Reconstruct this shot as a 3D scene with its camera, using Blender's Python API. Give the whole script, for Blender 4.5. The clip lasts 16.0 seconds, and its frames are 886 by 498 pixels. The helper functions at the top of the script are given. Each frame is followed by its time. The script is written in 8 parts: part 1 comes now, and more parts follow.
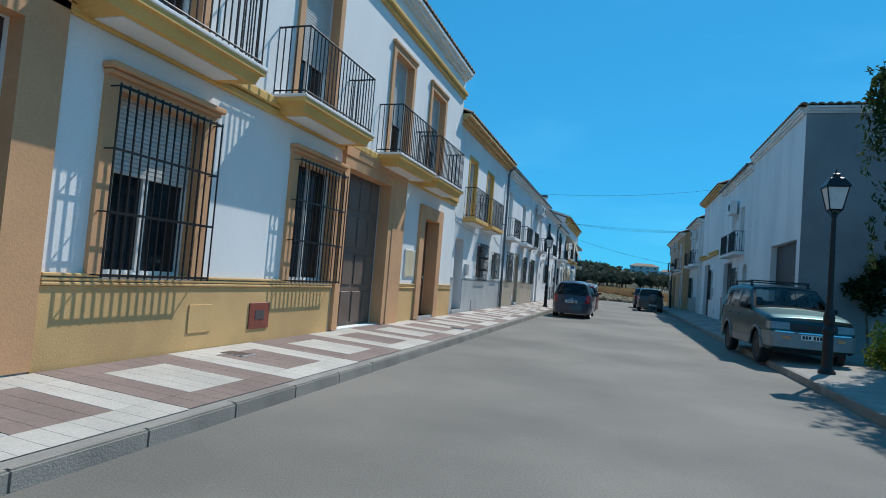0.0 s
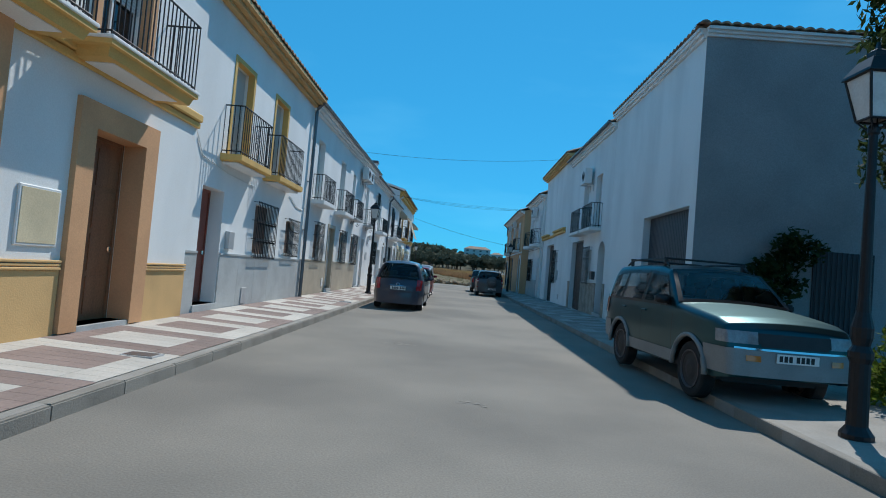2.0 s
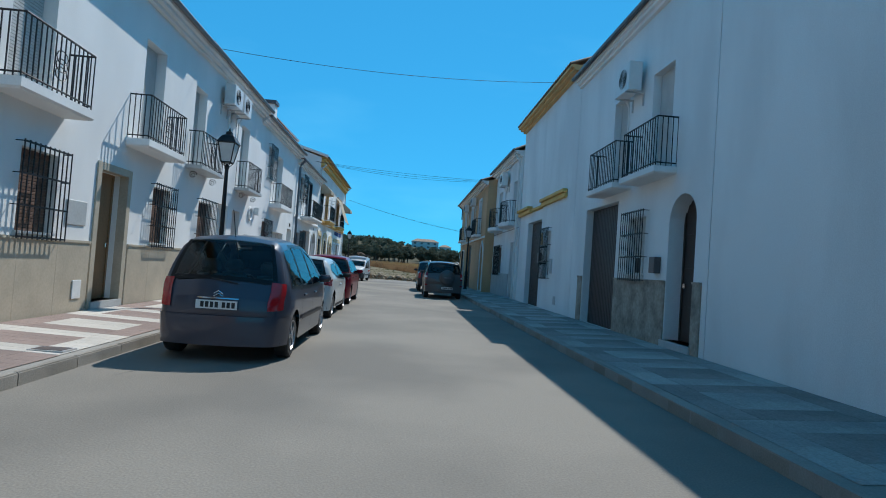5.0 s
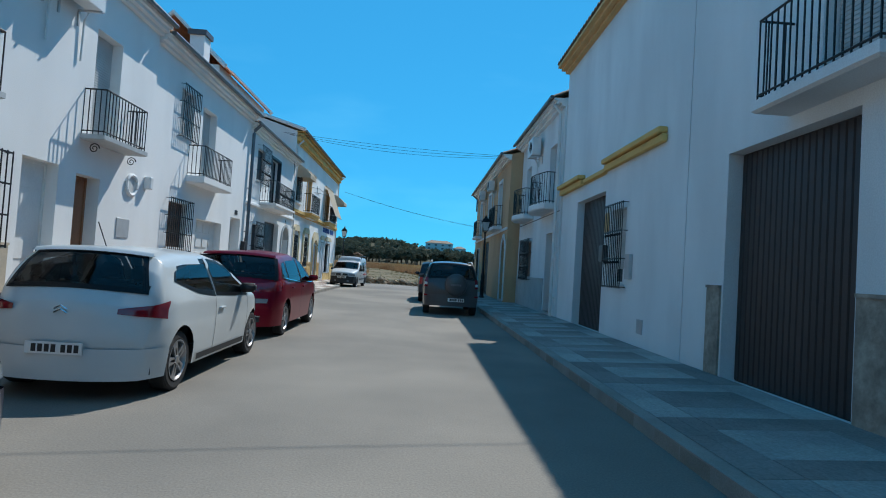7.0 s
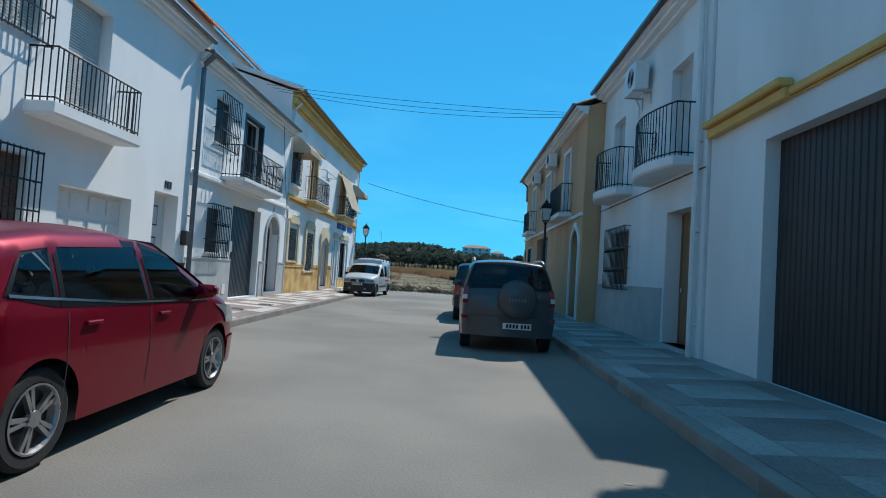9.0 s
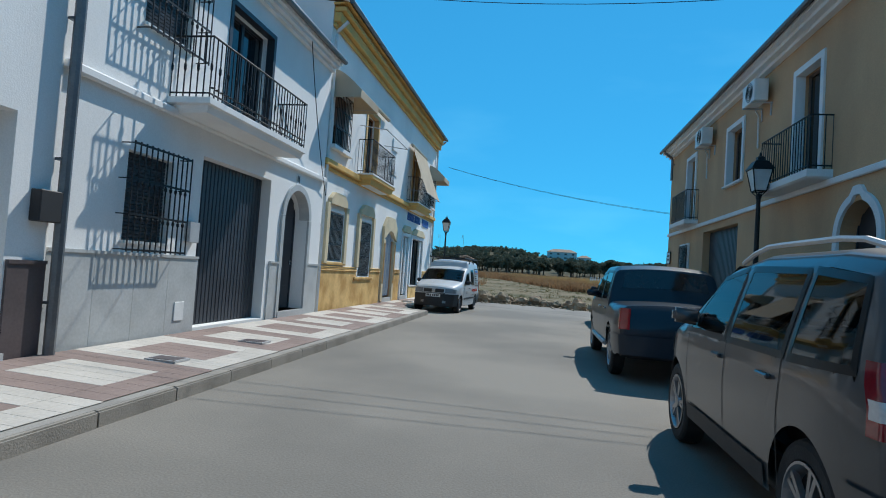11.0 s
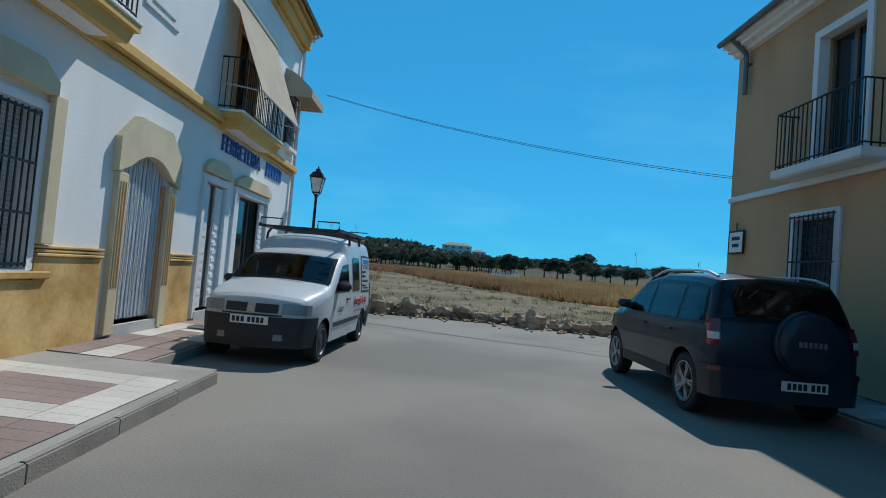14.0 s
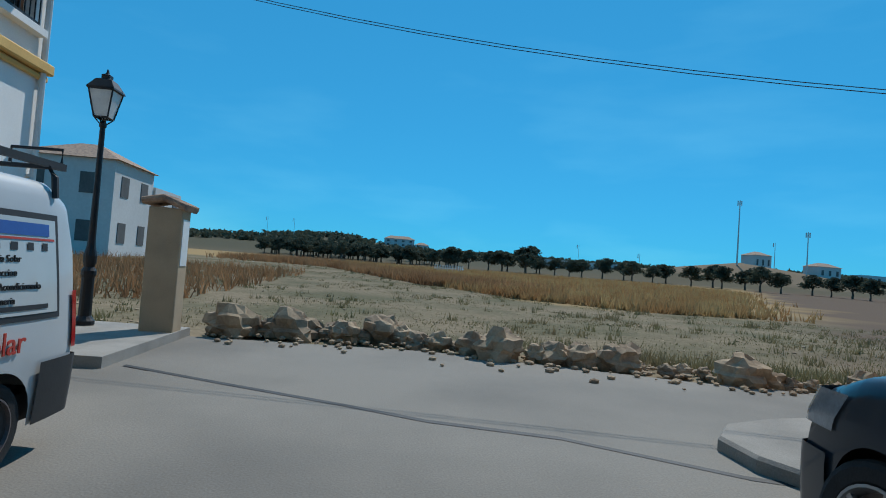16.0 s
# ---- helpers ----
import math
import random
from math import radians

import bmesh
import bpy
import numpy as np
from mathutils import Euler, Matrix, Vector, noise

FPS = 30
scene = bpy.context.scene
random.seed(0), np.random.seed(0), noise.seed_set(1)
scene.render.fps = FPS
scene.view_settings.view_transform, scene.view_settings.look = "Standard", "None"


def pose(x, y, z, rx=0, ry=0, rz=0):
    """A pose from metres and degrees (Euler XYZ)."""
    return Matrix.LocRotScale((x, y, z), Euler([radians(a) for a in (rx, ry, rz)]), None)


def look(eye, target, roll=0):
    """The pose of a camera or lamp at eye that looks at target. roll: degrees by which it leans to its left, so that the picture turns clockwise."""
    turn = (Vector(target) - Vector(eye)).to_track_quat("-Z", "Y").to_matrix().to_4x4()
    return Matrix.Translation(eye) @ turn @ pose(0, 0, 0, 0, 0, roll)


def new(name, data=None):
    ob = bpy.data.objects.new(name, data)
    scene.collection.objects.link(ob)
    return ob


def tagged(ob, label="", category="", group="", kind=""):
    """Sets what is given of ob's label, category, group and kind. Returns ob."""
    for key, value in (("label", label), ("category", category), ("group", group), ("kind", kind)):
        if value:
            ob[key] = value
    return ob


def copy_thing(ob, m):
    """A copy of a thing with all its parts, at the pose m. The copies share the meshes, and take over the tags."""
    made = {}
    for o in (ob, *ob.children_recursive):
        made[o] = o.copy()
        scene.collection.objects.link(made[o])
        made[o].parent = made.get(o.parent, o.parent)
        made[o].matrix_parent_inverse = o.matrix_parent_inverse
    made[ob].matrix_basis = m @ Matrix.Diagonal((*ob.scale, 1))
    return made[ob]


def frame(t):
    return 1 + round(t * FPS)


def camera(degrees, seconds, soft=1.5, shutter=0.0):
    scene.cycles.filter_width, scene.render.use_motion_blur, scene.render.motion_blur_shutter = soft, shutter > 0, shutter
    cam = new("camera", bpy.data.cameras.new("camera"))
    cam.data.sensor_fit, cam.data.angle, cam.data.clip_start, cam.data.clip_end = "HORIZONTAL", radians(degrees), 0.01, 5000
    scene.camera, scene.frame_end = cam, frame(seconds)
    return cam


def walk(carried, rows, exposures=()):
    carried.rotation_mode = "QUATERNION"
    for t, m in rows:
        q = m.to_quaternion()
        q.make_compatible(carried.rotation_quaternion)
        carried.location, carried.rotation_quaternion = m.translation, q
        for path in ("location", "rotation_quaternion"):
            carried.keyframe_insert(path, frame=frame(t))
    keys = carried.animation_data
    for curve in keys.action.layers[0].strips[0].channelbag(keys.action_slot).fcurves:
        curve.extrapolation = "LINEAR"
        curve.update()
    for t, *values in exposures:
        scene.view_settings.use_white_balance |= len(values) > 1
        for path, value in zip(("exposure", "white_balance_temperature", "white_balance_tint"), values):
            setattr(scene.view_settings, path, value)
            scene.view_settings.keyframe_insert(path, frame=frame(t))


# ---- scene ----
LENS, EXPOSURE = 76.0, 0.0
cam = camera(LENS, 16.0, soft=1.0)
PATH = [
    (0, (-0.469, 1.595, 1.434), (-1.083, 3.496, 1.528), 4.62),
    (0.5, (-0.575, 3.275, 1.461), (-0.964, 5.234, 1.546), 4.86),
    (1, (-0.674, 5.055, 1.443), (-0.911, 7.040, 1.525), 4.94),
    (1.5, (-0.693, 6.821, 1.440), (-0.818, 8.815, 1.520), 4.94),
    (2, (-0.708, 8.582, 1.444), (-0.766, 10.579, 1.521), 4.91),
    (2.5, (-0.740, 10.319, 1.447), (-0.774, 12.317, 1.524), 5.00),
    (3, (-0.730, 12.107, 1.430), (-0.741, 14.105, 1.506), 4.91),
    (3.5, (-0.675, 13.995, 1.437), (-0.654, 15.993, 1.510), 4.59),
    (4, (-0.542, 16.008, 1.453), (-0.490, 18.006, 1.521), 4.58),
    (4.5, (-0.416, 18.100, 1.432), (-0.319, 20.096, 1.503), 4.36),
    (5, (-0.307, 20.314, 1.408), (-0.180, 22.309, 1.476), 4.07),
    (5.2, (-0.273, 21.205, 1.413), (-0.132, 23.199, 1.482), 4.07),
    (5.9, (-0.010, 24.139, 1.420), (0.138, 26.132, 1.488), 3.84),
    (6.6, (0.337, 26.834, 1.449), (0.442, 28.830, 1.518), 3.71),
    (7.3, (0.530, 29.450, 1.458), (0.584, 31.448, 1.531), 3.65),
    (7.5, (0.543, 30.208, 1.450), (0.584, 32.206, 1.524), 3.70),
    (8, (0.567, 32.080, 1.441), (0.579, 34.078, 1.521), 3.61),
    (8.5, (0.575, 33.969, 1.431), (0.555, 35.967, 1.515), 3.65),
    (9, (0.519, 35.887, 1.407), (0.462, 37.884, 1.489), 3.56),
    (9.5, (0.451, 37.862, 1.411), (0.347, 39.858, 1.488), 3.56),
    (10, (0.219, 39.933, 1.422), (0.042, 41.924, 1.494), 3.63),
    (10.2, (0.072, 40.766, 1.424), (-0.145, 42.753, 1.495), 3.62),
    (10.9, (-0.584, 43.573, 1.427), (-0.914, 45.544, 1.504), 3.84),
    (11.6, (-1.432, 46.267, 1.422), (-1.824, 48.226, 1.513), 4.21),
    (12.3, (-1.936, 48.967, 1.423), (-2.255, 50.939, 1.516), 4.52),
    (12.5, (-2.005, 49.747, 1.431), (-2.273, 51.727, 1.527), 4.60),
    (13, (-2.089, 51.711, 1.432), (-2.240, 53.704, 1.512), 4.73),
    (13.5, (-2.024, 53.643, 1.434), (-2.072, 55.641, 1.520), 4.75),
    (14, (-1.919, 55.606, 1.442), (-1.891, 57.605, 1.523), 4.82),
    (14.5, (-1.744, 57.539, 1.457), (-1.653, 59.535, 1.542), 4.92),
    (15, (-1.513, 59.422, 1.442), (-1.362, 61.415, 1.523), 4.68),
    (15.5, (-1.280, 61.179, 1.454), (-1.095, 63.169, 1.531), 4.43),
    (16, (-1.038, 62.899, 1.440), (-0.810, 64.885, 1.515), 4.19),
]
EXPOSURES = [(0, -0.1), (1.5, -0.12), (3.0, -0.08), (5.0, 0.0), (10.0, 0.05), (12.3, -0.2), (14.0, -0.25), (16.0, -0.3)]
walk(cam, [(t, look(eye, target, roll)) for t, eye, target, roll in PATH], exposures=[(t, stops + EXPOSURE, 6180, 8) for t, stops in EXPOSURES])

# ---- light ----
SUN_WAY = Vector((2.3, 4.8, 6.6)).normalized()          # towards the sun
world = bpy.data.worlds.new("sky")
scene.world = world
world.use_nodes = True
wn = world.node_tree.nodes
sky = wn.new("ShaderNodeTexSky")
sky.sky_type, sky.sun_disc = "NISHITA", False
sky.sun_elevation = math.asin(SUN_WAY.z)
sky.sun_rotation = math.atan2(SUN_WAY.x, SUN_WAY.y)
sky.air_density, sky.dust_density, sky.ozone_density, sky.altitude = 1.0, 0.0, 1.5, 1200
even, azure = wn.new("ShaderNodeGamma"), wn.new("ShaderNodeMix")   # a dry, clear day: azure down to the horizon
even.inputs["Gamma"].default_value = 0.42
azure.data_type, azure.blend_type = "RGBA", "MULTIPLY"
azure.inputs["Factor"].default_value = 1.0
azure.inputs["B"].default_value = (0.31, 1.75, 2.8, 1)
world.node_tree.links.new(sky.outputs[0], even.inputs["Color"])
world.node_tree.links.new(even.outputs[0], azure.inputs["A"])
way, lie, wisp, thin, pale, veil = (wn.new("ShaderNode" + k) for k in ("TexCoord", "Mapping", "TexNoise", "MapRange", "Mix", "Mix"))
lie.inputs["Scale"].default_value = (2.2, 2.2, 9.0)                  # faint wisps of high cloud
wisp.inputs["Scale"].default_value, wisp.inputs["Detail"].default_value = 1.3, 5
for name, val in (("From Min", 0.48), ("From Max", 0.72), ("To Max", 0.6)):
    thin.inputs[name].default_value = val
pale.data_type, pale.blend_type, veil.data_type = "RGBA", "MULTIPLY", "RGBA"
pale.inputs["Factor"].default_value = 1.0
pale.inputs["B"].default_value = (1.9, 1.22, 1.08, 1)
for p, q in ((way.outputs["Generated"], lie.inputs["Vector"]), (lie.outputs[0], wisp.inputs["Vector"]), (wisp.outputs["Fac"], thin.inputs["Value"]), (azure.outputs["Result"], pale.inputs["A"]), (azure.outputs["Result"], veil.inputs["A"]), (pale.outputs["Result"], veil.inputs["B"]), (thin.outputs[0], veil.inputs["Factor"]), (veil.outputs["Result"], wn["Background"].inputs[0])):
    world.node_tree.links.new(p, q)
wn["Background"].inputs[1].default_value = 0.138
sun = new("sun", bpy.data.lights.new("sun", "SUN"))
sun.data.energy, sun.data.angle, sun.data.color = 4.5, radians(0.5), (1.0, 0.95, 0.88)
sun.matrix_basis = look(SUN_WAY * 100, (0, 0, 0))


# ---- materials ----
def material(name, color, rough=0.8, vary=0.08, scale=1.5, grain=40.0, bump=0.15, metal=0.0, other=None, streak=0.0, coat=0.0, per_piece=0.0, spec=0.5):
    """A surface with variation at two scales and a fine relief. other: a second colour in large soft stains."""
    m = bpy.data.materials.new(name)
    m.use_nodes = True
    n, l = m.node_tree.nodes, m.node_tree.links
    b = n["Principled BSDF"]
    b.inputs["Roughness"].default_value, b.inputs["Metallic"].default_value = rough, metal
    b.inputs["Coat Weight"].default_value = coat
    b.inputs["Coat Roughness"].default_value = 0.05
    b.inputs["Specular IOR Level"].default_value = spec
    at = n.new("ShaderNodeTexCoord")
    big, fine = n.new("ShaderNodeTexNoise"), n.new("ShaderNodeTexNoise")
    big.inputs["Scale"].default_value, big.inputs["Detail"].default_value = scale, 6
    fine.inputs["Scale"].default_value, fine.inputs["Detail"].default_value = grain, 3
    l.new(at.outputs["Object"], fine.inputs["Vector"])
    if streak:
        squeeze = n.new("ShaderNodeMapping")
        squeeze.inputs["Scale"].default_value = (1, 1, streak)
        l.new(at.outputs["Object"], squeeze.inputs["Vector"])
        l.new(squeeze.outputs[0], big.inputs["Vector"])
    else:
        l.new(at.outputs["Object"], big.inputs["Vector"])
    c = Vector(color)
    ramp = n.new("ShaderNodeMix")
    ramp.data_type = "RGBA"
    low = Vector(other) if other else c * (1 - vary * 1.5)
    ramp.inputs["A"].default_value = (*low, 1)
    ramp.inputs["B"].default_value = (*(c * (1 + vary * 0.5)), 1)
    spread = n.new("ShaderNodeMapRange")
    spread.inputs["From Min"].default_value, spread.inputs["From Max"].default_value = 0.36, 0.6
    l.new(big.outputs["Fac"], spread.inputs["Value"])
    l.new(spread.outputs[0], ramp.inputs["Factor"])
    speck = n.new("ShaderNodeMix")
    speck.data_type, speck.blend_type = "RGBA", "MULTIPLY"
    speck.inputs["Factor"].default_value = min(1.0, vary * 4)
    l.new(ramp.outputs["Result"], speck.inputs["A"])
    tone = n.new("ShaderNodeMapRange")
    tone.inputs["From Min"].default_value, tone.inputs["From Max"].default_value = 0.3, 0.7
    tone.inputs["To Min"].default_value, tone.inputs["To Max"].default_value = 0.7, 1.15
    l.new(fine.outputs["Fac"], tone.inputs["Value"])
    l.new(tone.outputs[0], speck.inputs["B"])
    last = speck.outputs["Result"]
    if per_piece:
        info, hsv = n.new("ShaderNodeObjectInfo"), n.new("ShaderNodeHueSaturation")
        amount = n.new("ShaderNodeMapRange")
        amount.inputs["To Min"].default_value, amount.inputs["To Max"].default_value = 1 - per_piece, 1 + per_piece
        l.new(info.outputs["Random"], amount.inputs["Value"])
        l.new(amount.outputs[0], hsv.inputs["Value"])
        l.new(last, hsv.inputs["Color"])
        last = hsv.outputs[0]
    l.new(last, b.inputs["Base Color"])
    if bump:
        relief = n.new("ShaderNodeBump")
        relief.inputs["Strength"].default_value, relief.inputs["Distance"].default_value = bump, 0.02
        l.new(fine.outputs["Fac"], relief.inputs["Height"])
        l.new(relief.outputs[0], b.inputs["Normal"])
    return m


def see_through(name, tint, rough=0.0):
    """Window glass: tinted, clear, with a mirror gloss that grows towards grazing sight."""
    m = bpy.data.materials.new(name)
    m.use_nodes = True
    n, l = m.node_tree.nodes, m.node_tree.links
    n.remove(n["Principled BSDF"])
    clear, gloss, mix, fres = n.new("ShaderNodeBsdfTransparent"), n.new("ShaderNodeBsdfGlossy"), n.new("ShaderNodeMixShader"), n.new("ShaderNodeFresnel")
    clear.inputs[0].default_value = (*tint, 1)
    gloss.inputs["Roughness"].default_value = 0.02 + rough
    fres.inputs[0].default_value = 1.5
    l.new(fres.outputs[0], mix.inputs[0])
    l.new(clear.outputs[0], mix.inputs[1])
    l.new(gloss.outputs[0], mix.inputs[2])
    l.new(mix.outputs[0], n["Material Output"].inputs[0])
    return m


def backlit(m, amount=0.45):
    """Thin leaves and blades let the light through."""
    n, l = m.node_tree.nodes, m.node_tree.links
    b, through_, mix = n["Principled BSDF"], n.new("ShaderNodeBsdfTranslucent"), n.new("ShaderNodeMixShader")
    l.new(b.inputs["Base Color"].links[0].from_socket, through_.inputs["Color"])
    mix.inputs[0].default_value = amount
    l.new(b.outputs[0], mix.inputs[1])
    l.new(through_.outputs[0], mix.inputs[2])
    l.new(mix.outputs[0], n["Material Output"].inputs["Surface"])
    return m


WHITE = material("white_limewash", (0.8, 0.8, 0.78), 0.9, 0.05, 0.7, 55, 0.12, streak=0.35)
WHITE_OLD = material("aged_white_plaster", (0.76, 0.77, 0.76), 0.9, 0.07, 0.8, 60, 0.15, streak=0.3)
YELLOW_WALL = material("mustard_plaster", (0.55, 0.34, 0.185), 0.9, 0.1, 0.7, 60, 0.15, streak=0.4)
OCHRE = material("ochre_paint", (0.64, 0.4, 0.17), 0.85, 0.08, 1.3, 50, 0.12)
OCHRE_DARK = material("brown_ochre_paint", (0.63, 0.34, 0.17), 0.85, 0.07, 1.2, 50, 0.12)
YELLOW = material("yellow_trim_paint", (0.7, 0.43, 0.13), 0.8, 0.07, 1.5, 50, 0.1)
CREAM = material("cream_stone_paint", (0.66, 0.55, 0.36), 0.85, 0.08, 1.5, 50, 0.1)
SPONGED = material("sponged_yellow_plinth", (0.68, 0.45, 0.17), 0.75, 0.1, 1.6, 18, 0.1, other=(0.46, 0.26, 0.07))
# grey plaster made darker: the tree's shade is put into its colour
END_WALL_SHADE = material("shade_grey_end_wall", (0.3, 0.305, 0.31), 0.95, 0.12, 0.5, 45, 0.2, other=(0.25, 0.255, 0.26))
MARBLE_GREY = material("grey_stone_slab", (0.46, 0.47, 0.46), 0.5, 0.07, 2.5, 25, 0.06)
MARBLE_BEIGE = material("beige_stone_slab", (0.48, 0.41, 0.31), 0.5, 0.07, 2.0, 25, 0.06)
MARBLE_DARK = material("dark_stone_slab", (0.1, 0.08, 0.08), 0.4, 0.1, 3.0, 30, 0.05)
STONE_PLINTH = material("rough_stone_plinth", (0.36, 0.31, 0.25), 0.9, 0.2, 3.0, 14, 0.6)
IRON = material("black_wrought_iron", (0.018, 0.018, 0.02), 0.45, 0.1, 6, 60, 0.05, metal=0.4)
# near-black: the gloom of unlit rooms is put into the colour
ROOM_SHADE = material("painted_room_shade", (0.02, 0.02, 0.022), 0.9, 0.2, 2, 20, 0)
GLASS = material("dark_window_glass", (0.015, 0.018, 0.022), 0.06, 0.1, 1, 10, 0, spec=0.6)
PVC = material("white_window_frame", (0.72, 0.72, 0.7), 0.4, 0.04, 4, 40, 0.02)
BLIND = material("grey_roller_blind", (0.55, 0.55, 0.53), 0.6, 0.06, 3, 40, 0.04)
BLIND_BROWN = material("brown_slatted_blind", (0.17, 0.1, 0.07), 0.6, 0.1, 3, 40, 0.05)
WOOD = material("varnished_brown_wood", (0.27, 0.12, 0.06), 0.45, 0.18, 2.5, 30, 0.1, streak=0.15)
WOOD_RED = material("red_brown_wood", (0.28, 0.07, 0.045), 0.4, 0.15, 2.5, 30, 0.1, streak=0.15)
WOOD_PALE = material("pale_brown_wood", (0.3, 0.17, 0.08), 0.5, 0.15, 2.5, 30, 0.1, streak=0.15)
GARAGE_BROWN = material("dark_brown_metal", (0.16, 0.115, 0.09), 0.5, 0.1, 2, 40, 0.05)
GARAGE_DARK = material("black_brown_metal", (0.035, 0.027, 0.026), 0.5, 0.1, 2, 40, 0.05)
WOOD_DARK = material("dark_stained_wood", (0.055, 0.032, 0.024), 0.45, 0.15, 2.5, 30, 0.1, streak=0.15)
GARAGE_WINE = material("wine_brown_metal", (0.075, 0.035, 0.032), 0.5, 0.1, 2, 40, 0.05)
GARAGE_GREY = material("dark_grey_metal", (0.03, 0.035, 0.045), 0.45, 0.1, 2, 40, 0.05)
GARAGE_WHITE = material("white_garage_panel", (0.7, 0.7, 0.68), 0.5, 0.05, 2, 40, 0.05)
TILE_ROOF = material("weathered_clay_tile", (0.4, 0.26, 0.17), 0.9, 0.15, 4, 25, 0.3, other=(0.22, 0.15, 0.11))
TILE_ORANGE = material("orange_clay_tile", (0.55, 0.22, 0.1), 0.85, 0.15, 4, 25, 0.3)
GUTTER = material("grey_zinc_pipe", (0.16, 0.17, 0.18), 0.4, 0.1, 4, 40, 0.03, metal=0.6)
PIPE_WHITE = material("white_pipe", (0.68, 0.68, 0.66), 0.5, 0.05, 3, 30, 0.02)
ASPHALT = material("worn_asphalt", (0.215, 0.195, 0.165), 0.92, 0.13, 0.3, 55, 0.22, other=(0.158, 0.145, 0.125))
CONCRETE = material("kerb_concrete", (0.27, 0.245, 0.21), 0.9, 0.12, 1.5, 60, 0.25, per_piece=0.1)
PAVE_WHITE = material("cream_paving_tile", (0.52, 0.48, 0.425), 0.85, 0.08, 1.2, 40, 0.2, per_piece=0.06)
PAVE_RED = material("maroon_paving_tile", (0.25, 0.185, 0.16), 0.85, 0.1, 1.2, 40, 0.2, per_piece=0.08)
# cream and maroon tiles again, greyed: shade and haze put into their colour
PAVE_SHADE_PALE = material("shade_grey_paving_tile", (0.36, 0.35, 0.325), 0.9, 0.16, 0.8, 40, 0.2, per_piece=0.1, other=(0.27, 0.26, 0.245))
PAVE_SHADE_DULL = material("shade_brown_paving_tile", (0.26, 0.235, 0.215), 0.9, 0.16, 0.8, 40, 0.2, per_piece=0.1)
PAVE_GROUT = material("paving_joint", (0.3, 0.28, 0.25), 0.95, 0.1, 2, 60, 0.2)
RUBBER = material("tyre_rubber", (0.02, 0.02, 0.021), 0.85, 0.15, 8, 80, 0.15)
ALLOY = material("alloy_rim", (0.38, 0.38, 0.39), 0.42, 0.05, 8, 60, 0.02, metal=0.9)
BLACK_PLASTIC = material("black_plastic", (0.022, 0.022, 0.024), 0.6, 0.1, 8, 60, 0.05)
RIM_BLACK = material("gloss_black_window_rim", (0.008, 0.008, 0.009), 0.3, 0.1, 8, 60, 0, spec=0.25)
HEADLINER = material("pale_grey_headliner", (0.4, 0.4, 0.39), 0.95, 0.05, 6, 60, 0.05)
CHROME = material("chrome", (0.7, 0.7, 0.72), 0.12, 0.03, 8, 60, 0, metal=1.0)
CAR_GLASS = see_through("tinted_car_glass", (0.28, 0.32, 0.33))
CLEAR_GLASS = see_through("clear_car_glass", (0.6, 0.66, 0.66))
LAMP_GLASS = material("frosted_lamp_glass", (0.62, 0.62, 0.6), 0.35, 0.06, 5, 40, 0.02)
TAIL_RED = material("red_lamp_lens", (0.36, 0.01, 0.014), 0.15, 0.08, 20, 60, 0.02, coat=0.6)
LENS_CLEAR = material("clear_lamp_lens", (0.22, 0.24, 0.26), 0.12, 0.08, 20, 60, 0.02, coat=0.8)
LENS_AMBER = material("amber_lamp_lens", (0.6, 0.2, 0.04), 0.15, 0.08, 20, 60, 0.02, coat=0.6)
PLATE = material("white_number_plate", (0.75, 0.75, 0.73), 0.4, 0.03, 10, 60, 0)
INK = material("black_ink", (0.02, 0.02, 0.022), 0.6, 0.05, 10, 60, 0)
INK_BLUE = material("blue_sign_paint", (0.03, 0.1, 0.36), 0.5, 0.05, 10, 60, 0)
INK_RED = material("red_sign_paint", (0.5, 0.05, 0.03), 0.5, 0.05, 10, 60, 0)
SEAT = material("grey_seat_cloth", (0.13, 0.13, 0.135), 0.95, 0.1, 6, 60, 0.1)
CANVAS = material("cream_awning_cloth", (0.62, 0.53, 0.4), 0.9, 0.06, 1.5, 60, 0.08)
METAL_GREY = material("light_grey_metal", (0.5, 0.5, 0.5), 0.45, 0.05, 4, 40, 0.03, metal=0.3)


def paint(name, color, flake=0.0, coat=0.5, rough=0.3, spec=0.35):
    return material(name, color, rough, 0.05, 1.2, 200, 0.0, metal=flake, coat=coat, spec=spec)


# ---- building blocks ----
U = 1.15            # metres in one unit of the street's plan


def thing(name, at=(0, 0, 0), label="", category="", group="", kind="", turn=0.0):
    ob = new(name)
    ob.empty_display_size = 0.2
    ob.matrix_basis = pose(*at, 0, 0, turn)
    return tagged(ob, label, category, group, kind)


def part(name, bm, mat, parent, label="", local=False, smooth=False, kind=""):
    """One mesh under a thing or a part. local: its coordinates are the thing's own, else the world's."""
    bmesh.ops.recalc_face_normals(bm, faces=bm.faces)
    me = bpy.data.meshes.new(name)
    bm.to_mesh(me)
    bm.free()
    me.materials.append(mat)
    if smooth:
        me.shade_smooth()
    ob = new(name, me)
    if parent is not None:
        ob.parent = parent
        if not local and parent.parent is None:
            ob.matrix_parent_inverse = parent.matrix_basis.inverted()
    return tagged(ob, label, kind=kind)


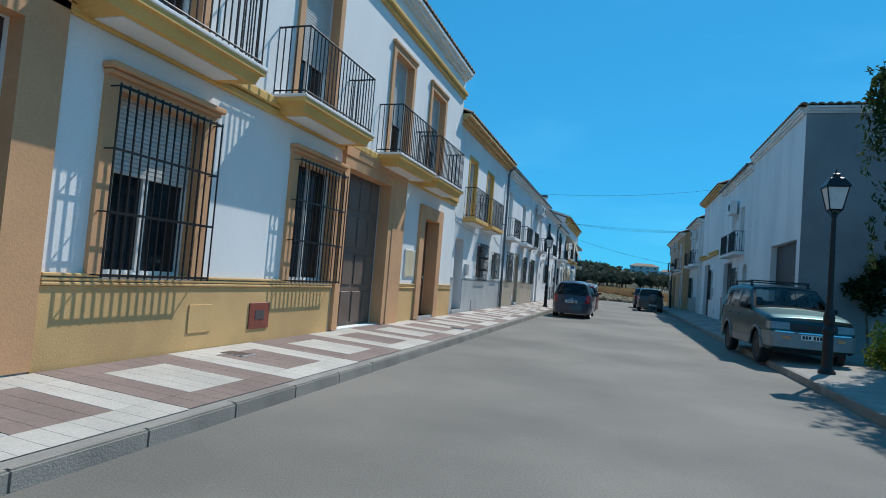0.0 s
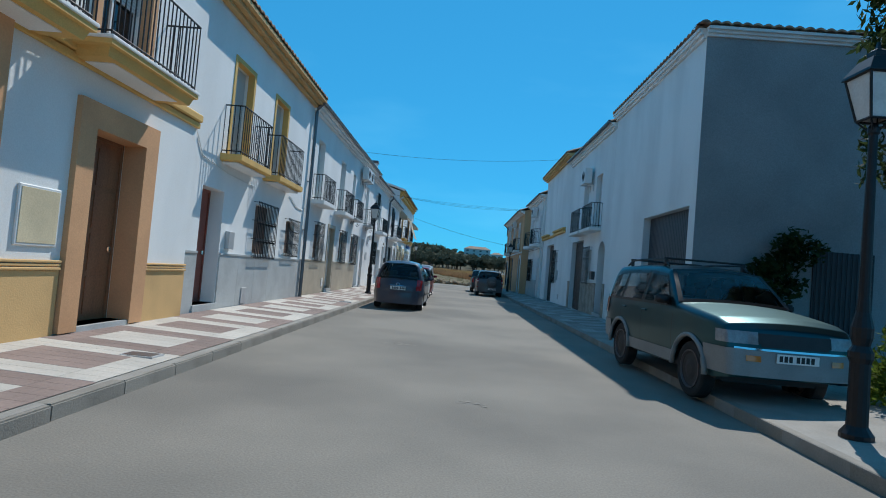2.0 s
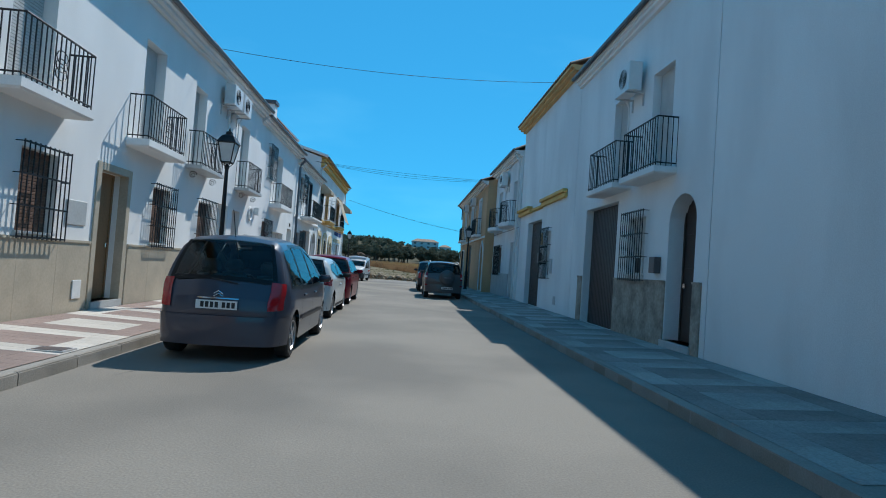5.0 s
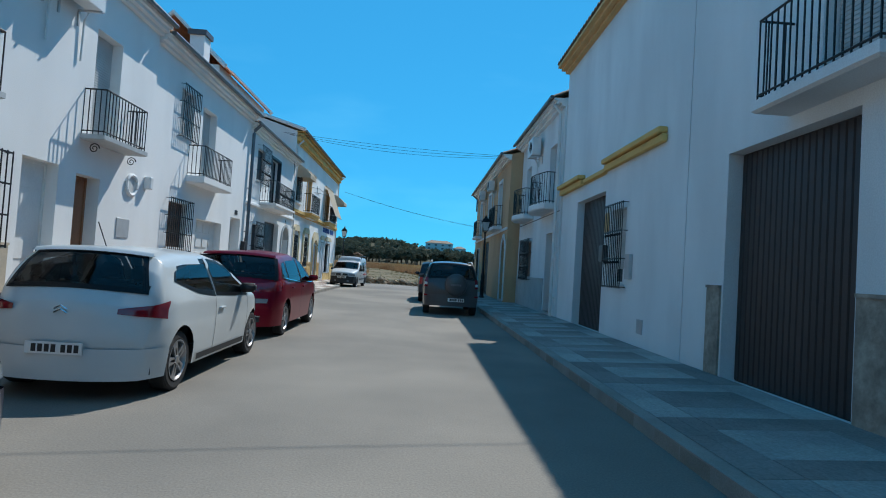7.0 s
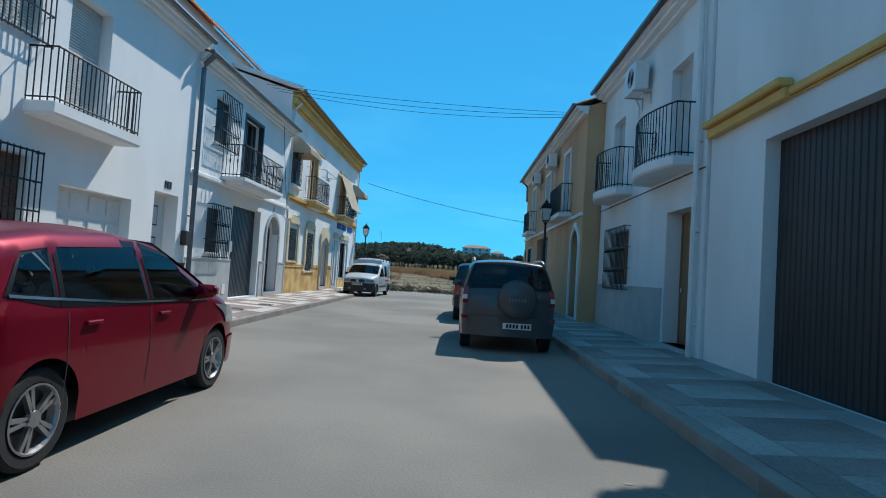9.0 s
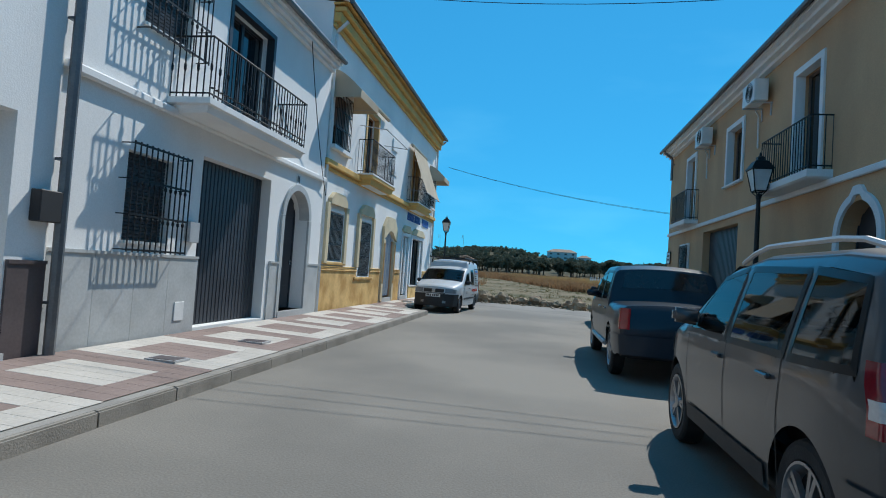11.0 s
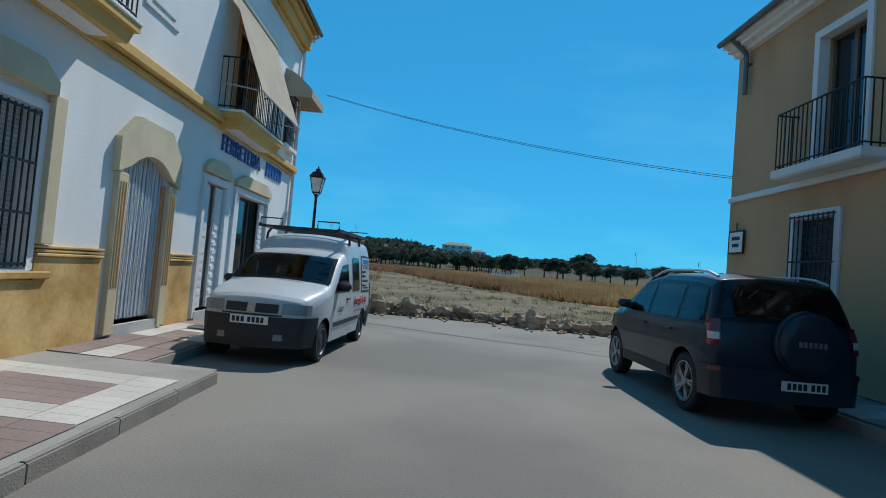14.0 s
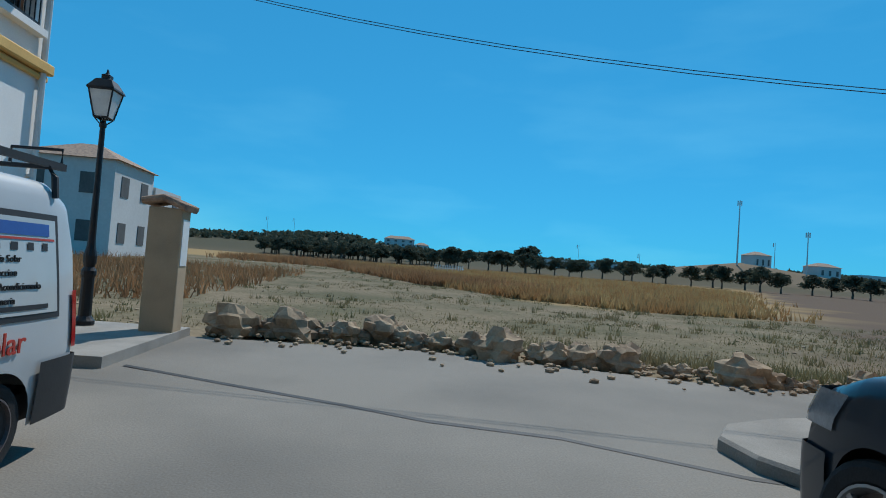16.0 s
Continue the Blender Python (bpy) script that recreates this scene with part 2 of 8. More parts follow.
def box(bm, x0, x1, y0, y1, z0, z1):
    v = [bm.verts.new((x, y, z)) for x in (x0, x1) for y in (y0, y1) for z in (z0, z1)]
    for f in ((0, 1, 3, 2), (4, 6, 7, 5), (0, 4, 5, 1), (2, 3, 7, 6), (0, 2, 6, 4), (1, 5, 7, 3)):
        bm.faces.new([v[i] for i in f])
    return v


def tube(bm, points, r, sides=8, taper=None):
    """A round bar through points."""
    rings, n = [], len(points)
    for i, p in enumerate(points):
        a, b = Vector(points[max(i - 1, 0)]), Vector(points[min(i + 1, n - 1)])
        d = (b - a).normalized()
        side = d.cross(Vector((0, 0, 1)) if abs(d.z) < 0.9 else Vector((1, 0, 0))).normalized()
        up = side.cross(d)
        rr = taper[i] if taper else r
        rings.append([bm.verts.new(Vector(p) + rr * (side * math.cos(t) + up * math.sin(t))) for t in (2 * math.pi * k / sides for k in range(sides))])
    for a, b in zip(rings, rings[1:]):
        for k in range(sides):
            bm.faces.new((a[k], a[(k + 1) % sides], b[(k + 1) % sides], b[k]))
    bm.faces.new(rings[0])
    bm.faces.new(rings[-1])


def turned(bm, profile, centre=(0, 0, 0), sides=16, caps=True):
    """A turned shape about the upright axis: profile rows of (radius, z)."""
    c = Vector(centre)
    rings = [[bm.verts.new(c + Vector((max(r, 0.001) * math.cos(t), max(r, 0.001) * math.sin(t), z))) for t in (2 * math.pi * k / sides for k in range(sides))] for r, z in profile]
    for a, b in zip(rings, rings[1:]):
        for k in range(sides):
            bm.faces.new((a[k], a[(k + 1) % sides], b[(k + 1) % sides], b[k]))
    if caps:
        bm.faces.new(rings[0])
        bm.faces.new(rings[-1])


def bevelled(bm, width=0.01, segments=1):
    bmesh.ops.bevel(bm, geom=list(bm.edges), offset=width, segments=segments, affect="EDGES", clamp_overlap=True)
    return bm


# ---- house fronts ----
BARS = {}


def iron_bar(name, at, tall, knobs, parent):
    """A square iron bar, its mesh shared between bars alike; knobs: turned swellings on it."""
    key = (name, round(tall, 3), knobs)
    if key not in BARS:
        bm = bmesh.new()
        box(bm, -0.0075, 0.0075, -0.0075, 0.0075, 0, tall)
        for k in range(knobs):
            s = 2 if name == "baluster" else 1
            z = tall * (0.3 + 0.32 * k if knobs > 1 else 0.5)
            turned(bm, ((0.009, -0.035 * s), (0.022, -0.015 * s), (0.022, 0.015 * s), (0.009, 0.035 * s)), (0, 0, z), 6)
        bmesh.ops.recalc_face_normals(bm, faces=bm.faces)
        me = bpy.data.meshes.new(name)
        bm.to_mesh(me)
        bm.free()
        me.materials.append(IRON)
        BARS[key] = me
    ob = new(name, BARS[key])
    ob.matrix_basis = Matrix.Translation(at)
    ob.parent = parent
    return ob


class Front:
    """A house front along the street, in plan units: s = 1 looks to +x, -1 to -x; d is the depth out of the wall, in metres."""

    def __init__(self, name, s, x, y0, y1, top, wall, label, base=0.17, deep=7.0):
        self.s, self.x, self.y0, self.y1, self.top, self.wall, self.base, self.deep = s, x * U, y0 * U, y1 * U, top * U, wall, base, deep
        self.house = thing(name, (self.x, (self.y0 + self.y1) / 2, 0), label, "house", "houses along the street")
        self.holes = []

    def bx(self, bm, d0, d1, y0, y1, z0, z1):
        a, b = self.x + self.s * d0, self.x + self.s * d1
        return box(bm, min(a, b), max(a, b), y0, y1, z0, z1)

    def at(self, d, y, z):
        return (self.x + self.s * d, y, z)

    def ridged(self, bm, line, lo, hi, upright):
        """One folded sheet: line rows of (place, depth), drawn out from lo to hi."""
        rows = [[bm.verts.new(self.at(d, *((w, q) if upright else (q, w)))) for q, d in line] for w in (lo, hi)]
        for k in range(len(line) - 1):
            bm.faces.new((rows[0][k], rows[0][k + 1], rows[1][k + 1], rows[1][k]))

    def hole(self, y0, y1, z0, z1, arch=False):
        h = (y0 * U, y1 * U, z0 * U, z1 * U, arch)
        self.holes.append(h)
        return h[:4]

    def finish(self, thick=0.4):
        """The wall with its openings cut through, its returns and its back."""
        bm, hs = bmesh.new(), self.holes
        ys = sorted({self.y0, self.y1, *(v for h in hs for v in h[:2])})
        zs = sorted({0.0, self.top, *(v for h in hs for v in h[2:4])})

        def solid(i, j):
            if not (0 <= i < len(ys) - 1 and 0 <= j < len(zs) - 1):
                return False
            y, z = (ys[i] + ys[i + 1]) / 2, (zs[j] + zs[j + 1]) / 2
            return not any(h[0] < y < h[1] and h[2] < z < h[3] for h in hs)

        def quad(*p):
            bm.faces.new([bm.verts.new(q) for q in p])

        for i in range(len(ys) - 1):
            for j in range(len(zs) - 1):
                if not solid(i, j):
                    continue
                a, b, c, e = ys[i], ys[i + 1], zs[j], zs[j + 1]
                for d in (0, -thick):
                    quad(self.at(d, a, c), self.at(d, b, c), self.at(d, b, e), self.at(d, a, e))
                for di, dj, p, q in ((-1, 0, (a, c), (a, e)), (1, 0, (b, c), (b, e)), (0, -1, (a, c), (b, c)), (0, 1, (a, e), (b, e))):
                    if not solid(i + di, j + dj):
                        quad(self.at(0, *p), self.at(0, *q), self.at(-thick, *q), self.at(-thick, *p))
        for y0, y1, z0, z1, arch in hs:
            if arch:
                r, yc = (y1 - y0) / 2, (y0 + y1) / 2
                pts = [(yc + r * math.cos(t), z1 - r + r * math.sin(t)) for t in (math.pi * k / 16 for k in range(17))]
                for (ya, za), (yb, zb) in zip(pts, pts[1:]):
                    for d in (0, -thick):
                        quad(self.at(d, ya, za), self.at(d, yb, zb), self.at(d, yb, z1), self.at(d, ya, z1))
                    quad(self.at(0, ya, za), self.at(0, yb, zb), self.at(-thick, yb, zb), self.at(-thick, ya, za))
        bmesh.ops.remove_doubles(bm, verts=bm.verts, dist=0.0005)
        part("wall", bm, self.wall, self.house)
        bm = bmesh.new()
        for y in (self.y0 + 0.004, self.y1 - 0.154):
            self.bx(bm, -thick, -self.deep, y, y + 0.15, 0, self.top)
        self.bx(bm, -self.deep, -self.deep - 0.2, self.y0, self.y1, 0, self.top)
        part("side_wall", bm, self.wall, self.house)
        # added sheet behind the openings, painted dark for the rooms' shade
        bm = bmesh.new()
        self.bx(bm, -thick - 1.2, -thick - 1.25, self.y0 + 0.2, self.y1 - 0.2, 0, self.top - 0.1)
        part("room_shade_sheet", bm, ROOM_SHADE, self.house)

    # -- parts, in plan units along y and z --
    def bar(self, name, mat, y0, y1, z0, z1, d0=0.0, d1=0.05, label="", soft=0.0):
        bm = bmesh.new()
        self.bx(bm, d0, d1, y0 * U, y1 * U, z0 * U, z1 * U)
        if soft:
            bevelled(bm, soft)
        return part(name, bm, mat, self.house, label)

    def plinth(self, mat, height, spans, ribs=False, proud=0.03, slabs=0.0):
        for y0, y1 in spans:
            bm = bmesh.new()
            if slabs:
                n = max(1, round((y1 - y0) / slabs))
                w = (y1 - y0) / n
                for k in range(n):
                    slab = bmesh.new()
                    self.bx(slab, 0, proud, (y0 + k * w) * U + 0.002, (y0 + (k + 1) * w) * U - 0.002, 0, height * U)
                    part("plinth_slab", slab, mat, self.house)
                bm.free()
            else:
                self.bx(bm, 0, proud, y0 * U, y1 * U, 0, height * U)
                part("plinth", bm, mat, self.house)
            bm = bmesh.new()
            if ribs:
                for k in range(3):
                    z = height * U + 0.005 + k * 0.045
                    vs = self.bx(bm, 0, proud + 0.03 - 0.008 * (k % 2), y0 * U, y1 * U, z, z + 0.034)
                bevelled(bm, 0.008)
            else:
                self.bx(bm, 0, proud + 0.018, y0 * U, y1 * U, height * U, height * U + 0.04)
            part("plinth_moulding", bm, mat, self.house)

    def surround(self, mat, y0, y1, z0, z1, w=0.13, d=0.05, crown=0.0, sill=False, line=0.14):
        """A painted border round an opening, that lines its jambs and head too."""
        bm, i = bmesh.new(), 0.006
        a, b, c, e = y0 * U, y1 * U, z0 * U, z1 * U
        shape = ((a - w, c), (a - w, e + w), (b + w, e + w), (b + w, c), (b - i, c), (b - i, e - i), (a + i, e - i), (a + i, c))
        front, back = ([bm.verts.new(self.at(q, y, z)) for y, z in shape] for q in (d, -line))
        bm.faces.new(front)
        for k in range(8):
            m = (k + 1) % 8
            bm.faces.new((front[k], front[m], back[m], back[k]))
        s = part("surround", bm, mat, self.house)
        if crown:
            for q, o, z, t in ((d + crown, 0.04, e + w, 0.07), (d + crown * 0.55, 0.02, e + w - 0.05, 0.048)):
                bm = bmesh.new()
                self.bx(bm, 0, q, a - w - o, b + w + o, z, z + t)
                bevelled(bm, 0.012)
                part("crown_moulding", bm, mat, s)
        if sill:
            bm = bmesh.new()
            self.bx(bm, 0, d + 0.06, a - w, b + w, c - 0.06, c)
            bevelled(bm, 0.012)
            part("sill", bm, mat, s)
        return s

    def grille(self, y0, y1, z0, z1, gap=0.115, out=0.13, rails=3, curl=False):
        bm = bmesh.new()
        a, b, c, e = y0 * U, y1 * U, z0 * U, z1 * U
        n, bars = max(3, round((b - a) / gap)), []
        for k in range(n + 1):
            y = a + (b - a) * k / n
            bars.append((self.at(out, y, c), e - c, 2 if curl and 0 < k < n else 0))
        for k in range(rails + 1):
            z = c + 0.03 + (e - c - 0.06) * k / rails
            self.bx(bm, out - 0.007, out + 0.007, a - 0.01, b + 0.01, z - 0.014, z + 0.014)
            for y in (a, b):
                self.bx(bm, -0.02, out, y - 0.007, y + 0.007, z - 0.007, z + 0.007)
        g = part("window_grille", bm, IRON, self.house, "black wrought-iron bars")
        for p, h, knobs in bars:
            iron_bar("bar", p, h, knobs, g)
        return g

    def window(self, y0, y1, z0, z1, blind=0.0, casing=PVC, blind_mat=BLIND, leaves=2, back=0.16, cut=True):
        a, b, c, e = self.hole(y0, y1, z0, z1) if cut else (y0 * U, y1 * U, z0 * U, z1 * U)
        bm, f = bmesh.new(), 0.055
        outer, inner = ((a, c), (b, c), (b, e), (a, e)), ((a + f, c + f), (b - f, c + f), (b - f, e - f), (a + f, e - f))
        ro, ri, bo, bi = ([bm.verts.new(self.at(d, y, z)) for y, z in line] for line, d in ((outer, -back), (inner, -back), (outer, -back - 0.06), (inner, -back - 0.06)))
        for k in range(4):
            j = (k + 1) % 4
            for p, q in ((ro, ri), (ri, bi), (bi, bo), (bo, ro)):
                bm.faces.new((p[k], p[j], q[j], q[k]))
        w = part("window", bm, casing, self.house)
        for k in range(1, leaves):
            bm = bmesh.new()
            y = a + (b - a) * k / leaves
            self.bx(bm, -back - 0.05, -back + 0.006, y - 0.04, y + 0.04, c + f, e - f)
            part("mullion", bm, casing, w)
        for k in range(leaves):
            bm = bmesh.new()
            ya, yb = a + (b - a) * k / leaves, a + (b - a) * (k + 1) / leaves
            self.bx(bm, -back - 0.034, -back - 0.026, ya + f - 0.01, yb - f + 0.01, c + f - 0.01, e - f + 0.01)
            part("pane", bm, GLASS, w)
        if blind:
            bm = bmesh.new()
            z = e - (e - c) * blind
            n = max(2, int((e - z) / 0.05))
            self.ridged(bm, [(z + (e - z) * (k + t) / n, -back + d) for k in range(n) for t, d in ((0, 0.012), (0.15, 0.028), (0.85, 0.03))], a + 0.012, b - 0.012, True)
            part("roller_blind", bm, blind_mat, w)
        bm = bmesh.new()
        self.bx(bm, -back, 0.05, a - 0.03, b + 0.03, c - 0.035, c + 0.004)
        part("sill", bm, casing if casing is PVC else MARBLE_GREY, w)
        return w

    def door(self, y0, y1, z0, z1, mat, back=0.18, panels=(2, 3), arch=False, leaves=1, cut=True):
        a, b, c, e = self.hole(y0, y1, z0, z1, arch) if cut else (y0 * U, y1 * U, z0 * U, z1 * U)
        bm, f = bmesh.new(), 0.05
        self.bx(bm, -back - 0.07, -back, a, a + f, c, e)
        self.bx(bm, -back - 0.07, -back, b - f, b, c, e)
        self.bx(bm, -back - 0.07, -back, a + f, b - f, e - f, e)
        panel = part("door", bm, mat, self.house)
        for k in range(leaves):
            bm = bmesh.new()
            ya = a + f + (b - a - 2 * f) * k / leaves + 0.004
            yb = a + f + (b - a - 2 * f) * (k + 1) / leaves - 0.004
            self.bx(bm, -back - 0.06, -back - 0.02, ya, yb, c, e - f)
            cols, rows = panels
            for i in range(cols):
                for j in range(rows):
                    p0, p1 = ya + 0.07 + (yb - ya - 0.07) * i / cols, ya + (yb - ya - 0.07) * (i + 1) / cols
                    q0, q1 = c + 0.1 + (e - c - 0.18) * j / rows, c + 0.02 + (e - c - 0.18) * (j + 1) / rows
                    vs = self.bx(bm, -back - 0.02, -back - 0.006, p0, p1, q0, q1)
            part("door_leaf", bm, mat, panel)
        bm = bmesh.new()
        turned(bm, ((0.012, -0.05), (0.028, -0.03), (0.028, 0.03), (0.012, 0.05)), self.at(-back + 0.02, b - 0.16, c + 1.05), 8)
        part("door_handle", bm, CHROME, panel, "brass-toned door handle")
        bm = bmesh.new()
        self.bx(bm, -0.35, 0.06, a - 0.05, b + 0.05, 0.0, c)
        part("door_step", bm, MARBLE_GREY, self.house)
        return panel

    def garage(self, y0, y1, z0, z1, mat, slats=True, back=0.22, rows=4):
        a, b, c, e = self.hole(y0, y1, z0, z1)
        bm = bmesh.new()
        self.bx(bm, -back - 0.05, -back, a, b, c, e)
        g = part("garage_door", bm, mat, self.house)
        if slats:
            bm = bmesh.new()
            n = int((b - a) / 0.11)
            self.ridged(bm, [(a + (b - a) * (k + t) / n, -back + d) for k in range(n) for t, d in ((0, 0.002), (0.12, 0.022), (0.8, 0.022), (0.92, 0.002))], c + 0.02, e - 0.02, False)
            part("ribbed_face", bm, mat, g)
        else:
            cols = 4
            for i in range(cols):
                for j in range(rows):
                    ya, yb = a + (b - a) * i / cols, a + (b - a) * (i + 1) / cols
                    za, zb = c + (e - c) * j / rows, c + (e - c) * (j + 1) / rows
                    bm = bmesh.new()
                    self.bx(bm, -back, -back + 0.022, ya + 0.06, yb - 0.06, za + 0.07, zb - 0.07)
                    bevelled(bm, 0.018)
                    part("door_panel", bm, mat, g)
        return g

    def balcony(self, y0, y1, z, rail, out=0.5, mat=WHITE, gap=0.11, flare=0.0, scroll=False, bow=0.0, cage=False, thick=0.16, ornate=False):
        """A slab with an iron railing on three sides; z is the slab's top."""
        a, b, zt, zr = y0 * U, y1 * U, z * U, rail * U
        bm = bmesh.new()
        n = 8 if bow else 1
        front = [(a + (b - a) * k / n, out + bow * math.sin(math.pi * k / n)) for k in range(n + 1)]
        steps = ((0.0, 0.0), (thick * 0.45, 0.0), (thick * 0.5, 0.05), (thick, 0.09), (thick * 1.02, 0.16)) if flare else ((0.0, 0.0), (thick * 0.8, 0.0), (thick, 0.04))
        rings = []
        for down, back in steps:
            ring = [(self.at(-0.02, a + back * (2.0 if flare else 1), zt - down))] + [self.at(d - back, y + (back if k == 0 else -back if k == n else 0), zt - down) for k, (y, d) in enumerate(front)] + [self.at(-0.02, b - back * (2.0 if flare else 1), zt - down)]
            rings.append([bm.verts.new(p) for p in ring])
        for r, q in zip(rings, rings[1:]):
            for k in range(len(r) - 1):
                bm.faces.new((r[k], r[k + 1], q[k + 1], q[k]))
        bm.faces.new(rings[0])
        bm.faces.new(rings[-1])
        slab = part("balcony", bm, mat, self.house)
        bm = bmesh.new()
        inset = 0.05
        path = [self.at(0, a + inset, 0)] + [self.at(d - inset, min(max(y, a + inset), b - inset), 0) for y, d in front] + [self.at(0, b - inset, 0)]
        tube(bm, [Vector(p) + Vector((0, 0, zr)) for p in path], 0.016, 6)
        part("top_rail", bm, IRON, slab, "black wrought-iron railing")
        bm = bmesh.new()
        tube(bm, [Vector(p) + Vector((0, 0, zt + 0.07)) for p in path], 0.014, 6)
        for p, q in zip(path, path[1:]):
            p, q = Vector(p), Vector(q)
            m = max(1, round((q - p).length / gap))
            for k in range(m + 1):
                f = p + (q - p) * k / m
                if k < m:
                    iron_bar("baluster", (f.x, f.y, zt), zr - zt, 1 if ornate and k % 2 == 0 else 0, slab)
        if ornate:
            p, q = Vector(path[1]), Vector(path[-2])
            for k in range(int((q - p).length / 0.12)):
                f = p + (q - p) * (k + 0.5) * 0.12 / (q - p).length
                turned(bm, ((0.02, -0.012), (0.045, 0.0), (0.02, 0.012)), (f.x, f.y, zt + 0.16), 8)
        if cage:
            p, q = Vector(path[1]), Vector(path[-2])
            c0 = (p + q) / 2
            for dz in (-0.12, 0.0, 0.12):
                tube(bm, [c0 + Vector((0, 0.14 * math.cos(t), (zt + zr) / 2 + dz + 0.1 * math.sin(t))) for t in (2 * math.pi * k / 10 for k in range(11))], 0.008, 5)
        part("lower_rail", bm, IRON, slab)
        if not flare and mat is YELLOW:
            bm = bmesh.new()
            self.bx(bm, 0, out - 0.09, a + 0.09, b - 0.09, zt - thick - 0.05, zt - thick + 0.002)
            bevelled(bm, 0.02)
            part("soffit", bm, WHITE, slab)
        if flare and mat is YELLOW:
            bm = bmesh.new()
            self.bx(bm, 0, out + 0.02, a - 0.02, b + 0.02, zt - 0.045, zt + 0.004)
            bevelled(bm, 0.01)
            part("slab_lip", bm, WHITE, slab)
            bm = bmesh.new()
            self.bx(bm, 0, out - 0.17, a + 0.33, b - 0.33, zt - thick * 1.02 - 0.012, zt - thick * 1.02 + 0.01)
            part("soffit", bm, WHITE, slab)
        if scroll:
            for y in (a + 0.15, b - 0.15):
                bm = bmesh.new()
                pts = []
                for k in range(22):
                    t = k / 21 * 3.4 * math.pi
                    r = 0.1 * (1 - k / 26)
                    pts.append(self.at(0.2 + r * math.cos(t), y, zt - thick - 0.14 + r * math.sin(t)))
                tube(bm, pts, 0.01, 6)
                part("scroll_bracket", bm, IRON, slab)
        return slab

    def roof(self, z, over=0.38, mat=TILE_ROOF, slope=20.0, y0=None, y1=None, cornice=WHITE, gutter=False, depth=None, tier=0.16):
        """Barrel tiles: a wavy sheet with thickness on the slope, the wave running along the eave."""
        y0, y1 = (self.y0 if y0 is None else y0 * U), (self.y1 if y1 is None else y1 * U)
        z, run = z * U, depth or self.deep * 0.6
        bm = bmesh.new()
        pitch, n = 0.24, 0
        count = max(2, int((y1 - y0) / pitch))
        pitch = (y1 - y0) / count
        wave = []
        for k in range(count):
            for q in range(6):
                t = q / 6
                wave.append((y0 + (k + t) * pitch, 0.06 * abs(math.sin(math.pi * t))))
        wave.append((y1, 0.0))
        rows = (over, over - 0.45, -run * 0.4, -run)
        up = math.tan(radians(slope))
        top = [[bm.verts.new(self.at(d, y, z + (over - d) * up + h + 0.03)) for y, h in wave] for d in rows]
        low = [[bm.verts.new(self.at(d, y, z + (over - d) * up + h * 0.85)) for y, h in wave] for d in rows]
        for sheet in (top, low):
            for r, q in zip(sheet, sheet[1:]):
                for k in range(len(r) - 1):
                    bm.faces.new((r[k], r[k + 1], q[k + 1], q[k]))
        for k in range(len(wave) - 1):
            bm.faces.new((top[0][k], top[0][k + 1], low[0][k + 1], low[0][k]))
        for k in (0, -1):
            for r in range(len(rows) - 1):
                bm.faces.new((top[r][k], top[r + 1][k], low[r + 1][k], low[r][k]))
        ridge = z + (over + run) * up
        back = [bm.verts.new(self.at(-2 * run - over, y, z)) for y in (y0, y1)]
        crest = [bm.verts.new(self.at(-run, y, ridge + 0.03)) for y in (y0, y1)]
        bm.faces.new((crest[0], crest[1], back[1], back[0]))
        r = part("roof", bm, mat, self.house)
        bm = bmesh.new()
        for k, (d, h) in enumerate(((over - 0.03, 0.0), (over * 0.66, tier * 0.5), (over * 0.33, tier))):
            self.bx(bm, -0.02, d, y0 + 0.002, y1 - 0.002, z - h - tier * 0.5 - 0.012, z - h - 0.012)
        part("cornice", bm, cornice, r)
        if gutter:
            bm = bmesh.new()
            tube(bm, (self.at(over + 0.05, y0, z), self.at(over + 0.05, y1, z)), 0.06, 8)
            part("gutter", bm, GUTTER, r)
        bm = bmesh.new()
        for y in (y0 + 0.01, y1 - 0.01):
            p = [bm.verts.new(self.at(d, y, h)) for d, h in ((0, z - 0.02), (-run, ridge - 0.05), (-self.deep, z - 0.02), (-self.deep, self.top - 0.3), (0, self.top - 0.3))]
            bm.faces.new(p)
        self.bx(bm, 0.0, -0.4, y0 + 0.02, y1 - 0.02, self.top - 0.002, z + 0.02)
        part("gable", bm, self.wall, self.house)
        return r

    def pipe(self, y, z0, z1, mat=GUTTER, r=0.05, d=0.1, out=0.35):
        bm = bmesh.new()
        y, z0, z1 = y * U, z0 * U, z1 * U
        tube(bm, (self.at(d, y, z0), self.at(d, y, z1 - 0.35), self.at(d + 0.02, y, z1 - 0.25), self.at(out, y, z1)), r, 8)
        for z in (z for z in (z0 + 0.6, z0 + 2.2, z0 + 3.8) if z < z1 - 0.4):
            self.bx(bm, 0, d, y - 0.06, y + 0.06, z, z + 0.03)
        part("downpipe", bm, mat, self.house)

    def aircon(self, y, z, w=0.75, h=0.55):
        """An outdoor unit on brackets, a thing of its own."""
        y, z = y * U, z * U
        t = thing("air_conditioner", self.at(0, y, z), "white outdoor air-conditioning unit on wall brackets", "air conditioner", "air conditioners on the fronts")
        bm = bmesh.new()
        self.bx(bm, 0.12, 0.42, y - w / 2, y + w / 2, z, z + h)
        bevelled(bm, 0.015)
        part("casing", bm, PVC, t)
        bm = bmesh.new()
        for k in range(5):
            r = 0.05 + 0.04 * k
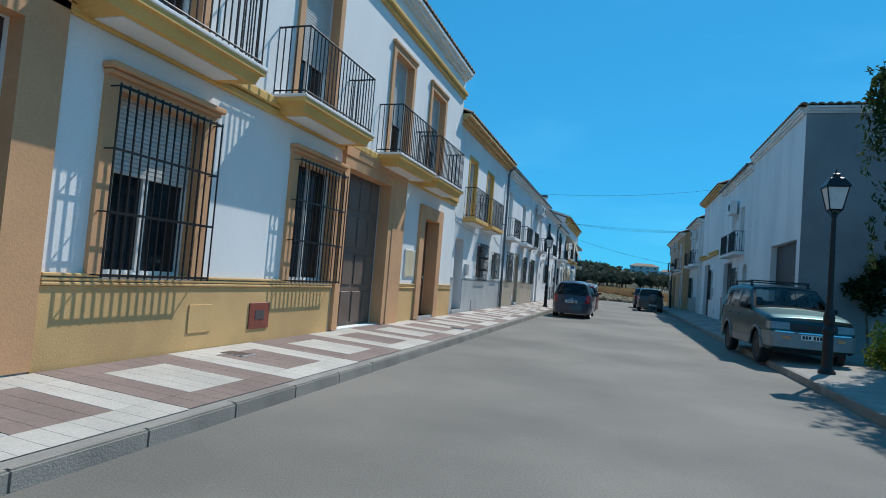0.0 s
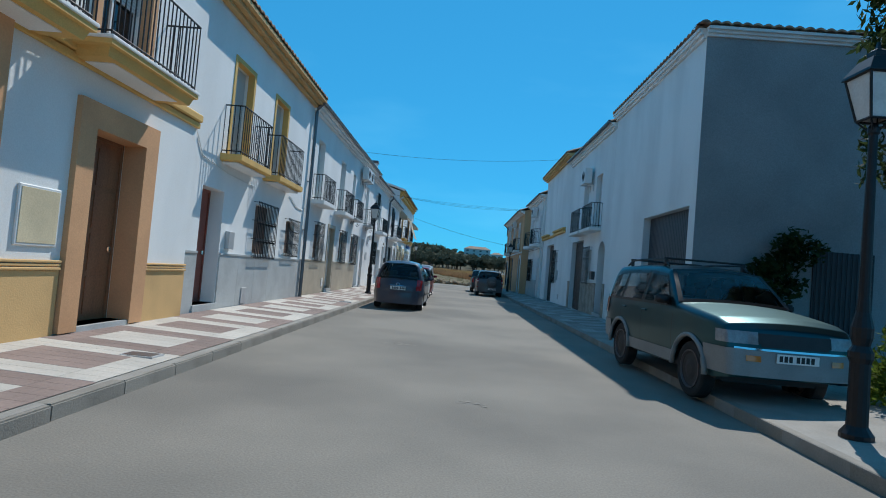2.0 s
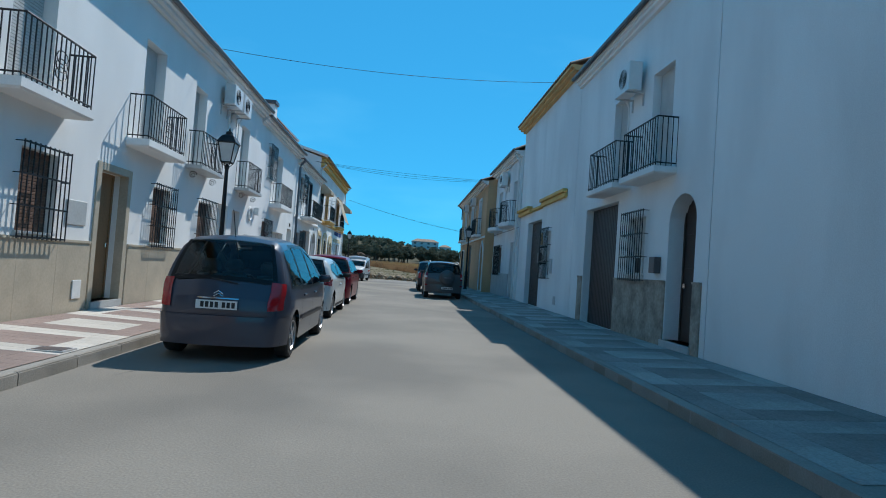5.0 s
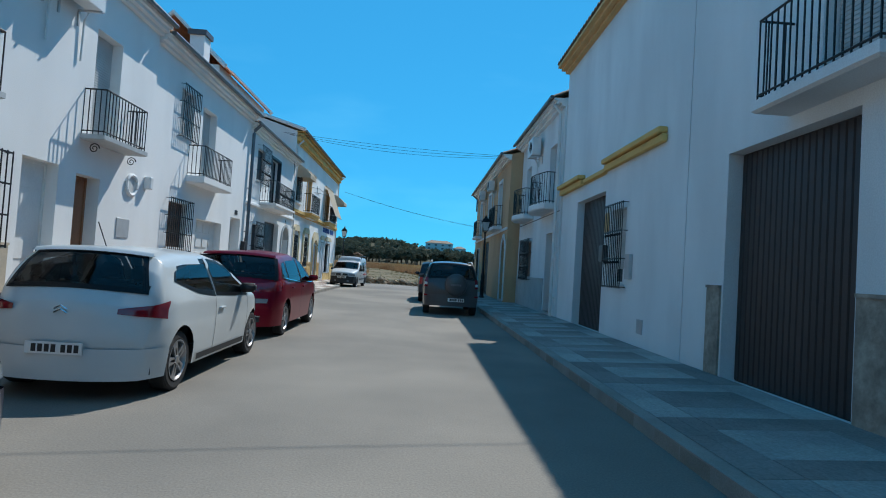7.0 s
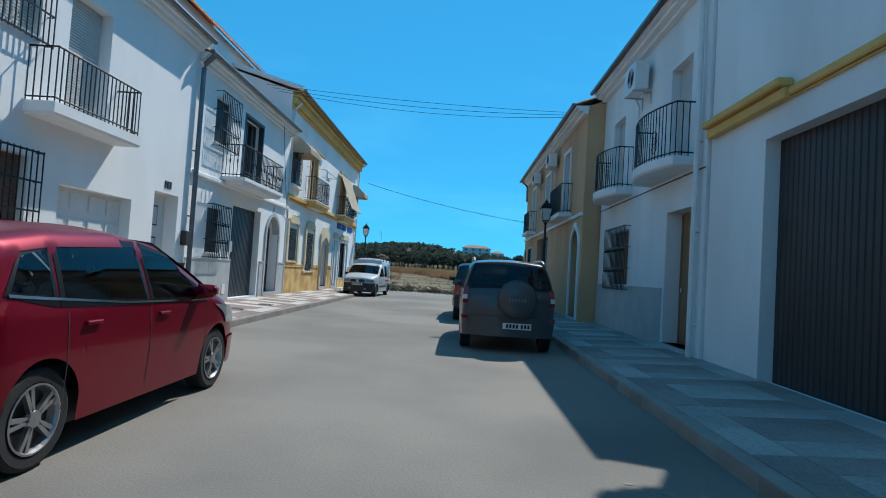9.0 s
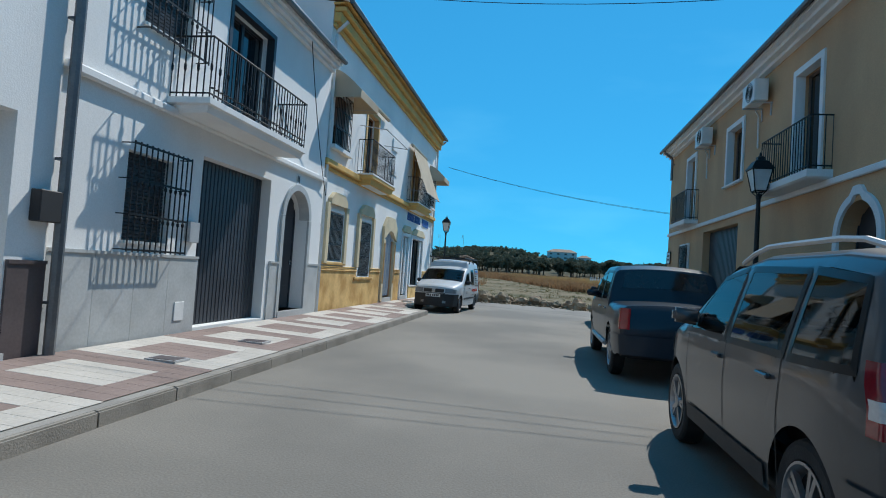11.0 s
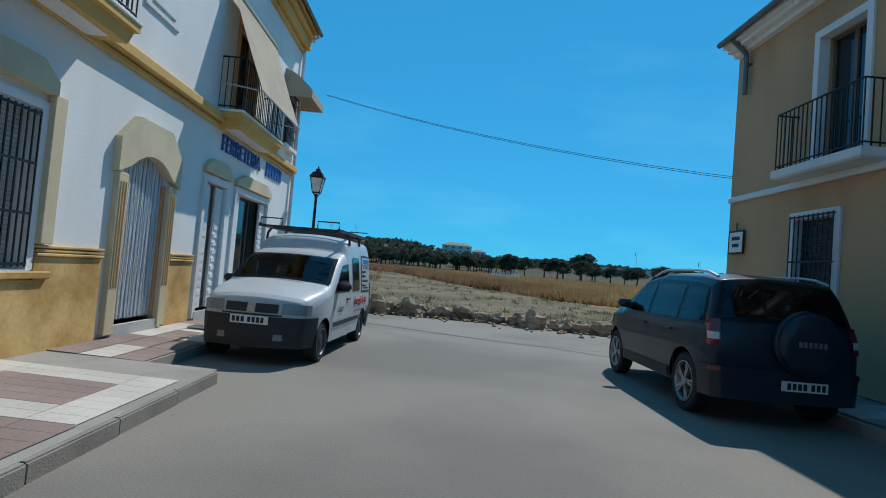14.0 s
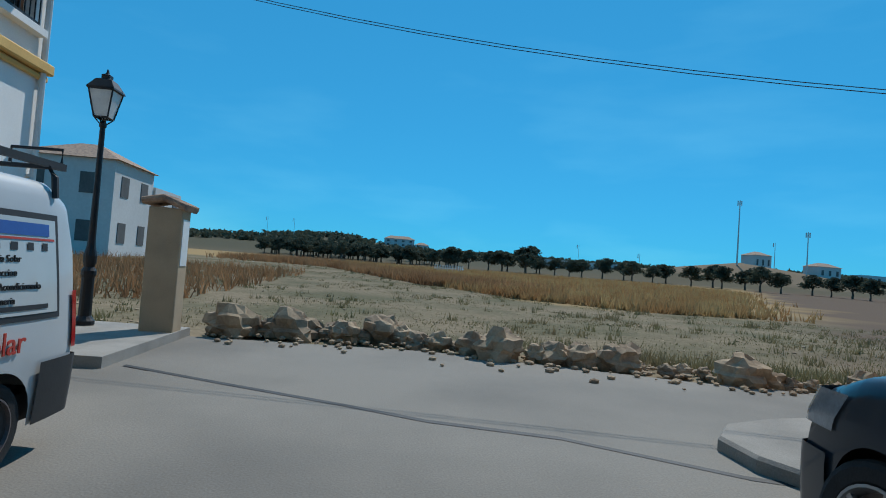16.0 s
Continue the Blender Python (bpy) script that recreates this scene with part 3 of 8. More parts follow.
            tube(bm, [self.at(0.43, y - 0.08 + r * math.cos(q), z + h / 2 + r * math.sin(q)) for q in (2 * math.pi * j / 16 for j in range(17))], 0.006, 4)
        part("fan_guard", bm, BLACK_PLASTIC, t)
        for s in (-1, 1):
            bm = bmesh.new()
            self.bx(bm, 0, 0.44, y + s * w * 0.35 - 0.02, y + s * w * 0.35 + 0.02, z - 0.03, z)
            self.bx(bm, 0, 0.03, y + s * w * 0.35 - 0.02, y + s * w * 0.35 + 0.02, z - 0.3, z - 0.03)
            part("bracket", bm, METAL_GREY, t)
        bm = bmesh.new()
        tube(bm, (self.at(0.15, y + w / 2 - 0.05, z), self.at(0.05, y + w / 2, z - 0.15), self.at(0.04, y + w / 2, z - 0.9)), 0.02, 6)
        part("hose", bm, PIPE_WHITE, t)


BEAD_BLUE = material("pale_blue_beads", (0.3, 0.42, 0.6), 0.4, 0.08, 8, 40, 0)

# ---- left side ----
a = Front("townhouse", 1, -5.0, -14.0, 16.45, 6.85, WHITE, "white two-storey townhouse with ochre plinth and yellow balconies", 0.2)
for y0, y1 in ((-8.6, -6.2), (-1.0, 1.2), (2.0, 4.47)):
    a.garage(y0, y1, 0.2, 3.0, GARAGE_WINE, slats=False)
    a.surround(OCHRE_DARK, y0, y1, 0.2, 3.0, 0.4, 0.06)
for y0, y1 in ((-12.5, -11.0), (-4.6, -3.1), (5.27, 6.63), (8.3, 9.7)):
    a.window(y0 + 0.12, y1 - 0.12, 1.0, 2.78, 0.0 if y0 > 8 else 0.45)
    a.surround(OCHRE_DARK, y0 + 0.12, y1 - 0.12, 1.0, 2.72, 0.18, 0.06, crown=0.12)
    a.grille(y0, y1, 0.98, 2.75, out=0.2)
a.garage(9.95, 11.75, 0.2, 2.95, GARAGE_BROWN, slats=False)
a.surround(OCHRE_DARK, 9.95, 11.75, 0.2, 2.95, 0.2, 0.08, line=0.2)
a.bar("pilaster", OCHRE_DARK, 11.92, 12.55, 0, 3.3, 0, 0.1, soft=0.01)
a.bar("lintel", OCHRE_DARK, 9.75, 11.9, 3.13, 3.3, 0, 0.1, soft=0.01)
a.door(13.9, 14.95, 0.25, 2.57, WOOD, back=0.28, panels=(2, 4))
a.surround(OCHRE_DARK, 13.9, 14.95, 0.2, 2.57, 0.34, 0.08, line=0.27)
a.bar("meter_panel", CREAM, 12.93, 13.47, 1.18, 1.74, 0.03, 0.036, soft=0.004)
a.bar("meter_panel", PVC, 12.9, 13.5, 1.15, 1.77, 0, 0.03, "cream metal meter cupboard door", 0.01)
for k in range(5):
    a.bar("vent_slot", MARBLE_GREY, 13.0, 13.4, 1.24 + 0.02 * k, 1.248 + 0.02 * k, 0.03, 0.033)
a.plinth(OCHRE, 0.9, ((-14, -9.0), (-5.8, -1.4), (4.83, 9.72), (12.56, 13.58), (15.27, 16.44)), ribs=True)
a.bar("meter_hatch", OCHRE, 6.55, 6.92, 0.38, 0.7, 0.03, 0.045, "painted gas meter hatch", 0.006)
a.bar("meter_hatch", WOOD_RED, 7.62, 8.05, 0.36, 0.7, 0.03, 0.05, "brown gas meter hatch", 0.006)
a.bar("meter_hatch", MARBLE_DARK, 7.74, 7.93, 0.48, 0.6, 0.05, 0.056)
a.bar("string_course", YELLOW, -14, 16.44, 3.3, 3.42, 0, 0.1, soft=0.02)
a.bar("string_course", YELLOW, -14, 16.44, 3.2, 3.29, 0, 0.06, soft=0.015)
for y0, y1 in ((-9.0, -6.9), (-4.6, -2.5), (0.4, 2.5), (4.75, 6.85), (7.7, 9.8), (11.0, 13.05), (13.3, 15.3)):
    a.balcony(y0, y1, 3.46, 4.38, 0.6, YELLOW, flare=1, thick=0.24)
    m = (y0 + y1) / 2
    a.window(m - 0.5, m + 0.5, 3.46, 5.62, 0.62, leaves=2, back=0.2)
    a.surround(OCHRE_DARK, m - 0.5, m + 0.5, 3.46, 5.62, 0.14, 0.05, crown=0.04)
a.bar("band", YELLOW, -14, 16.44, 6.3, 6.42, 0, 0.14, soft=0.03)
a.bar("band", YELLOW, -14, 16.44, 6.22, 6.29, 0, 0.08, soft=0.015)
a.roof(6.95, 0.3)
a.finish()

b = Front("townhouse", 1, -5.1, 16.46, 23.5, 5.8, WHITE, "white townhouse with grey stone plinth and yellow-edged balconies")
b.door(17.05, 17.95, 0.3, 2.38, WOOD_RED, back=0.3, panels=(2, 3))
b.plinth(MARBLE_GREY, 1.2, ((16.47, 17.03), (17.97, 23.5)), slabs=0.9)
b.window(19.62, 20.7, 1.28, 2.36, 1.0, blind_mat=BLIND_BROWN)
b.grille(19.5, 20.82, 1.18, 2.42, curl=True)
b.window(21.85, 22.6, 1.36, 2.2, 1.0, blind_mat=BLIND_BROWN)
b.grille(21.72, 22.72, 1.28, 2.26)
b.bar("letter_box", METAL_GREY, 18.16, 18.42, 1.32, 1.66, 0, 0.1, "grey metal letter box", 0.01)
b.bar("meter_hatch", METAL_GREY, 19.15, 19.42, 0.22, 0.55, 0.03, 0.05, "grey water meter hatch", 0.006)
for y0, y1, dy in ((17.6, 19.25, 18.4), (19.85, 21.65, 20.75)):
    b.balcony(y0, y1, 3.05, 3.95, 0.46, YELLOW, cage=True, thick=0.15)
    b.window(dy - 0.45, dy + 0.45, 3.05, 4.9, 0.95, back=0.24)
    b.surround(YELLOW, dy - 0.45, dy + 0.45, 3.05, 4.9, 0.1, 0.02)
b.roof(5.85, 0.42, cornice=OCHRE, tier=0.17)
b.pipe(23.45, 0.15, 5.8, GUTTER, 0.055)
for pts in (((16.5, 4.7), (16.55, 3.3), (16.9, 2.86), (18.0, 2.74), (19.4, 2.7)), ((21.9, 2.84), (22.6, 2.62), (23.1, 2.6), (23.4, 2.7))):
    bm = bmesh.new()
    tube(bm, [b.at(0.015, y * U, z * U) for y, z in pts], 0.011, 5)
    part("wall_cable", bm, PIPE_WHITE, b.house)
b.finish()

c = Front("townhouse", 1, -5.2, 23.52, 30.55, 5.75, WHITE, "white townhouse with beige stone plinth and barred windows")
c.plinth(MARBLE_BEIGE, 1.22, ((23.53, 26.82), (28.02, 30.53)), slabs=0.8)
for y0, y1 in ((25.0, 26.0), (28.75, 29.75)):
    c.window(y0 + 0.12, y1 - 0.12, 1.32, 2.4, 1.0, blind_mat=BLIND_BROWN)
    c.grille(y0, y1, 1.22, 2.47)
c.door(26.98, 27.85, 0.3, 2.42, WOOD_PALE, back=0.25, panels=(2, 3))
c.surround(MARBLE_BEIGE, 26.98, 27.85, 0.2, 2.42, 0.13, 0.03)
c.bar("meter_panel", MARBLE_GREY, 26.15, 26.66, 1.48, 1.84, 0, 0.02, "pale meter cupboard door", 0.006)
c.bar("meter_hatch", PVC, 26.42, 26.64, 0.38, 0.66, 0.03, 0.05, "white water meter hatch", 0.006)
for y0, y1, dy in ((24.4, 25.95, 25.15), (27.65, 29.3, 28.55)):
    c.balcony(y0, y1, 3.08, 3.85, 0.46, WHITE, cage=True, thick=0.16)
    c.window(dy - 0.42, dy + 0.42, 3.08, 5.0, 1.0, back=0.24)
c.roof(5.85, 0.32, gutter=True)
c.finish()

e = Front("townhouse", 1, -5.25, 30.57, 36.4, 5.8, WHITE, "white townhouse with scrolled balcony brackets and a round window")
e.window(31.4, 32.3, 1.3, 2.4, 1.0, blind_mat=BLIND_BROWN)
e.grille(31.28, 32.42, 1.18, 2.48)
e.plinth(MARBLE_BEIGE, 1.22, ((30.58, 32.6),), slabs=0.8)
e.door(32.75, 33.55, 0.25, 2.5, GARAGE_WHITE, back=0.2, panels=(1, 6))
e.door(34.0, 34.68, 0.25, 2.45, WOOD, back=0.25, panels=(2, 3))
for y0, y1, dy in ((30.15, 31.75, 30.98), (33.85, 35.4, 34.65)):
    e.balcony(y0 + 0.15, y1 + 0.05, 3.1, 3.85, 0.46, MARBLE_GREY, scroll=True, thick=0.1, cage=dy < 32)
    e.window(dy - 0.38, dy + 0.42, 3.1, 4.95, 1.0, back=0.24)
bm = bmesh.new()
yc, zc = 35.72 * U, 2.5 * U
tube(bm, [e.at(0.02, yc + 0.22 * math.cos(t), zc + 0.22 * math.sin(t)) for t in (2 * math.pi * k / 24 for k in range(25))], 0.04, 6)
ring = part("round_window", bm, WHITE, e.house)
bm = bmesh.new()
f, f2 = ([bm.verts.new(e.at(d, yc + 0.2 * math.cos(t), zc + 0.2 * math.sin(t))) for t in (2 * math.pi * k / 24 for k in range(24))] for d in (0.012, 0.002))
bm.faces.new(f)
for k in range(24):
    bm.faces.new((f[k], f[(k + 1) % 24], f2[(k + 1) % 24], f2[k]))
part("pane", bm, BLIND, ring)
e.bar("meter_panel", METAL_GREY, 35.3, 35.75, 1.48, 1.84, 0, 0.02, "pale meter cupboard door", 0.006)
e.bar("wall_light", PVC, 36.2, 36.34, 2.5, 2.75, 0, 0.16, "white wall lantern", 0.02)
e.aircon(32.6, 5.0, 0.8, 0.6)
e.aircon(33.45, 5.0, 0.8, 0.6)
e.roof(5.92, 0.32, gutter=True)
e.finish()

g = Front("townhouse", 1, -5.3, 36.42, 42.95, 5.7, WHITE, "white townhouse with white panelled garage door and railed balcony")
g.window(37.5, 38.5, 1.38, 2.42, 1.0, blind_mat=BLIND_BROWN)
g.grille(37.38, 38.62, 1.28, 2.5)
g.window(37.75, 38.5, 4.0, 5.05, 1.0)
g.grille(37.65, 38.6, 3.9, 5.15)
g.garage(39.1, 40.9, 0.22, 2.15, GARAGE_WHITE, slats=False, rows=5)
g.door(41.62, 42.52, 0.25, 2.42, GARAGE_WHITE, back=0.3, panels=(1, 3))
for k in range(3):
    z = 0.55 + 0.62 * k
    pane = g.bar("door_pane_frame", GARAGE_GREY, 41.92, 42.24, z, z + 0.4, -0.31, -0.285, "black pane frame", 0.006)
    g.bar("door_pane", BLIND, 41.95, 42.21, z + 0.03, z + 0.37, -0.29, -0.28)
g.plinth(MARBLE_DARK, 1.05, ((41.05, 41.6), (42.54, 42.94)))
g.balcony(38.3, 40.3, 3.12, 3.85, 0.5, WHITE, thick=0.2)
g.window(39.05, 40.0, 3.12, 4.98, 0.9, back=0.24)
for q in (41.96, 42.05, 42.14):
    g.bar("number_bar", INK, q, q + 0.055, 2.52, 2.66, 0, 0.015)
g.pipe(43.0, 0.15, 5.55, GUTTER, 0.06)
g.bar("letter_box", INK, 42.72, 42.98, 1.45, 1.75, 0.0, 0.14, "black metal letter box", 0.01)
bm = bmesh.new()
y, z = 40.15 * U, 6.1 * U
box(bm, g.x - 1.0, g.x - 0.55, y - 0.24, y + 0.24, z - 0.5, z + 1.2)
part("chimney", bm, WHITE, g.house)
bm = bmesh.new()
box(bm, g.x - 1.06, g.x - 0.49, y - 0.3, y + 0.3, z + 1.2, z + 1.36)
part("chimney_cap", bm, MARBLE_DARK, g.house)
g.roof(5.8, 0.32, gutter=True)
g.finish()

h = Front("townhouse", 1, -5.35, 42.97, 49.8, 5.55, WHITE, "white townhouse with dark slatted garage and an arched doorway")
h.plinth(MARBLE_GREY, 1.18, ((42.98, 45.45), (47.58, 47.98), (49.14, 49.78)), slabs=0.6)
h.window(43.98, 44.8, 1.35, 2.4, 1.0, blind_mat=GARAGE_GREY)
h.grille(43.86, 44.92, 1.22, 2.48, curl=True, out=0.2)
h.window(44.05, 44.95, 3.92, 5.0, 1.0, blind_mat=GARAGE_GREY)
h.grille(43.93, 45.06, 3.78, 5.1, curl=True, out=0.22)
h.garage(45.42, 47.45, 0.22, 2.63, GARAGE_GREY)
h.door(48.02, 49.1, 0.3, 2.62, GARAGE_GREY, back=0.3, panels=(2, 5), arch=True)
h.bar("stone_jamb", MARBLE_GREY, 47.9, 48.015, 0.2, 2.07, -0.2, 0.05)
h.bar("stone_jamb", MARBLE_GREY, 49.105, 49.22, 0.2, 2.07, -0.2, 0.05)
bm = bmesh.new()
yc, zc, r0 = 48.56 * U, 2.62 * U - 0.54 * U, 0.54 * U
ring = [[bm.verts.new(h.at(d, yc + r * math.cos(t), zc + r * math.sin(t))) for r, d in ((r0 - 0.01, -0.2), (r0 - 0.01, 0.05), (r0 + 0.12, 0.05), (r0 + 0.12, 0.0))] for t in (math.pi * k / 20 for k in range(21))]
for p, q in zip(ring, ring[1:]):
    for k in range(3):
        bm.faces.new((p[k], p[k + 1], q[k + 1], q[k]))
part("stone_arch", bm, MARBLE_GREY, h.house)
h.bar("string_course", WHITE, 42.98, 49.78, 2.98, 3.08, 0, 0.1, soft=0.02)
h.balcony(44.55, 47.5, 3.2, 3.98, 0.68, WHITE, ornate=True, thick=0.2, flare=1)
h.window(45.85, 47.15, 3.2, 5.02, 0.0, casing=GARAGE_GREY, back=0.24)
h.surround(GARAGE_GREY, 45.85, 47.15, 3.2, 5.02, 0.08, 0.02)
h.bar("letter_box", METAL_GREY, 45.12, 45.34, 1.4, 1.68, 0, 0.1, "grey metal letter box", 0.01)
h.bar("meter_hatch", PVC, 45.0, 45.2, 0.35, 0.6, 0.03, 0.045, "white water meter hatch", 0.006)
h.bar("number_tile", PLATE, 48.44, 48.62, 2.72, 2.94, 0, 0.012)
for q in (48.48, 48.54):
    h.bar("number_bar", INK, q, q + 0.035, 2.76, 2.9, 0.012, 0.016)
h.roof(5.62, 0.3, gutter=True)
h.finish()

k7 = Front("corner_shop_house", 1, -5.42, 49.82, 62.65, 6.75, WHITE, "white corner house with yellow plinth, awnings and hardware shop", deep=9.0)
k7.plinth(SPONGED, 1.08, ((49.85, 52.58), (53.72, 54.8), (56.42, 57.2), (61.0, 62.63)), ribs=True)
k7.bar("plinth", SPONGED, 52.58, 53.72, 0, 0.86, 0, 0.03)
for y0, y1, z0 in ((50.42, 51.32, 1.3), (52.68, 53.62, 0.95)):
    k7.window(y0, y1, z0, 2.45, 1.0, back=0.2)
    k7.surround(WHITE, y0, y1, z0, 2.45, 0.09, 0.03, line=0.18)
    for q in (y0 - 0.17, y1 + 0.17):
        k7.bar("window_jamb", CREAM, q - 0.09, q + 0.09, z0 - 0.05 if z0 > 1.2 else 1.2, 2.62, 0, 0.09, soft=0.01)
    k7.bar("sill", SPONGED, y0 - 0.3, y1 + 0.3, z0 - 0.08, z0 - 0.01, 0, 0.075, soft=0.012)
    bm = bmesh.new()
    m = (y0 + y1) / 2 * U
    poly = [(-0.62, -0.02), (-0.62, 0.12), (-0.36, 0.3), (0.36, 0.3), (0.62, 0.12), (0.62, -0.02)]
    rings = [[bm.verts.new(k7.at(d, m + p * w_ * (y1 - y0) * 1.15, 2.45 * U + 0.2 + q)) for p, q in poly] for d, w_ in ((0.0, 1.0), (0.09, 1.0), (0.11, 0.96))]
    for ra, rb in zip(rings, rings[1:]):
        for k in range(len(poly)):
            j = (k + 1) % len(poly)
            bm.faces.new((ra[k], ra[j], rb[j], rb[k]))
    bm.faces.new(rings[2])
    part("pediment", bm, CREAM, k7.house)
    k7.grille(y0 + 0.02, y1 - 0.02, z0 + 0.03, 2.42, out=0.03, gap=0.092)
k7.door(55.1, 56.15, 0.3, 2.52, WOOD_PALE, back=0.2, panels=(1, 1))
for y in (55.0, 56.25):
    k7.bar("door_jamb", CREAM, y - 0.1, y + 0.1, 0.2, 2.1, -0.18, 0.08, soft=0.008)
    for k in (-1, 0, 1):
        k7.bar("flute", OCHRE, y + 0.055 * k - 0.012, y + 0.055 * k + 0.012, 0.75, 2.0, 0.07, 0.092, soft=0.006)
curtain = k7.bar("curtain_rod", WOOD_PALE, 55.12, 56.13, 2.2, 2.23, -0.09, -0.07, soft=0.006)
k7.bar("door_lining", OCHRE_DARK, 56.12, 56.15, 0.3, 2.1, -0.2, -0.002)
k7.bar("door_lining", OCHRE_DARK, 55.1, 55.13, 0.3, 2.1, -0.2, -0.002)
for k in range(36):
    y = 55.14 + 0.97 * k / 35
    top_ = 2.24 + 0.2 * (1 - ((y - 55.625) / 0.53) ** 2)
    bm = bmesh.new()
    tube(bm, [k7.at(-0.06 + 0.006 * math.sin(k * 2.1 + q), y * U + 0.004 * math.sin(k + q * 2), (top_ - (top_ - 0.35) * q / 6) * U) for q in range(7)], 0.013, 5)
    part("curtain_strand", bm, BEAD_BLUE if k % 4 == 1 else PVC, curtain, "strand of blue beads" if k % 4 == 1 else "")
bm = bmesh.new()
inner = [(-0.525 + 1.05 * k / 12, 2.2 + 0.2 * (1 - (1 - k / 6) ** 2)) for k in range(13)]
outer = [(float(np.interp(k, (0, 2, 4, 8, 10, 12), (-0.78, -0.78, -0.42, 0.42, 0.78, 0.78))), float(np.interp(k, (0, 2, 4, 8, 10, 12), (2.1, 2.5, 2.82, 2.82, 2.5, 2.1)))) for k in range(13)]
ring = [[bm.verts.new(k7.at(d, (55.625 + p) * U, q * U)) for (p, q), d in ((a_, -0.19), (a_, 0.1), (b_, 0.1), (b_, 0.0))] for a_, b_ in zip(inner, outer)]
for p, q in zip(ring, ring[1:]):
    for k in range(3):
        bm.faces.new((p[k], p[k + 1], q[k + 1], q[k]))
for e_ in (ring[0], ring[-1]):
    bm.faces.new(e_)
part("door_arch", bm, CREAM, k7.house)
for y0, y1 in ((57.42, 58.3), (58.82, 60.75)):
    wide = y1 - y0 > 1
    if wide:
        k7.window(y0, y1, 0.62, 2.4, 0.0, casing=GARAGE_GREY, leaves=3, back=0.2)
        k7.bar("stall_riser", SPONGED, y0 - 0.1, y1 + 0.1, 0, 0.6, 0, 0.03)
    else:
        k7.door(y0, y1, 0.3, 2.4, WOOD_DARK, back=0.34, panels=(1, 2))
    k7.surround(WHITE_OLD, y0, y1, 0.62 if wide else 0.2, 2.4, 0.12, 0.05)
    for q in (y0 + 0.02, y1 - 0.34) if wide else (y1 - 0.32, y0 + 0.02):
        leaf = k7.bar("folded_shutter", WHITE_OLD, q, q + 0.3, 0.66 if wide else 0.34, 2.36, -0.08, -0.03, "pale grey folding shutter leaf", 0.006)
        for k in range(14):
            z = (0.72 if wide else 0.42) + (1.6 if wide else 1.9) * k / 14
            bm = bmesh.new()
            k7.bx(bm, -0.03, -0.018, (q + 0.04) * U, (q + 0.26) * U, z * U, (z + 0.07) * U)
            part("shutter_slat", bm, WHITE_OLD, leaf)
    m, h_ = (y0 + y1) / 2 * U, (y1 - y0) / 2 * U + 0.14
    bm = bmesh.new()
    poly = [(-1.0, 0.0), (-1.0, 0.1), (-0.6, 0.27), (0.6, 0.27), (1.0, 0.1), (1.0, 0.0)]
    rings = [[bm.verts.new(k7.at(d, m + p * h_ * w_, 2.4 * U + 0.15 + q)) for p, q in poly] for d, w_ in ((0.0, 1.0), (0.08, 1.0), (0.1, 0.97))]
    for ra, rb in zip(rings, rings[1:]):
        for k in range(len(poly)):
            j = (k + 1) % len(poly)
            bm.faces.new((ra[k], ra[j], rb[j], rb[k]))
    bm.faces.new(rings[2])
    part("pediment", bm, CREAM, k7.house)
for z0, z1, d in ((3.32, 3.4, 0.06), (3.41, 3.55, 0.14)):
    k7.bar("string_course", YELLOW, 49.83, 62.65, z0, z1, 0, d, soft=0.02)
for y0, y1, dy in ((52.1, 54.35, 53.2), (57.6, 60.0, 58.8)):
    k7.balcony(y0, y1, 3.62, 4.5, 0.5, YELLOW, flare=1, thick=0.3)
    k7.window(dy - 0.5, dy + 0.5, 3.6, 5.4, 0.0, casing=WOOD, back=0.2)
    k7.surround(OCHRE, dy - 0.5, dy + 0.5, 3.6, 5.4, 0.12, 0.03)
for y0, y1 in ((50.3, 51.3), (61.5, 62.3)):
    k7.window(y0, y1, 3.95, 5.2, 0.6, casing=WOOD, blind_mat=BLIND_BROWN, back=0.15)
    k7.grille(y0, y1, 3.95, 5.2, out=0.08)
    k7.bar("sill", WHITE, y0 - 0.12, y1 + 0.12, 3.84, 3.93, 0, 0.14)
for z0, z1, w in ((4.2, 4.6, 0.9), (4.3, 4.5, 0.6), (4.95, 5.3, 0.6)):
    k7.bar("relief_panel", WHITE_OLD, 55.6 - w / 2, 55.6 + w / 2, z0, z1, 0, 0.03 if w > 0.8 else 0.05, soft=0.008)
for z0, z1, d in ((6.45, 6.55, 0.08), (6.56, 6.78, 0.2), (6.79, 6.9, 0.32)):
    k7.bar("cornice_band", YELLOW, 49.84, 62.65, z0, z1, 0, d, soft=0.02)
k7.roof(7.0, 0.42, gutter=True, cornice=YELLOW, tier=0.04, slope=16)
k7.pipe(49.95, 0.15, 6.6, PIPE_WHITE, 0.045, d=0.07)
k7.pipe(62.5, 0.15, 6.9, PIPE_WHITE, 0.045, d=0.07, out=0.45)
for y in (49.78,):
    bm = bmesh.new()
    tube(bm, [k7.at(d, y * U, 7.0 * U + 0.06 + (0.42 - d) * math.tan(radians(16))) for d in (0.42, -2.0, -5.5)], 0.1, 6)
    part("verge", bm, WHITE, k7.house)
k7.finish()
bm = bmesh.new()
box(bm, -11.2 * U, -7.5 * U, 45.7 * U, 51.7 * U, 0, 8.3 * U)
rear = thing("house", (-9.3 * U, 48.7 * U, 0), "house behind with an orange clay-tile roof and white verge", "house", "houses along the street")
part("wall", bm, WHITE_OLD, rear)
bm = bmesh.new()
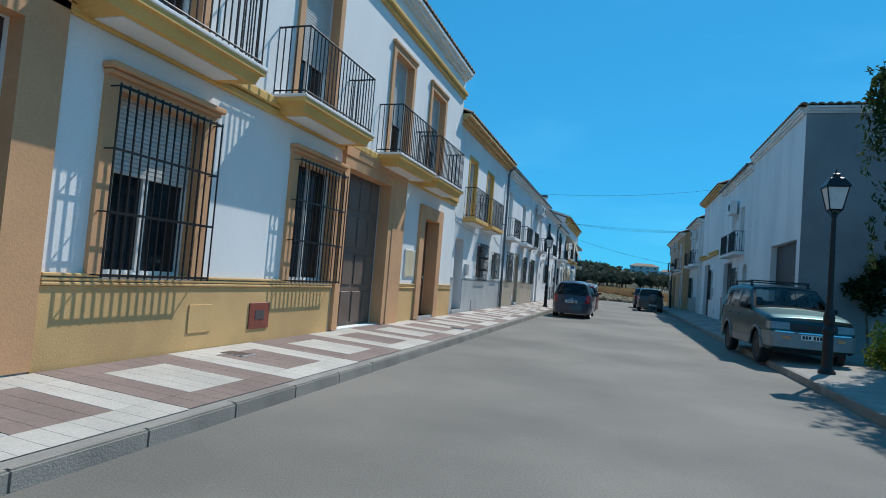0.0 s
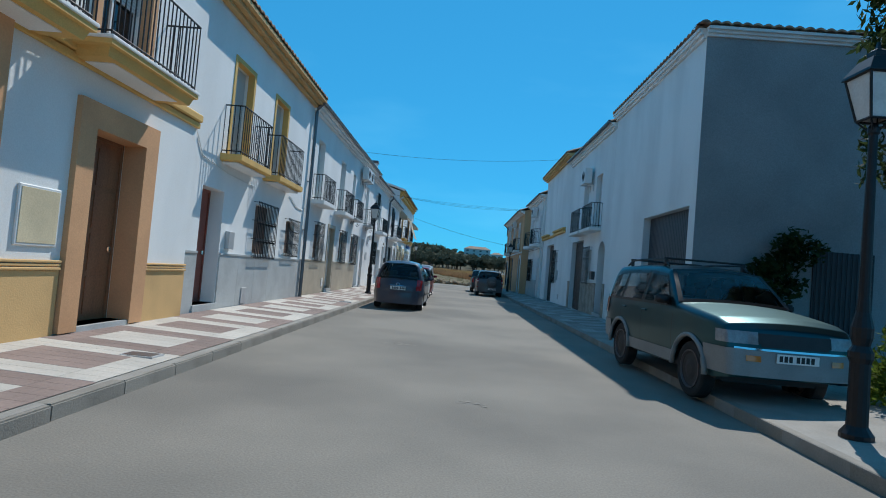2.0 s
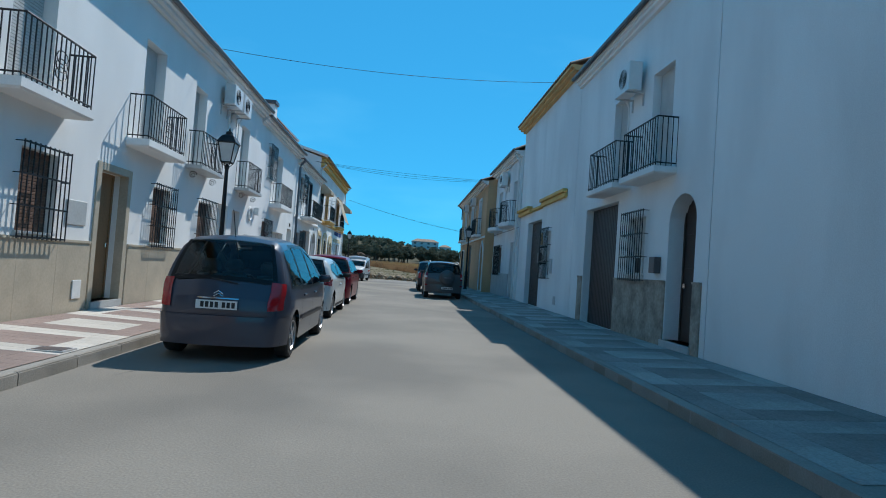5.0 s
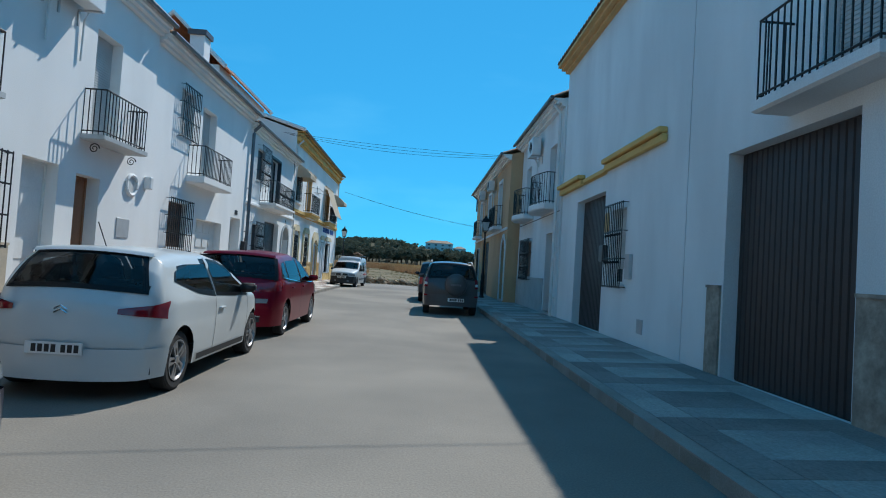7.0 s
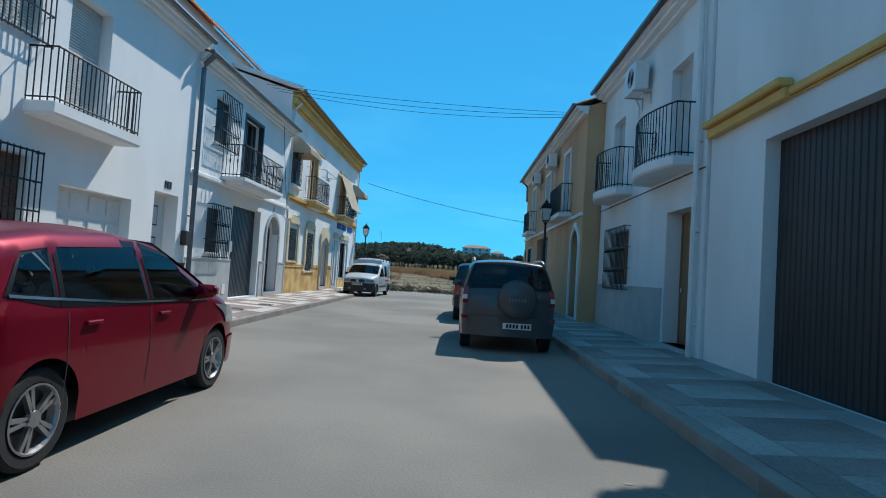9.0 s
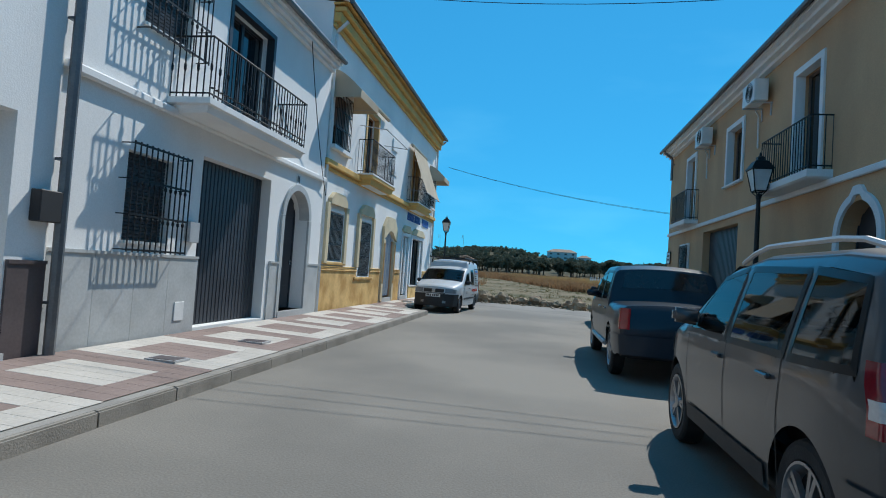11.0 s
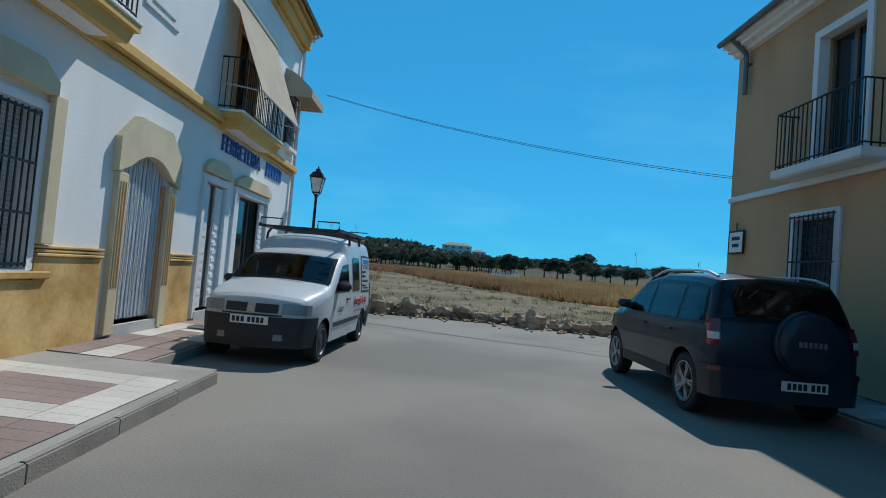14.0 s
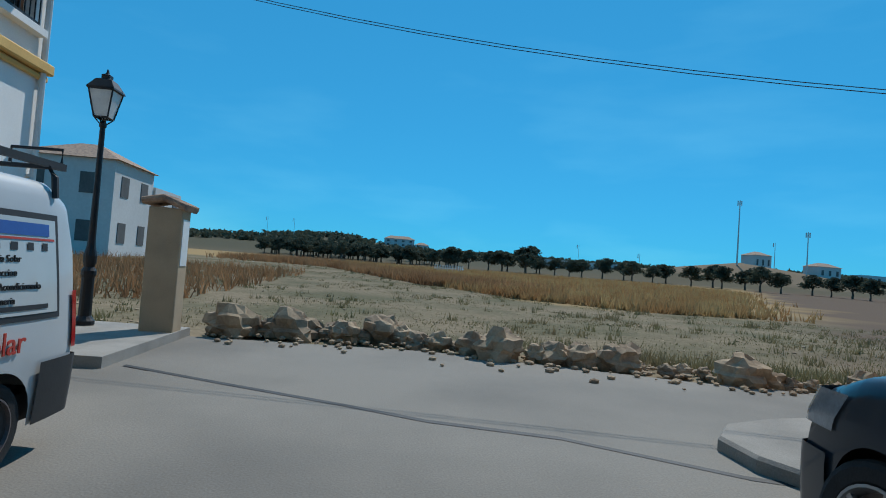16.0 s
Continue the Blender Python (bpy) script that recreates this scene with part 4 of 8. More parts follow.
for side_ in (-1, 1):
    top_ = [(-9.2 + side_ * 1.95 * q, 8.15 + 1.85 * (1 - q)) for q in (0, 1)]
    for k in range(46):
        ya = (45.5 + 6.4 * k / 46) * U
        yb = (45.5 + 6.4 * (k + 1) / 46) * U
        rows = [[bm.verts.new((x * U, y, z * U + h_)) for y, h_ in ((ya, 0), (ya * 0.7 + yb * 0.3, 0.07), (ya * 0.3 + yb * 0.7, 0.07), (yb, 0))] for x, z in top_]
        for m in range(3):
            bm.faces.new((rows[0][m], rows[0][m + 1], rows[1][m + 1], rows[1][m]))
part("roof", bm, TILE_ORANGE, rear)
for y in (45.46, 51.94):
    bm = bmesh.new()
    tube(bm, [(x * U, y * U, z * U + 0.05) for x, z in ((-11.2, 8.15), (-9.2, 10.0), (-7.2, 8.15))], 0.11, 6)
    part("verge", bm, WHITE, rear)

# ---- right side ----
p = Front("warehouse", -1, 4.1, 19.1, 25.6, 6.55, WHITE_OLD, "tall white plastered building with a wide garage opening", deep=11.0)
p.garage(19.42, 22.3, 0.15, 3.06, GARAGE_GREY)
p.roof(6.72, 0.22, mat=TILE_ROOF, slope=1.2, depth=6.5)
p.finish()
# end wall: darker than the front by colour, for the shade under the tree
bm = bmesh.new()
box(bm, p.x + 0.002, p.x + 11, p.y0 - 0.02, p.y0 + 0.3, 0, p.top + 0.1)
part("end_wall", bm, END_WALL_SHADE, p.house, "grey end wall with tree shade in its colour")
bm = bmesh.new()
wave = [(p.x - 0.25 + 0.04 * k, 0.055 * abs(math.sin(math.pi * k / 6))) for k in range(290)]
up = [[bm.verts.new((x, p.y0 - 0.22 + dy, 6.72 * U + hgt + h0)) for x, hgt in wave] for dy, h0 in ((0, 0.04), (0.5, 0.12))]
lo = [[bm.verts.new((x, p.y0 - 0.22 + dy, 6.72 * U + hgt * 0.8 + h0)) for x, hgt in wave] for dy, h0 in ((0, 0.0), (0.5, 0.08))]
for sheet in (up, lo):
    for k in range(len(wave) - 1):
        bm.faces.new((sheet[0][k], sheet[0][k + 1], sheet[1][k + 1], sheet[1][k]))
for k in range(len(wave) - 1):
    bm.faces.new((up[0][k], up[0][k + 1], lo[0][k + 1], lo[0][k]))
part("verge_tiles", bm, TILE_ROOF, p.house)
bm = bmesh.new()
for k, d in enumerate((0.16, 0.1, 0.05)):
    box(bm, p.x - 0.02, p.x + 11, p.y0 - 0.02 - d, p.y0, 6.72 * U - 0.07 * k - 0.08, 6.72 * U - 0.07 * k - 0.012)
part("verge_moulding", bm, WHITE_OLD, p.house)
bm = bmesh.new()
box(bm, 6.5 * U, 7.7 * U, p.y0 - 0.05, p.y0 - 0.022, 0.1, 2.3 * U)
gate = part("side_gate", bm, GARAGE_GREY, p.house)
for k in range(12):
    iron_bar("gate_bar", (6.5 * U + 0.06 + k * 0.115, p.y0 - 0.08, 0.1), 2.3 * U - 0.1, 0, gate)

q = Front("townhouse", -1, 4.1, 25.62, 32.45, 6.4, WHITE_OLD, "white townhouse with rough stone plinth and an arched door")
q.door(26.02, 26.92, 0.3, 2.7, WOOD_DARK, back=0.3, arch=True, panels=(2, 4))
q.plinth(STONE_PLINTH, 1.25, ((25.76, 26.0), (26.94, 29.26), (31.44, 31.75)))
q.window(27.87, 28.68, 1.36, 2.46, 0.7)
q.grille(27.75, 28.8, 1.24, 2.58)
q.garage(29.3, 31.4, 0.15, 2.9, GARAGE_DARK)
q.bar("letter_box", MARBLE_DARK, 27.15, 27.37, 1.4, 1.68, 0, 0.14, "dark metal letter box", 0.01)
for y0, y1, dy in ((26.75, 28.3, 27.45), (28.65, 30.3, 29.4)):
    q.balcony(y0, y1, 3.18, 4.02, 0.46, WHITE_OLD, thick=0.14)
    q.window(dy - 0.42, dy + 0.42, 3.18, 5.1, 1.0, back=0.2)
q.aircon(28.55, 4.9, 0.85, 0.65)
q.roof(6.5, 0.25, gutter=True)
q.finish()

r = Front("townhouse", -1, 4.1, 32.47, 39.65, 6.85, WHITE_OLD, "white townhouse with stepped yellow moulding and iron gate")
r.window(34.8, 35.6, 1.2, 2.62, 0.8)
r.grille(34.7, 35.7, 1.12, 2.72, curl=True)
r.garage(36.05, 38.15, 0.15, 3.08, GARAGE_DARK)
for y0, y1, z0, z1, d in ((33.2, 36.0, 3.46, 3.7, 0.18), (36.0, 37.6, 3.42, 3.55, 0.08), (37.6, 39.6, 3.42, 3.66, 0.22)):
    r.bar("stepped_moulding", YELLOW, y0, y1, z1 - 0.1, z1, 0, d, soft=0.02)
    r.bar("stepped_moulding", YELLOW, y0, y1, z0, z1 - 0.11, 0, d * 0.6, soft=0.015)
r.bar("wall_tile", OCHRE, 35.77, 35.97, 2.2, 2.6, 0, 0.02, "ochre glazed wall tile", 0.004)
r.bar("letter_box", MARBLE_DARK, 35.76, 35.97, 1.62, 1.95, 0, 0.13, "black metal letter box", 0.012)
r.bar("letter_box", METAL_GREY, 34.4, 34.6, 1.3, 1.74, 0, 0.08, "grey metal letter box", 0.01)
r.bar("meter_hatch", METAL_GREY, 33.82, 34.06, 0.4, 0.64, 0, 0.02, "grey water meter hatch", 0.006)
r.roof(6.95, 0.4, cornice=OCHRE, tier=0.16)
r.finish()

t4 = Front("townhouse", -1, 4.05, 39.67, 45.9, 6.0, WHITE_OLD, "white townhouse with bowed iron balconies and grey plinth")
t4.plinth(MARBLE_GREY, 1.15, ((41.3, 45.88),))
t4.door(40.15, 41.2, 0.25, 2.5, WOOD_PALE, back=0.3, panels=(2, 3))
t4.window(43.4, 44.8, 1.2, 2.4, 1.0, blind_mat=BLIND_BROWN)
t4.grille(43.25, 44.95, 1.08, 2.48, curl=True)
for y0, y1, dy in ((40.1, 42.2, 40.8), (43.3, 45.2, 44.5)):
    t4.balcony(y0, y1, 3.28, 4.15, 0.4, WHITE_OLD, bow=0.25, thick=0.2, cage=True)
    t4.window(dy - 0.45, dy + 0.45, 3.28, 5.05, 1.0, back=0.2)
t4.aircon(42.6, 5.05, 0.85, 0.65)
t4.bar("cable", INK, 39.7, 45.9, 3.03, 3.045, 0, 0.02)
t4.pipe(39.85, 0.15, 5.95, PIPE_WHITE, 0.05)
t4.roof(6.1, 0.4, gutter=True, slope=24)
t4.finish()

v = Front("corner_house", -1, 3.6, 45.92, 58.5, 5.7, YELLOW_WALL, "mustard-yellow corner house with white trim and plaque", deep=9.0)
v.door(46.25, 47.25, 0.25, 2.6, GARAGE_GREY, back=0.25, arch=True, panels=(2, 4))
v.garage(51.6, 54.3, 0.15, 2.75, GARAGE_GREY)
v.window(55.75, 56.6, 0.5, 2.45, 1.0, blind_mat=GARAGE_GREY)
v.surround(WHITE_OLD, 55.75, 56.6, 0.5, 2.45, 0.12, 0.04)
v.grille(55.72, 56.63, 0.5, 2.5, out=0.08)
for z0, z1, d in ((2.92, 3.02, 0.06),):
    v.bar("string_course", WHITE_OLD, 45.93, 58.5, z0, z1, 0, d, soft=0.015)
for y0, y1, dy in ((47.5, 49.5, 48.4), (54.9, 56.7, 55.8)):
    v.balcony(y0, y1, 3.16, 4.0, 0.42, WHITE_OLD, thick=0.16)
    v.window(dy - 0.45, dy + 0.45, 3.16, 5.05, 0.0, casing=GARAGE_BROWN, back=0.2)
    v.surround(WHITE_OLD, dy - 0.45, dy + 0.45, 3.16, 5.05, 0.12, 0.04)
v.window(51.5, 52.5, 3.7, 5.0, 0.0, casing=GARAGE_BROWN, back=0.2)
v.surround(WHITE_OLD, 51.5, 52.5, 3.7, 5.0, 0.12, 0.04, sill=True)
v.aircon(50.2, 4.95, 0.75, 0.5)
v.aircon(53.8, 4.95, 0.75, 0.5)
v.roof(5.8, 0.4, gutter=True, slope=20)
v.pipe(58.1, 4.8, 5.75, GUTTER, 0.05, out=0.4)
bm = bmesh.new()
yc, r0 = 46.75 * U, 0.5 * U
zc = 2.6 * U - r0
ring = [[bm.verts.new(v.at(d, yc + r * math.cos(q), zc + r * math.sin(q) * (1.15 if abs(math.cos(q)) < 0.3 else 1.0))) for r, d in ((r0, 0.0), (r0, 0.05), (r0 + 0.13, 0.05), (r0 + 0.13, 0.0))] for q in (math.pi * k / 20 for k in range(21))]
for p2, q2 in zip(ring, ring[1:]):
    for k in range(3):
        bm.faces.new((p2[k], p2[k + 1], q2[k + 1], q2[k]))
part("door_arch", bm, WHITE_OLD, v.house)
for y in (46.75 * U - r0 - 0.065, 46.75 * U + r0 + 0.065):
    v.bar("door_jamb", WHITE_OLD, (y - 0.065) / U, (y + 0.065) / U, 0.2, zc / U, 0, 0.05)
v.finish()

# ---- ground, road, pavements ----
def height(x, y):
    """The land: level by the street, a field that rises gently, hills far off."""
    z = -0.06
    if y > 76:
        z += 0.05 * math.sin(x * 0.7) * math.sin(y * 0.5) * min(1, (y - 76) / 6)
    if y > 90:
        z += 0.016 * min(y - 90, 180) + 0.012 * max(0, -x) * min(1, (y - 90) / 60) * 0.5
    if y > 200:
        hill = lambda cx, cy, rx, ry, h: h * math.exp(-(((x - cx) / rx) ** 2 + ((y - cy) / ry) ** 2))
        f = min(1, (y - 250) / 180) if y > 250 else 0
        z += 9.0 * f * f * (3 - 2 * f) + hill(-32, 455, 48, 60, 7.0) + hill(150, 285, 44, 32, 9.5) + hill(230, 330, 60, 60, 5)
    return z


def land():
    bm = bmesh.new()
    xs = [-900, -600, -400, -300, -220, -160, -120, -90] + list(range(-75, 80, 5)) + [90, 120, 150, 180, 220, 260, 300, 350, 400, 500, 650, 900]
    ys = [-600, -300, -150, -80, -40, -10, 20, 50, 60, 66, 70, 73, 76, 80, 84, 88, 93, 98, 104, 112, 120, 130, 140, 150, 160, 170, 180, 195, 210, 225, 240, 255, 270, 285, 300, 320, 350, 380, 410, 440, 470, 500, 560, 640, 800, 1200, 2500]
    grid = [[bm.verts.new((x, y, height(x, y))) for x in xs] for y in ys]
    for r0, r1 in zip(grid, grid[1:]):
        for k in range(len(xs) - 1):
            bm.faces.new((r0[k], r0[k + 1], r1[k + 1], r1[k]))
    ob = part("ground", bm, EARTH, None, "dry earth and stubble field running to low hills", smooth=True, kind="structure")
    return ob


EARTH = material("dry_field_earth", (0.21, 0.165, 0.108), 0.95, 0.22, 0.22, 6, 1.0, other=(0.145, 0.128, 0.078), spec=0.03)


def field_edge(x):
    """Where the mown field ends and the tall dry grass begins."""
    return float(np.interp(x, (-9, 4, 7, 13), (148, 105, 96, 91)))


def zoned(m, zones, plough, knoll):
    """Growth over the land: (from, to, colour) by the distance past the field's edge; ploughed soil east; a bare knoll."""
    n, l = m.node_tree.nodes, m.node_tree.links
    b = n["Principled BSDF"]
    last = b.inputs["Base Color"].links[0].from_socket
    at, split, rough = n.new("ShaderNodeNewGeometry"), n.new("ShaderNodeSeparateXYZ"), n.new("ShaderNodeTexNoise")
    l.new(at.outputs["Position"], split.inputs[0])
    rough.inputs["Scale"].default_value, rough.inputs["Detail"].default_value = 0.12, 8
    l.new(at.outputs["Position"], rough.inputs["Vector"])

    def sum_(op, p, q, r=None):
        k = n.new("ShaderNodeMath")
        k.operation = op
        for i, w in enumerate((p, q, r)):
            if w is None:
                continue
            if isinstance(w, (int, float)):
                k.inputs[i].default_value = w
            else:
                l.new(w, k.inputs[i])
        return k.outputs[0]

    def blend(value, lo, hi, c, last):
        step, mix = n.new("ShaderNodeMapRange"), n.new("ShaderNodeMix")
        step.inputs["From Min"].default_value, step.inputs["From Max"].default_value = lo, hi
        l.new(value, step.inputs["Value"])
        mix.data_type = "RGBA"
        l.new(step.outputs[0], mix.inputs["Factor"])
        l.new(last, mix.inputs["A"])
        mix.inputs["B"].default_value = (*c, 1)
        return mix.outputs["Result"]

    edge = n.new("ShaderNodeMapRange")
    for name, val in (("From Min", -9), ("From Max", 9), ("To Min", 148), ("To Max", 93)):
        edge.inputs[name].default_value = val
    l.new(split.outputs["X"], edge.inputs["Value"])
    wobble = sum_("MULTIPLY_ADD", rough.outputs["Fac"], 24, -12)
    past = sum_("ADD", sum_("SUBTRACT", split.outputs["Y"], edge.outputs[0]), wobble)
    north = sum_("ADD", split.outputs["Y"], wobble)
    last = blend(past, -3, 6, zones[0], last)
    east = sum_("SUBTRACT", split.outputs["X"], sum_("MULTIPLY_ADD", split.outputs["Y"], 0.68, -43.0))
    last = blend(sum_("ADD", east, wobble), 0, 8, plough, last)
    last = blend(north, 212, 232, zones[1], last)
    last = blend(north, 260, 300, zones[2], last)
    away = n.new("ShaderNodeVectorMath")
    away.operation = "DISTANCE"
    l.new(at.outputs["Position"], away.inputs[0])
    away.inputs[1].default_value = (150, 285, 10)
    last = blend(sum_("SUBTRACT", 46, sum_("ADD", away.outputs["Value"], wobble)), 0, 12, knoll, last)
    l.new(last, b.inputs["Base Color"])


zoned(EARTH, ((0.34, 0.23, 0.11), (0.12, 0.1, 0.065), (0.1, 0.09, 0.06)), (0.14, 0.1, 0.072), (0.2, 0.15, 0.1))
land()
bm = bmesh.new()
ys = [-40 + 2.5 * k for k in range(45)]
KERB_L = lambda y: (-3.28 - 0.0085 * (y / U - 9.5)) * U
for y0, y1 in zip(ys, ys[1:]):
    y1 = min(y1, 71.5)
    if y0 < y1:
        bm.faces.new([bm.verts.new(t) for t in ((-6.3, y0, 0), (4.75, y0, 0), (4.75, y1, 0), (-6.3, y1, 0))])
edge = [(-40, 73.6), (-8, 73.3), (-4.2, 73.1), (0, 72.9), (4, 71.2), (8, 70.3), (16, 68.6), (30, 66.5), (60, 62)]
for (xa, ya), (xb, yb) in zip(edge, edge[1:]):
    lo = lambda x: 66.6 if x < -6 or x > 4.7 else 68
    bm.faces.new([bm.verts.new(t) for t in ((xa, 58.0 if xa > 25 else 66.9, -0.004), (xb, 58.0 if xb > 25 else 66.9, -0.004), (xb, yb, -0.004), (xa, ya, -0.004))])
part("road", bm, ASPHALT, None, "worn sun-bleached grey asphalt street", kind="structure")

def pavement(name, x0, x1, y0, y1, slope=0.06):
    bm = bmesh.new()
    xa, xb = (x1(y0), x1(y1)) if callable(x1) else (x1, x1)
    out = [(x0, y0, 0.145 + slope), (xa, y0, 0.135), (xb, y1, 0.135), (x0, y1, 0.145 + slope)]
    up = [bm.verts.new(t) for t in out]
    dn = [bm.verts.new((t[0], t[1], -0.02)) for t in out]
    bm.faces.new(up)
    for k in range(4):
        bm.faces.new((up[k], up[(k + 1) % 4], dn[(k + 1) % 4], dn[k]))
    return part(name, bm, PAVE_GROUT, None, "cream and maroon patterned paving along the houses", kind="structure")


def panel_mesh(cache, key):
    if key not in cache:
        bm = bmesh.new()
        w, l = key[0], key[1]
        rows = []
        for size in (w, l):
            n, line = max(1, round(size / 0.2)), []
            for k in range(n):
                a, b = -size / 2 + size * k / n, -size / 2 + size * (k + 1) / n
                line += [(a, 0), (a + 0.003, 1), (b - 0.003, 1)]
            rows.append(line + [(size / 2, 0)])
        grid = [[bm.verts.new((x, y, 0.012 if p and q else 0.008)) for y, q in rows[1]] for x, p in rows[0]]
        for r0, r1 in zip(grid, grid[1:]):
            for k in range(len(r0) - 1):
                bm.faces.new((r0[k], r1[k], r1[k + 1], r0[k + 1]))
        bmesh.ops.recalc_face_normals(bm, faces=bm.faces)
        me = bpy.data.meshes.new("paving_panel")
        bm.to_mesh(me)
        bm.free()
        me.materials.append(key[2])
        cache[key] = me
    return cache[key]


PANELS = {}


def paving(parent, wall_x, kerb_x, y0, y1, sgn, pale=None, dark=None):
    """Blocks that alternate: a cream field with a maroon rectangle, a maroon field with a cream one."""
    block, n = 1.64, 0
    y = y0
    tilt = math.atan2(0.07, 1.9) * sgn
    while y + block < y1:
        m = y + block / 2
        xw, xk = wall_x(m), kerb_x(m)
        wide, cx = abs(xk - xw), (xw + xk) / 2
        pale, dark = pale or PAVE_WHITE, dark or PAVE_RED
        outer, inner = (dark, pale) if n % 2 else (pale, dark)
        iw, il = 1.06, 0.8
        rim = (wide - iw) / 2
        spots = [(cx, m, iw, il, inner)]
        spots += [(cx + s * (iw + rim) / 2, m, rim - 0.006, block - 0.006, outer) for s in (-1, 1)]
        spots += [(cx, m + s * (il + (block - il) / 2) / 2, iw - 0.006, (block - il) / 2 - 0.006, outer) for s in (-1, 1)]
        for x, yy, w, l, mat in spots:
            ob = new("paving_panel", panel_mesh(PANELS, (round(w, 2), round(l, 2), mat)))
            z = 0.137 + 0.068 * abs(x - xk) / wide
            ob.matrix_basis = pose(x, yy, z, 0, 0.0, 0) @ Matrix.Rotation(tilt * -1 * -1, 4, "Y")
            ob.parent = parent
        y, n = y + block, n + 1


def kerb(parent, line, y0, y1, sgn):
    me = None
    y = y0
    while y < y1 - 0.3:
        if me is None:
            bm = bmesh.new()
            box(bm, -0.07, 0.07, -0.499, 0.499, -0.03, 0.135)
            bevelled(bm, 0.014, 2)
            bmesh.ops.recalc_face_normals(bm, faces=bm.faces)
            me = bpy.data.meshes.new("kerb_stone")
            bm.to_mesh(me)
            bm.free()
            me.materials.append(CONCRETE)
        ob = new("kerb_stone", me)
        ob.matrix_basis = pose(line(y + 0.5) - sgn * 0.07, y + 0.5, random.uniform(-0.003, 0.003), 0, 0, random.uniform(-0.2, 0.2))
        ob.parent = parent
        y += 1.0


left = pavement("pavement_left", -7.0, lambda y: KERB_L(y) - 0.05, -40, 62.1)
WALL_L = lambda y: (-4.97 - 0.0085 * (y / U - 8)) * U
paving(left, WALL_L, lambda y: KERB_L(y) - 0.15, -5.9, 62.0, 1)
kerb(left, KERB_L, -8, 62.1, 1)
bay = pavement("pavement_bay", -7.0, -5.08, 62.12, 70.0)
for k in range(9):
    for j, (w, cx) in enumerate(((0.36, -5.29), (0.36, -5.67), (0.36, -6.05))):
        ob = new("paving_panel", panel_mesh(PANELS, (w, 0.84, PAVE_RED if (k // 2 % 2 == 0) != (j == 1 and k % 2 == 0) else PAVE_WHITE)))
        ob.matrix_basis = pose(cx, 62.56 + 0.85 * k, 0.139 + 0.037 * (-cx - 5.08), 0, 2.1, 0)
        ob.parent = bay
pavement("pavement_corner", -7.0, -4.15, 70.02, 73.2, 0.02)
KERB_R = lambda y: 2.36 * U + 0.34 * min(1.0, max(0.0, (y - 57.5) / 3.0))
right = pavement("pavement_right", 4.75, KERB_R(0), -40, 57.5)
pavement("pavement_corner_house", 4.75, lambda y: KERB_R(y) if y > 58 else KERB_R(0), 57.52, 60.5)
pavement("pavement_corner_house", 4.75, KERB_R(66), 60.52, 65.6)
bm = bmesh.new()
nose = [(4.75, 65.62), (3.08, 65.62), (2.75, 66.0), (2.35, 66.6), (2.12, 67.2), (2.14, 67.75), (2.5, 68.2), (3.2, 68.5), (5.0, 68.9), (9.0, 69.0), (9.0, 66.9), (4.75, 66.9)]
ring = [[bm.verts.new((x, y, z)) for x, y in nose] for z in (-0.02, 0.1, 0.13)]
for q in ring[2]:
    q.co.x += 0.03 if q.co.x < 4.7 else 0
for a2, b2 in zip(ring, ring[1:]):
    for k in range(len(nose)):
        j = (k + 1) % len(nose)
        bm.faces.new((a2[k], a2[j], b2[j], b2[k]))
bm.faces.new(ring[2])
part("pavement_nose", bm, CONCRETE, None, "rounded pale concrete end of the pavement", kind="structure")
# right side: tile contrast lowered in the colours, for shade and haze
paving(right, lambda y: 4.7 if y < 52.8 else 4.12, lambda y: KERB_R(y) + 0.15, 24.0, 65.5, -1, PAVE_SHADE_PALE, PAVE_SHADE_DULL)
kerb(right, KERB_R, -8, 65.6, -1)
bm = bmesh.new()
vs = [bm.verts.new(t) for t in ((KERB_R(0) + 0.01, -40, 0.139), (14, -40, 0.16), (14, 21.9, 0.16), (KERB_R(0) + 0.01, 21.9, 0.139))]
bm.faces.new(vs)
part("pavement_verge", bm, CONCRETE, None, "pale concrete pavement beside the tree", kind="structure")


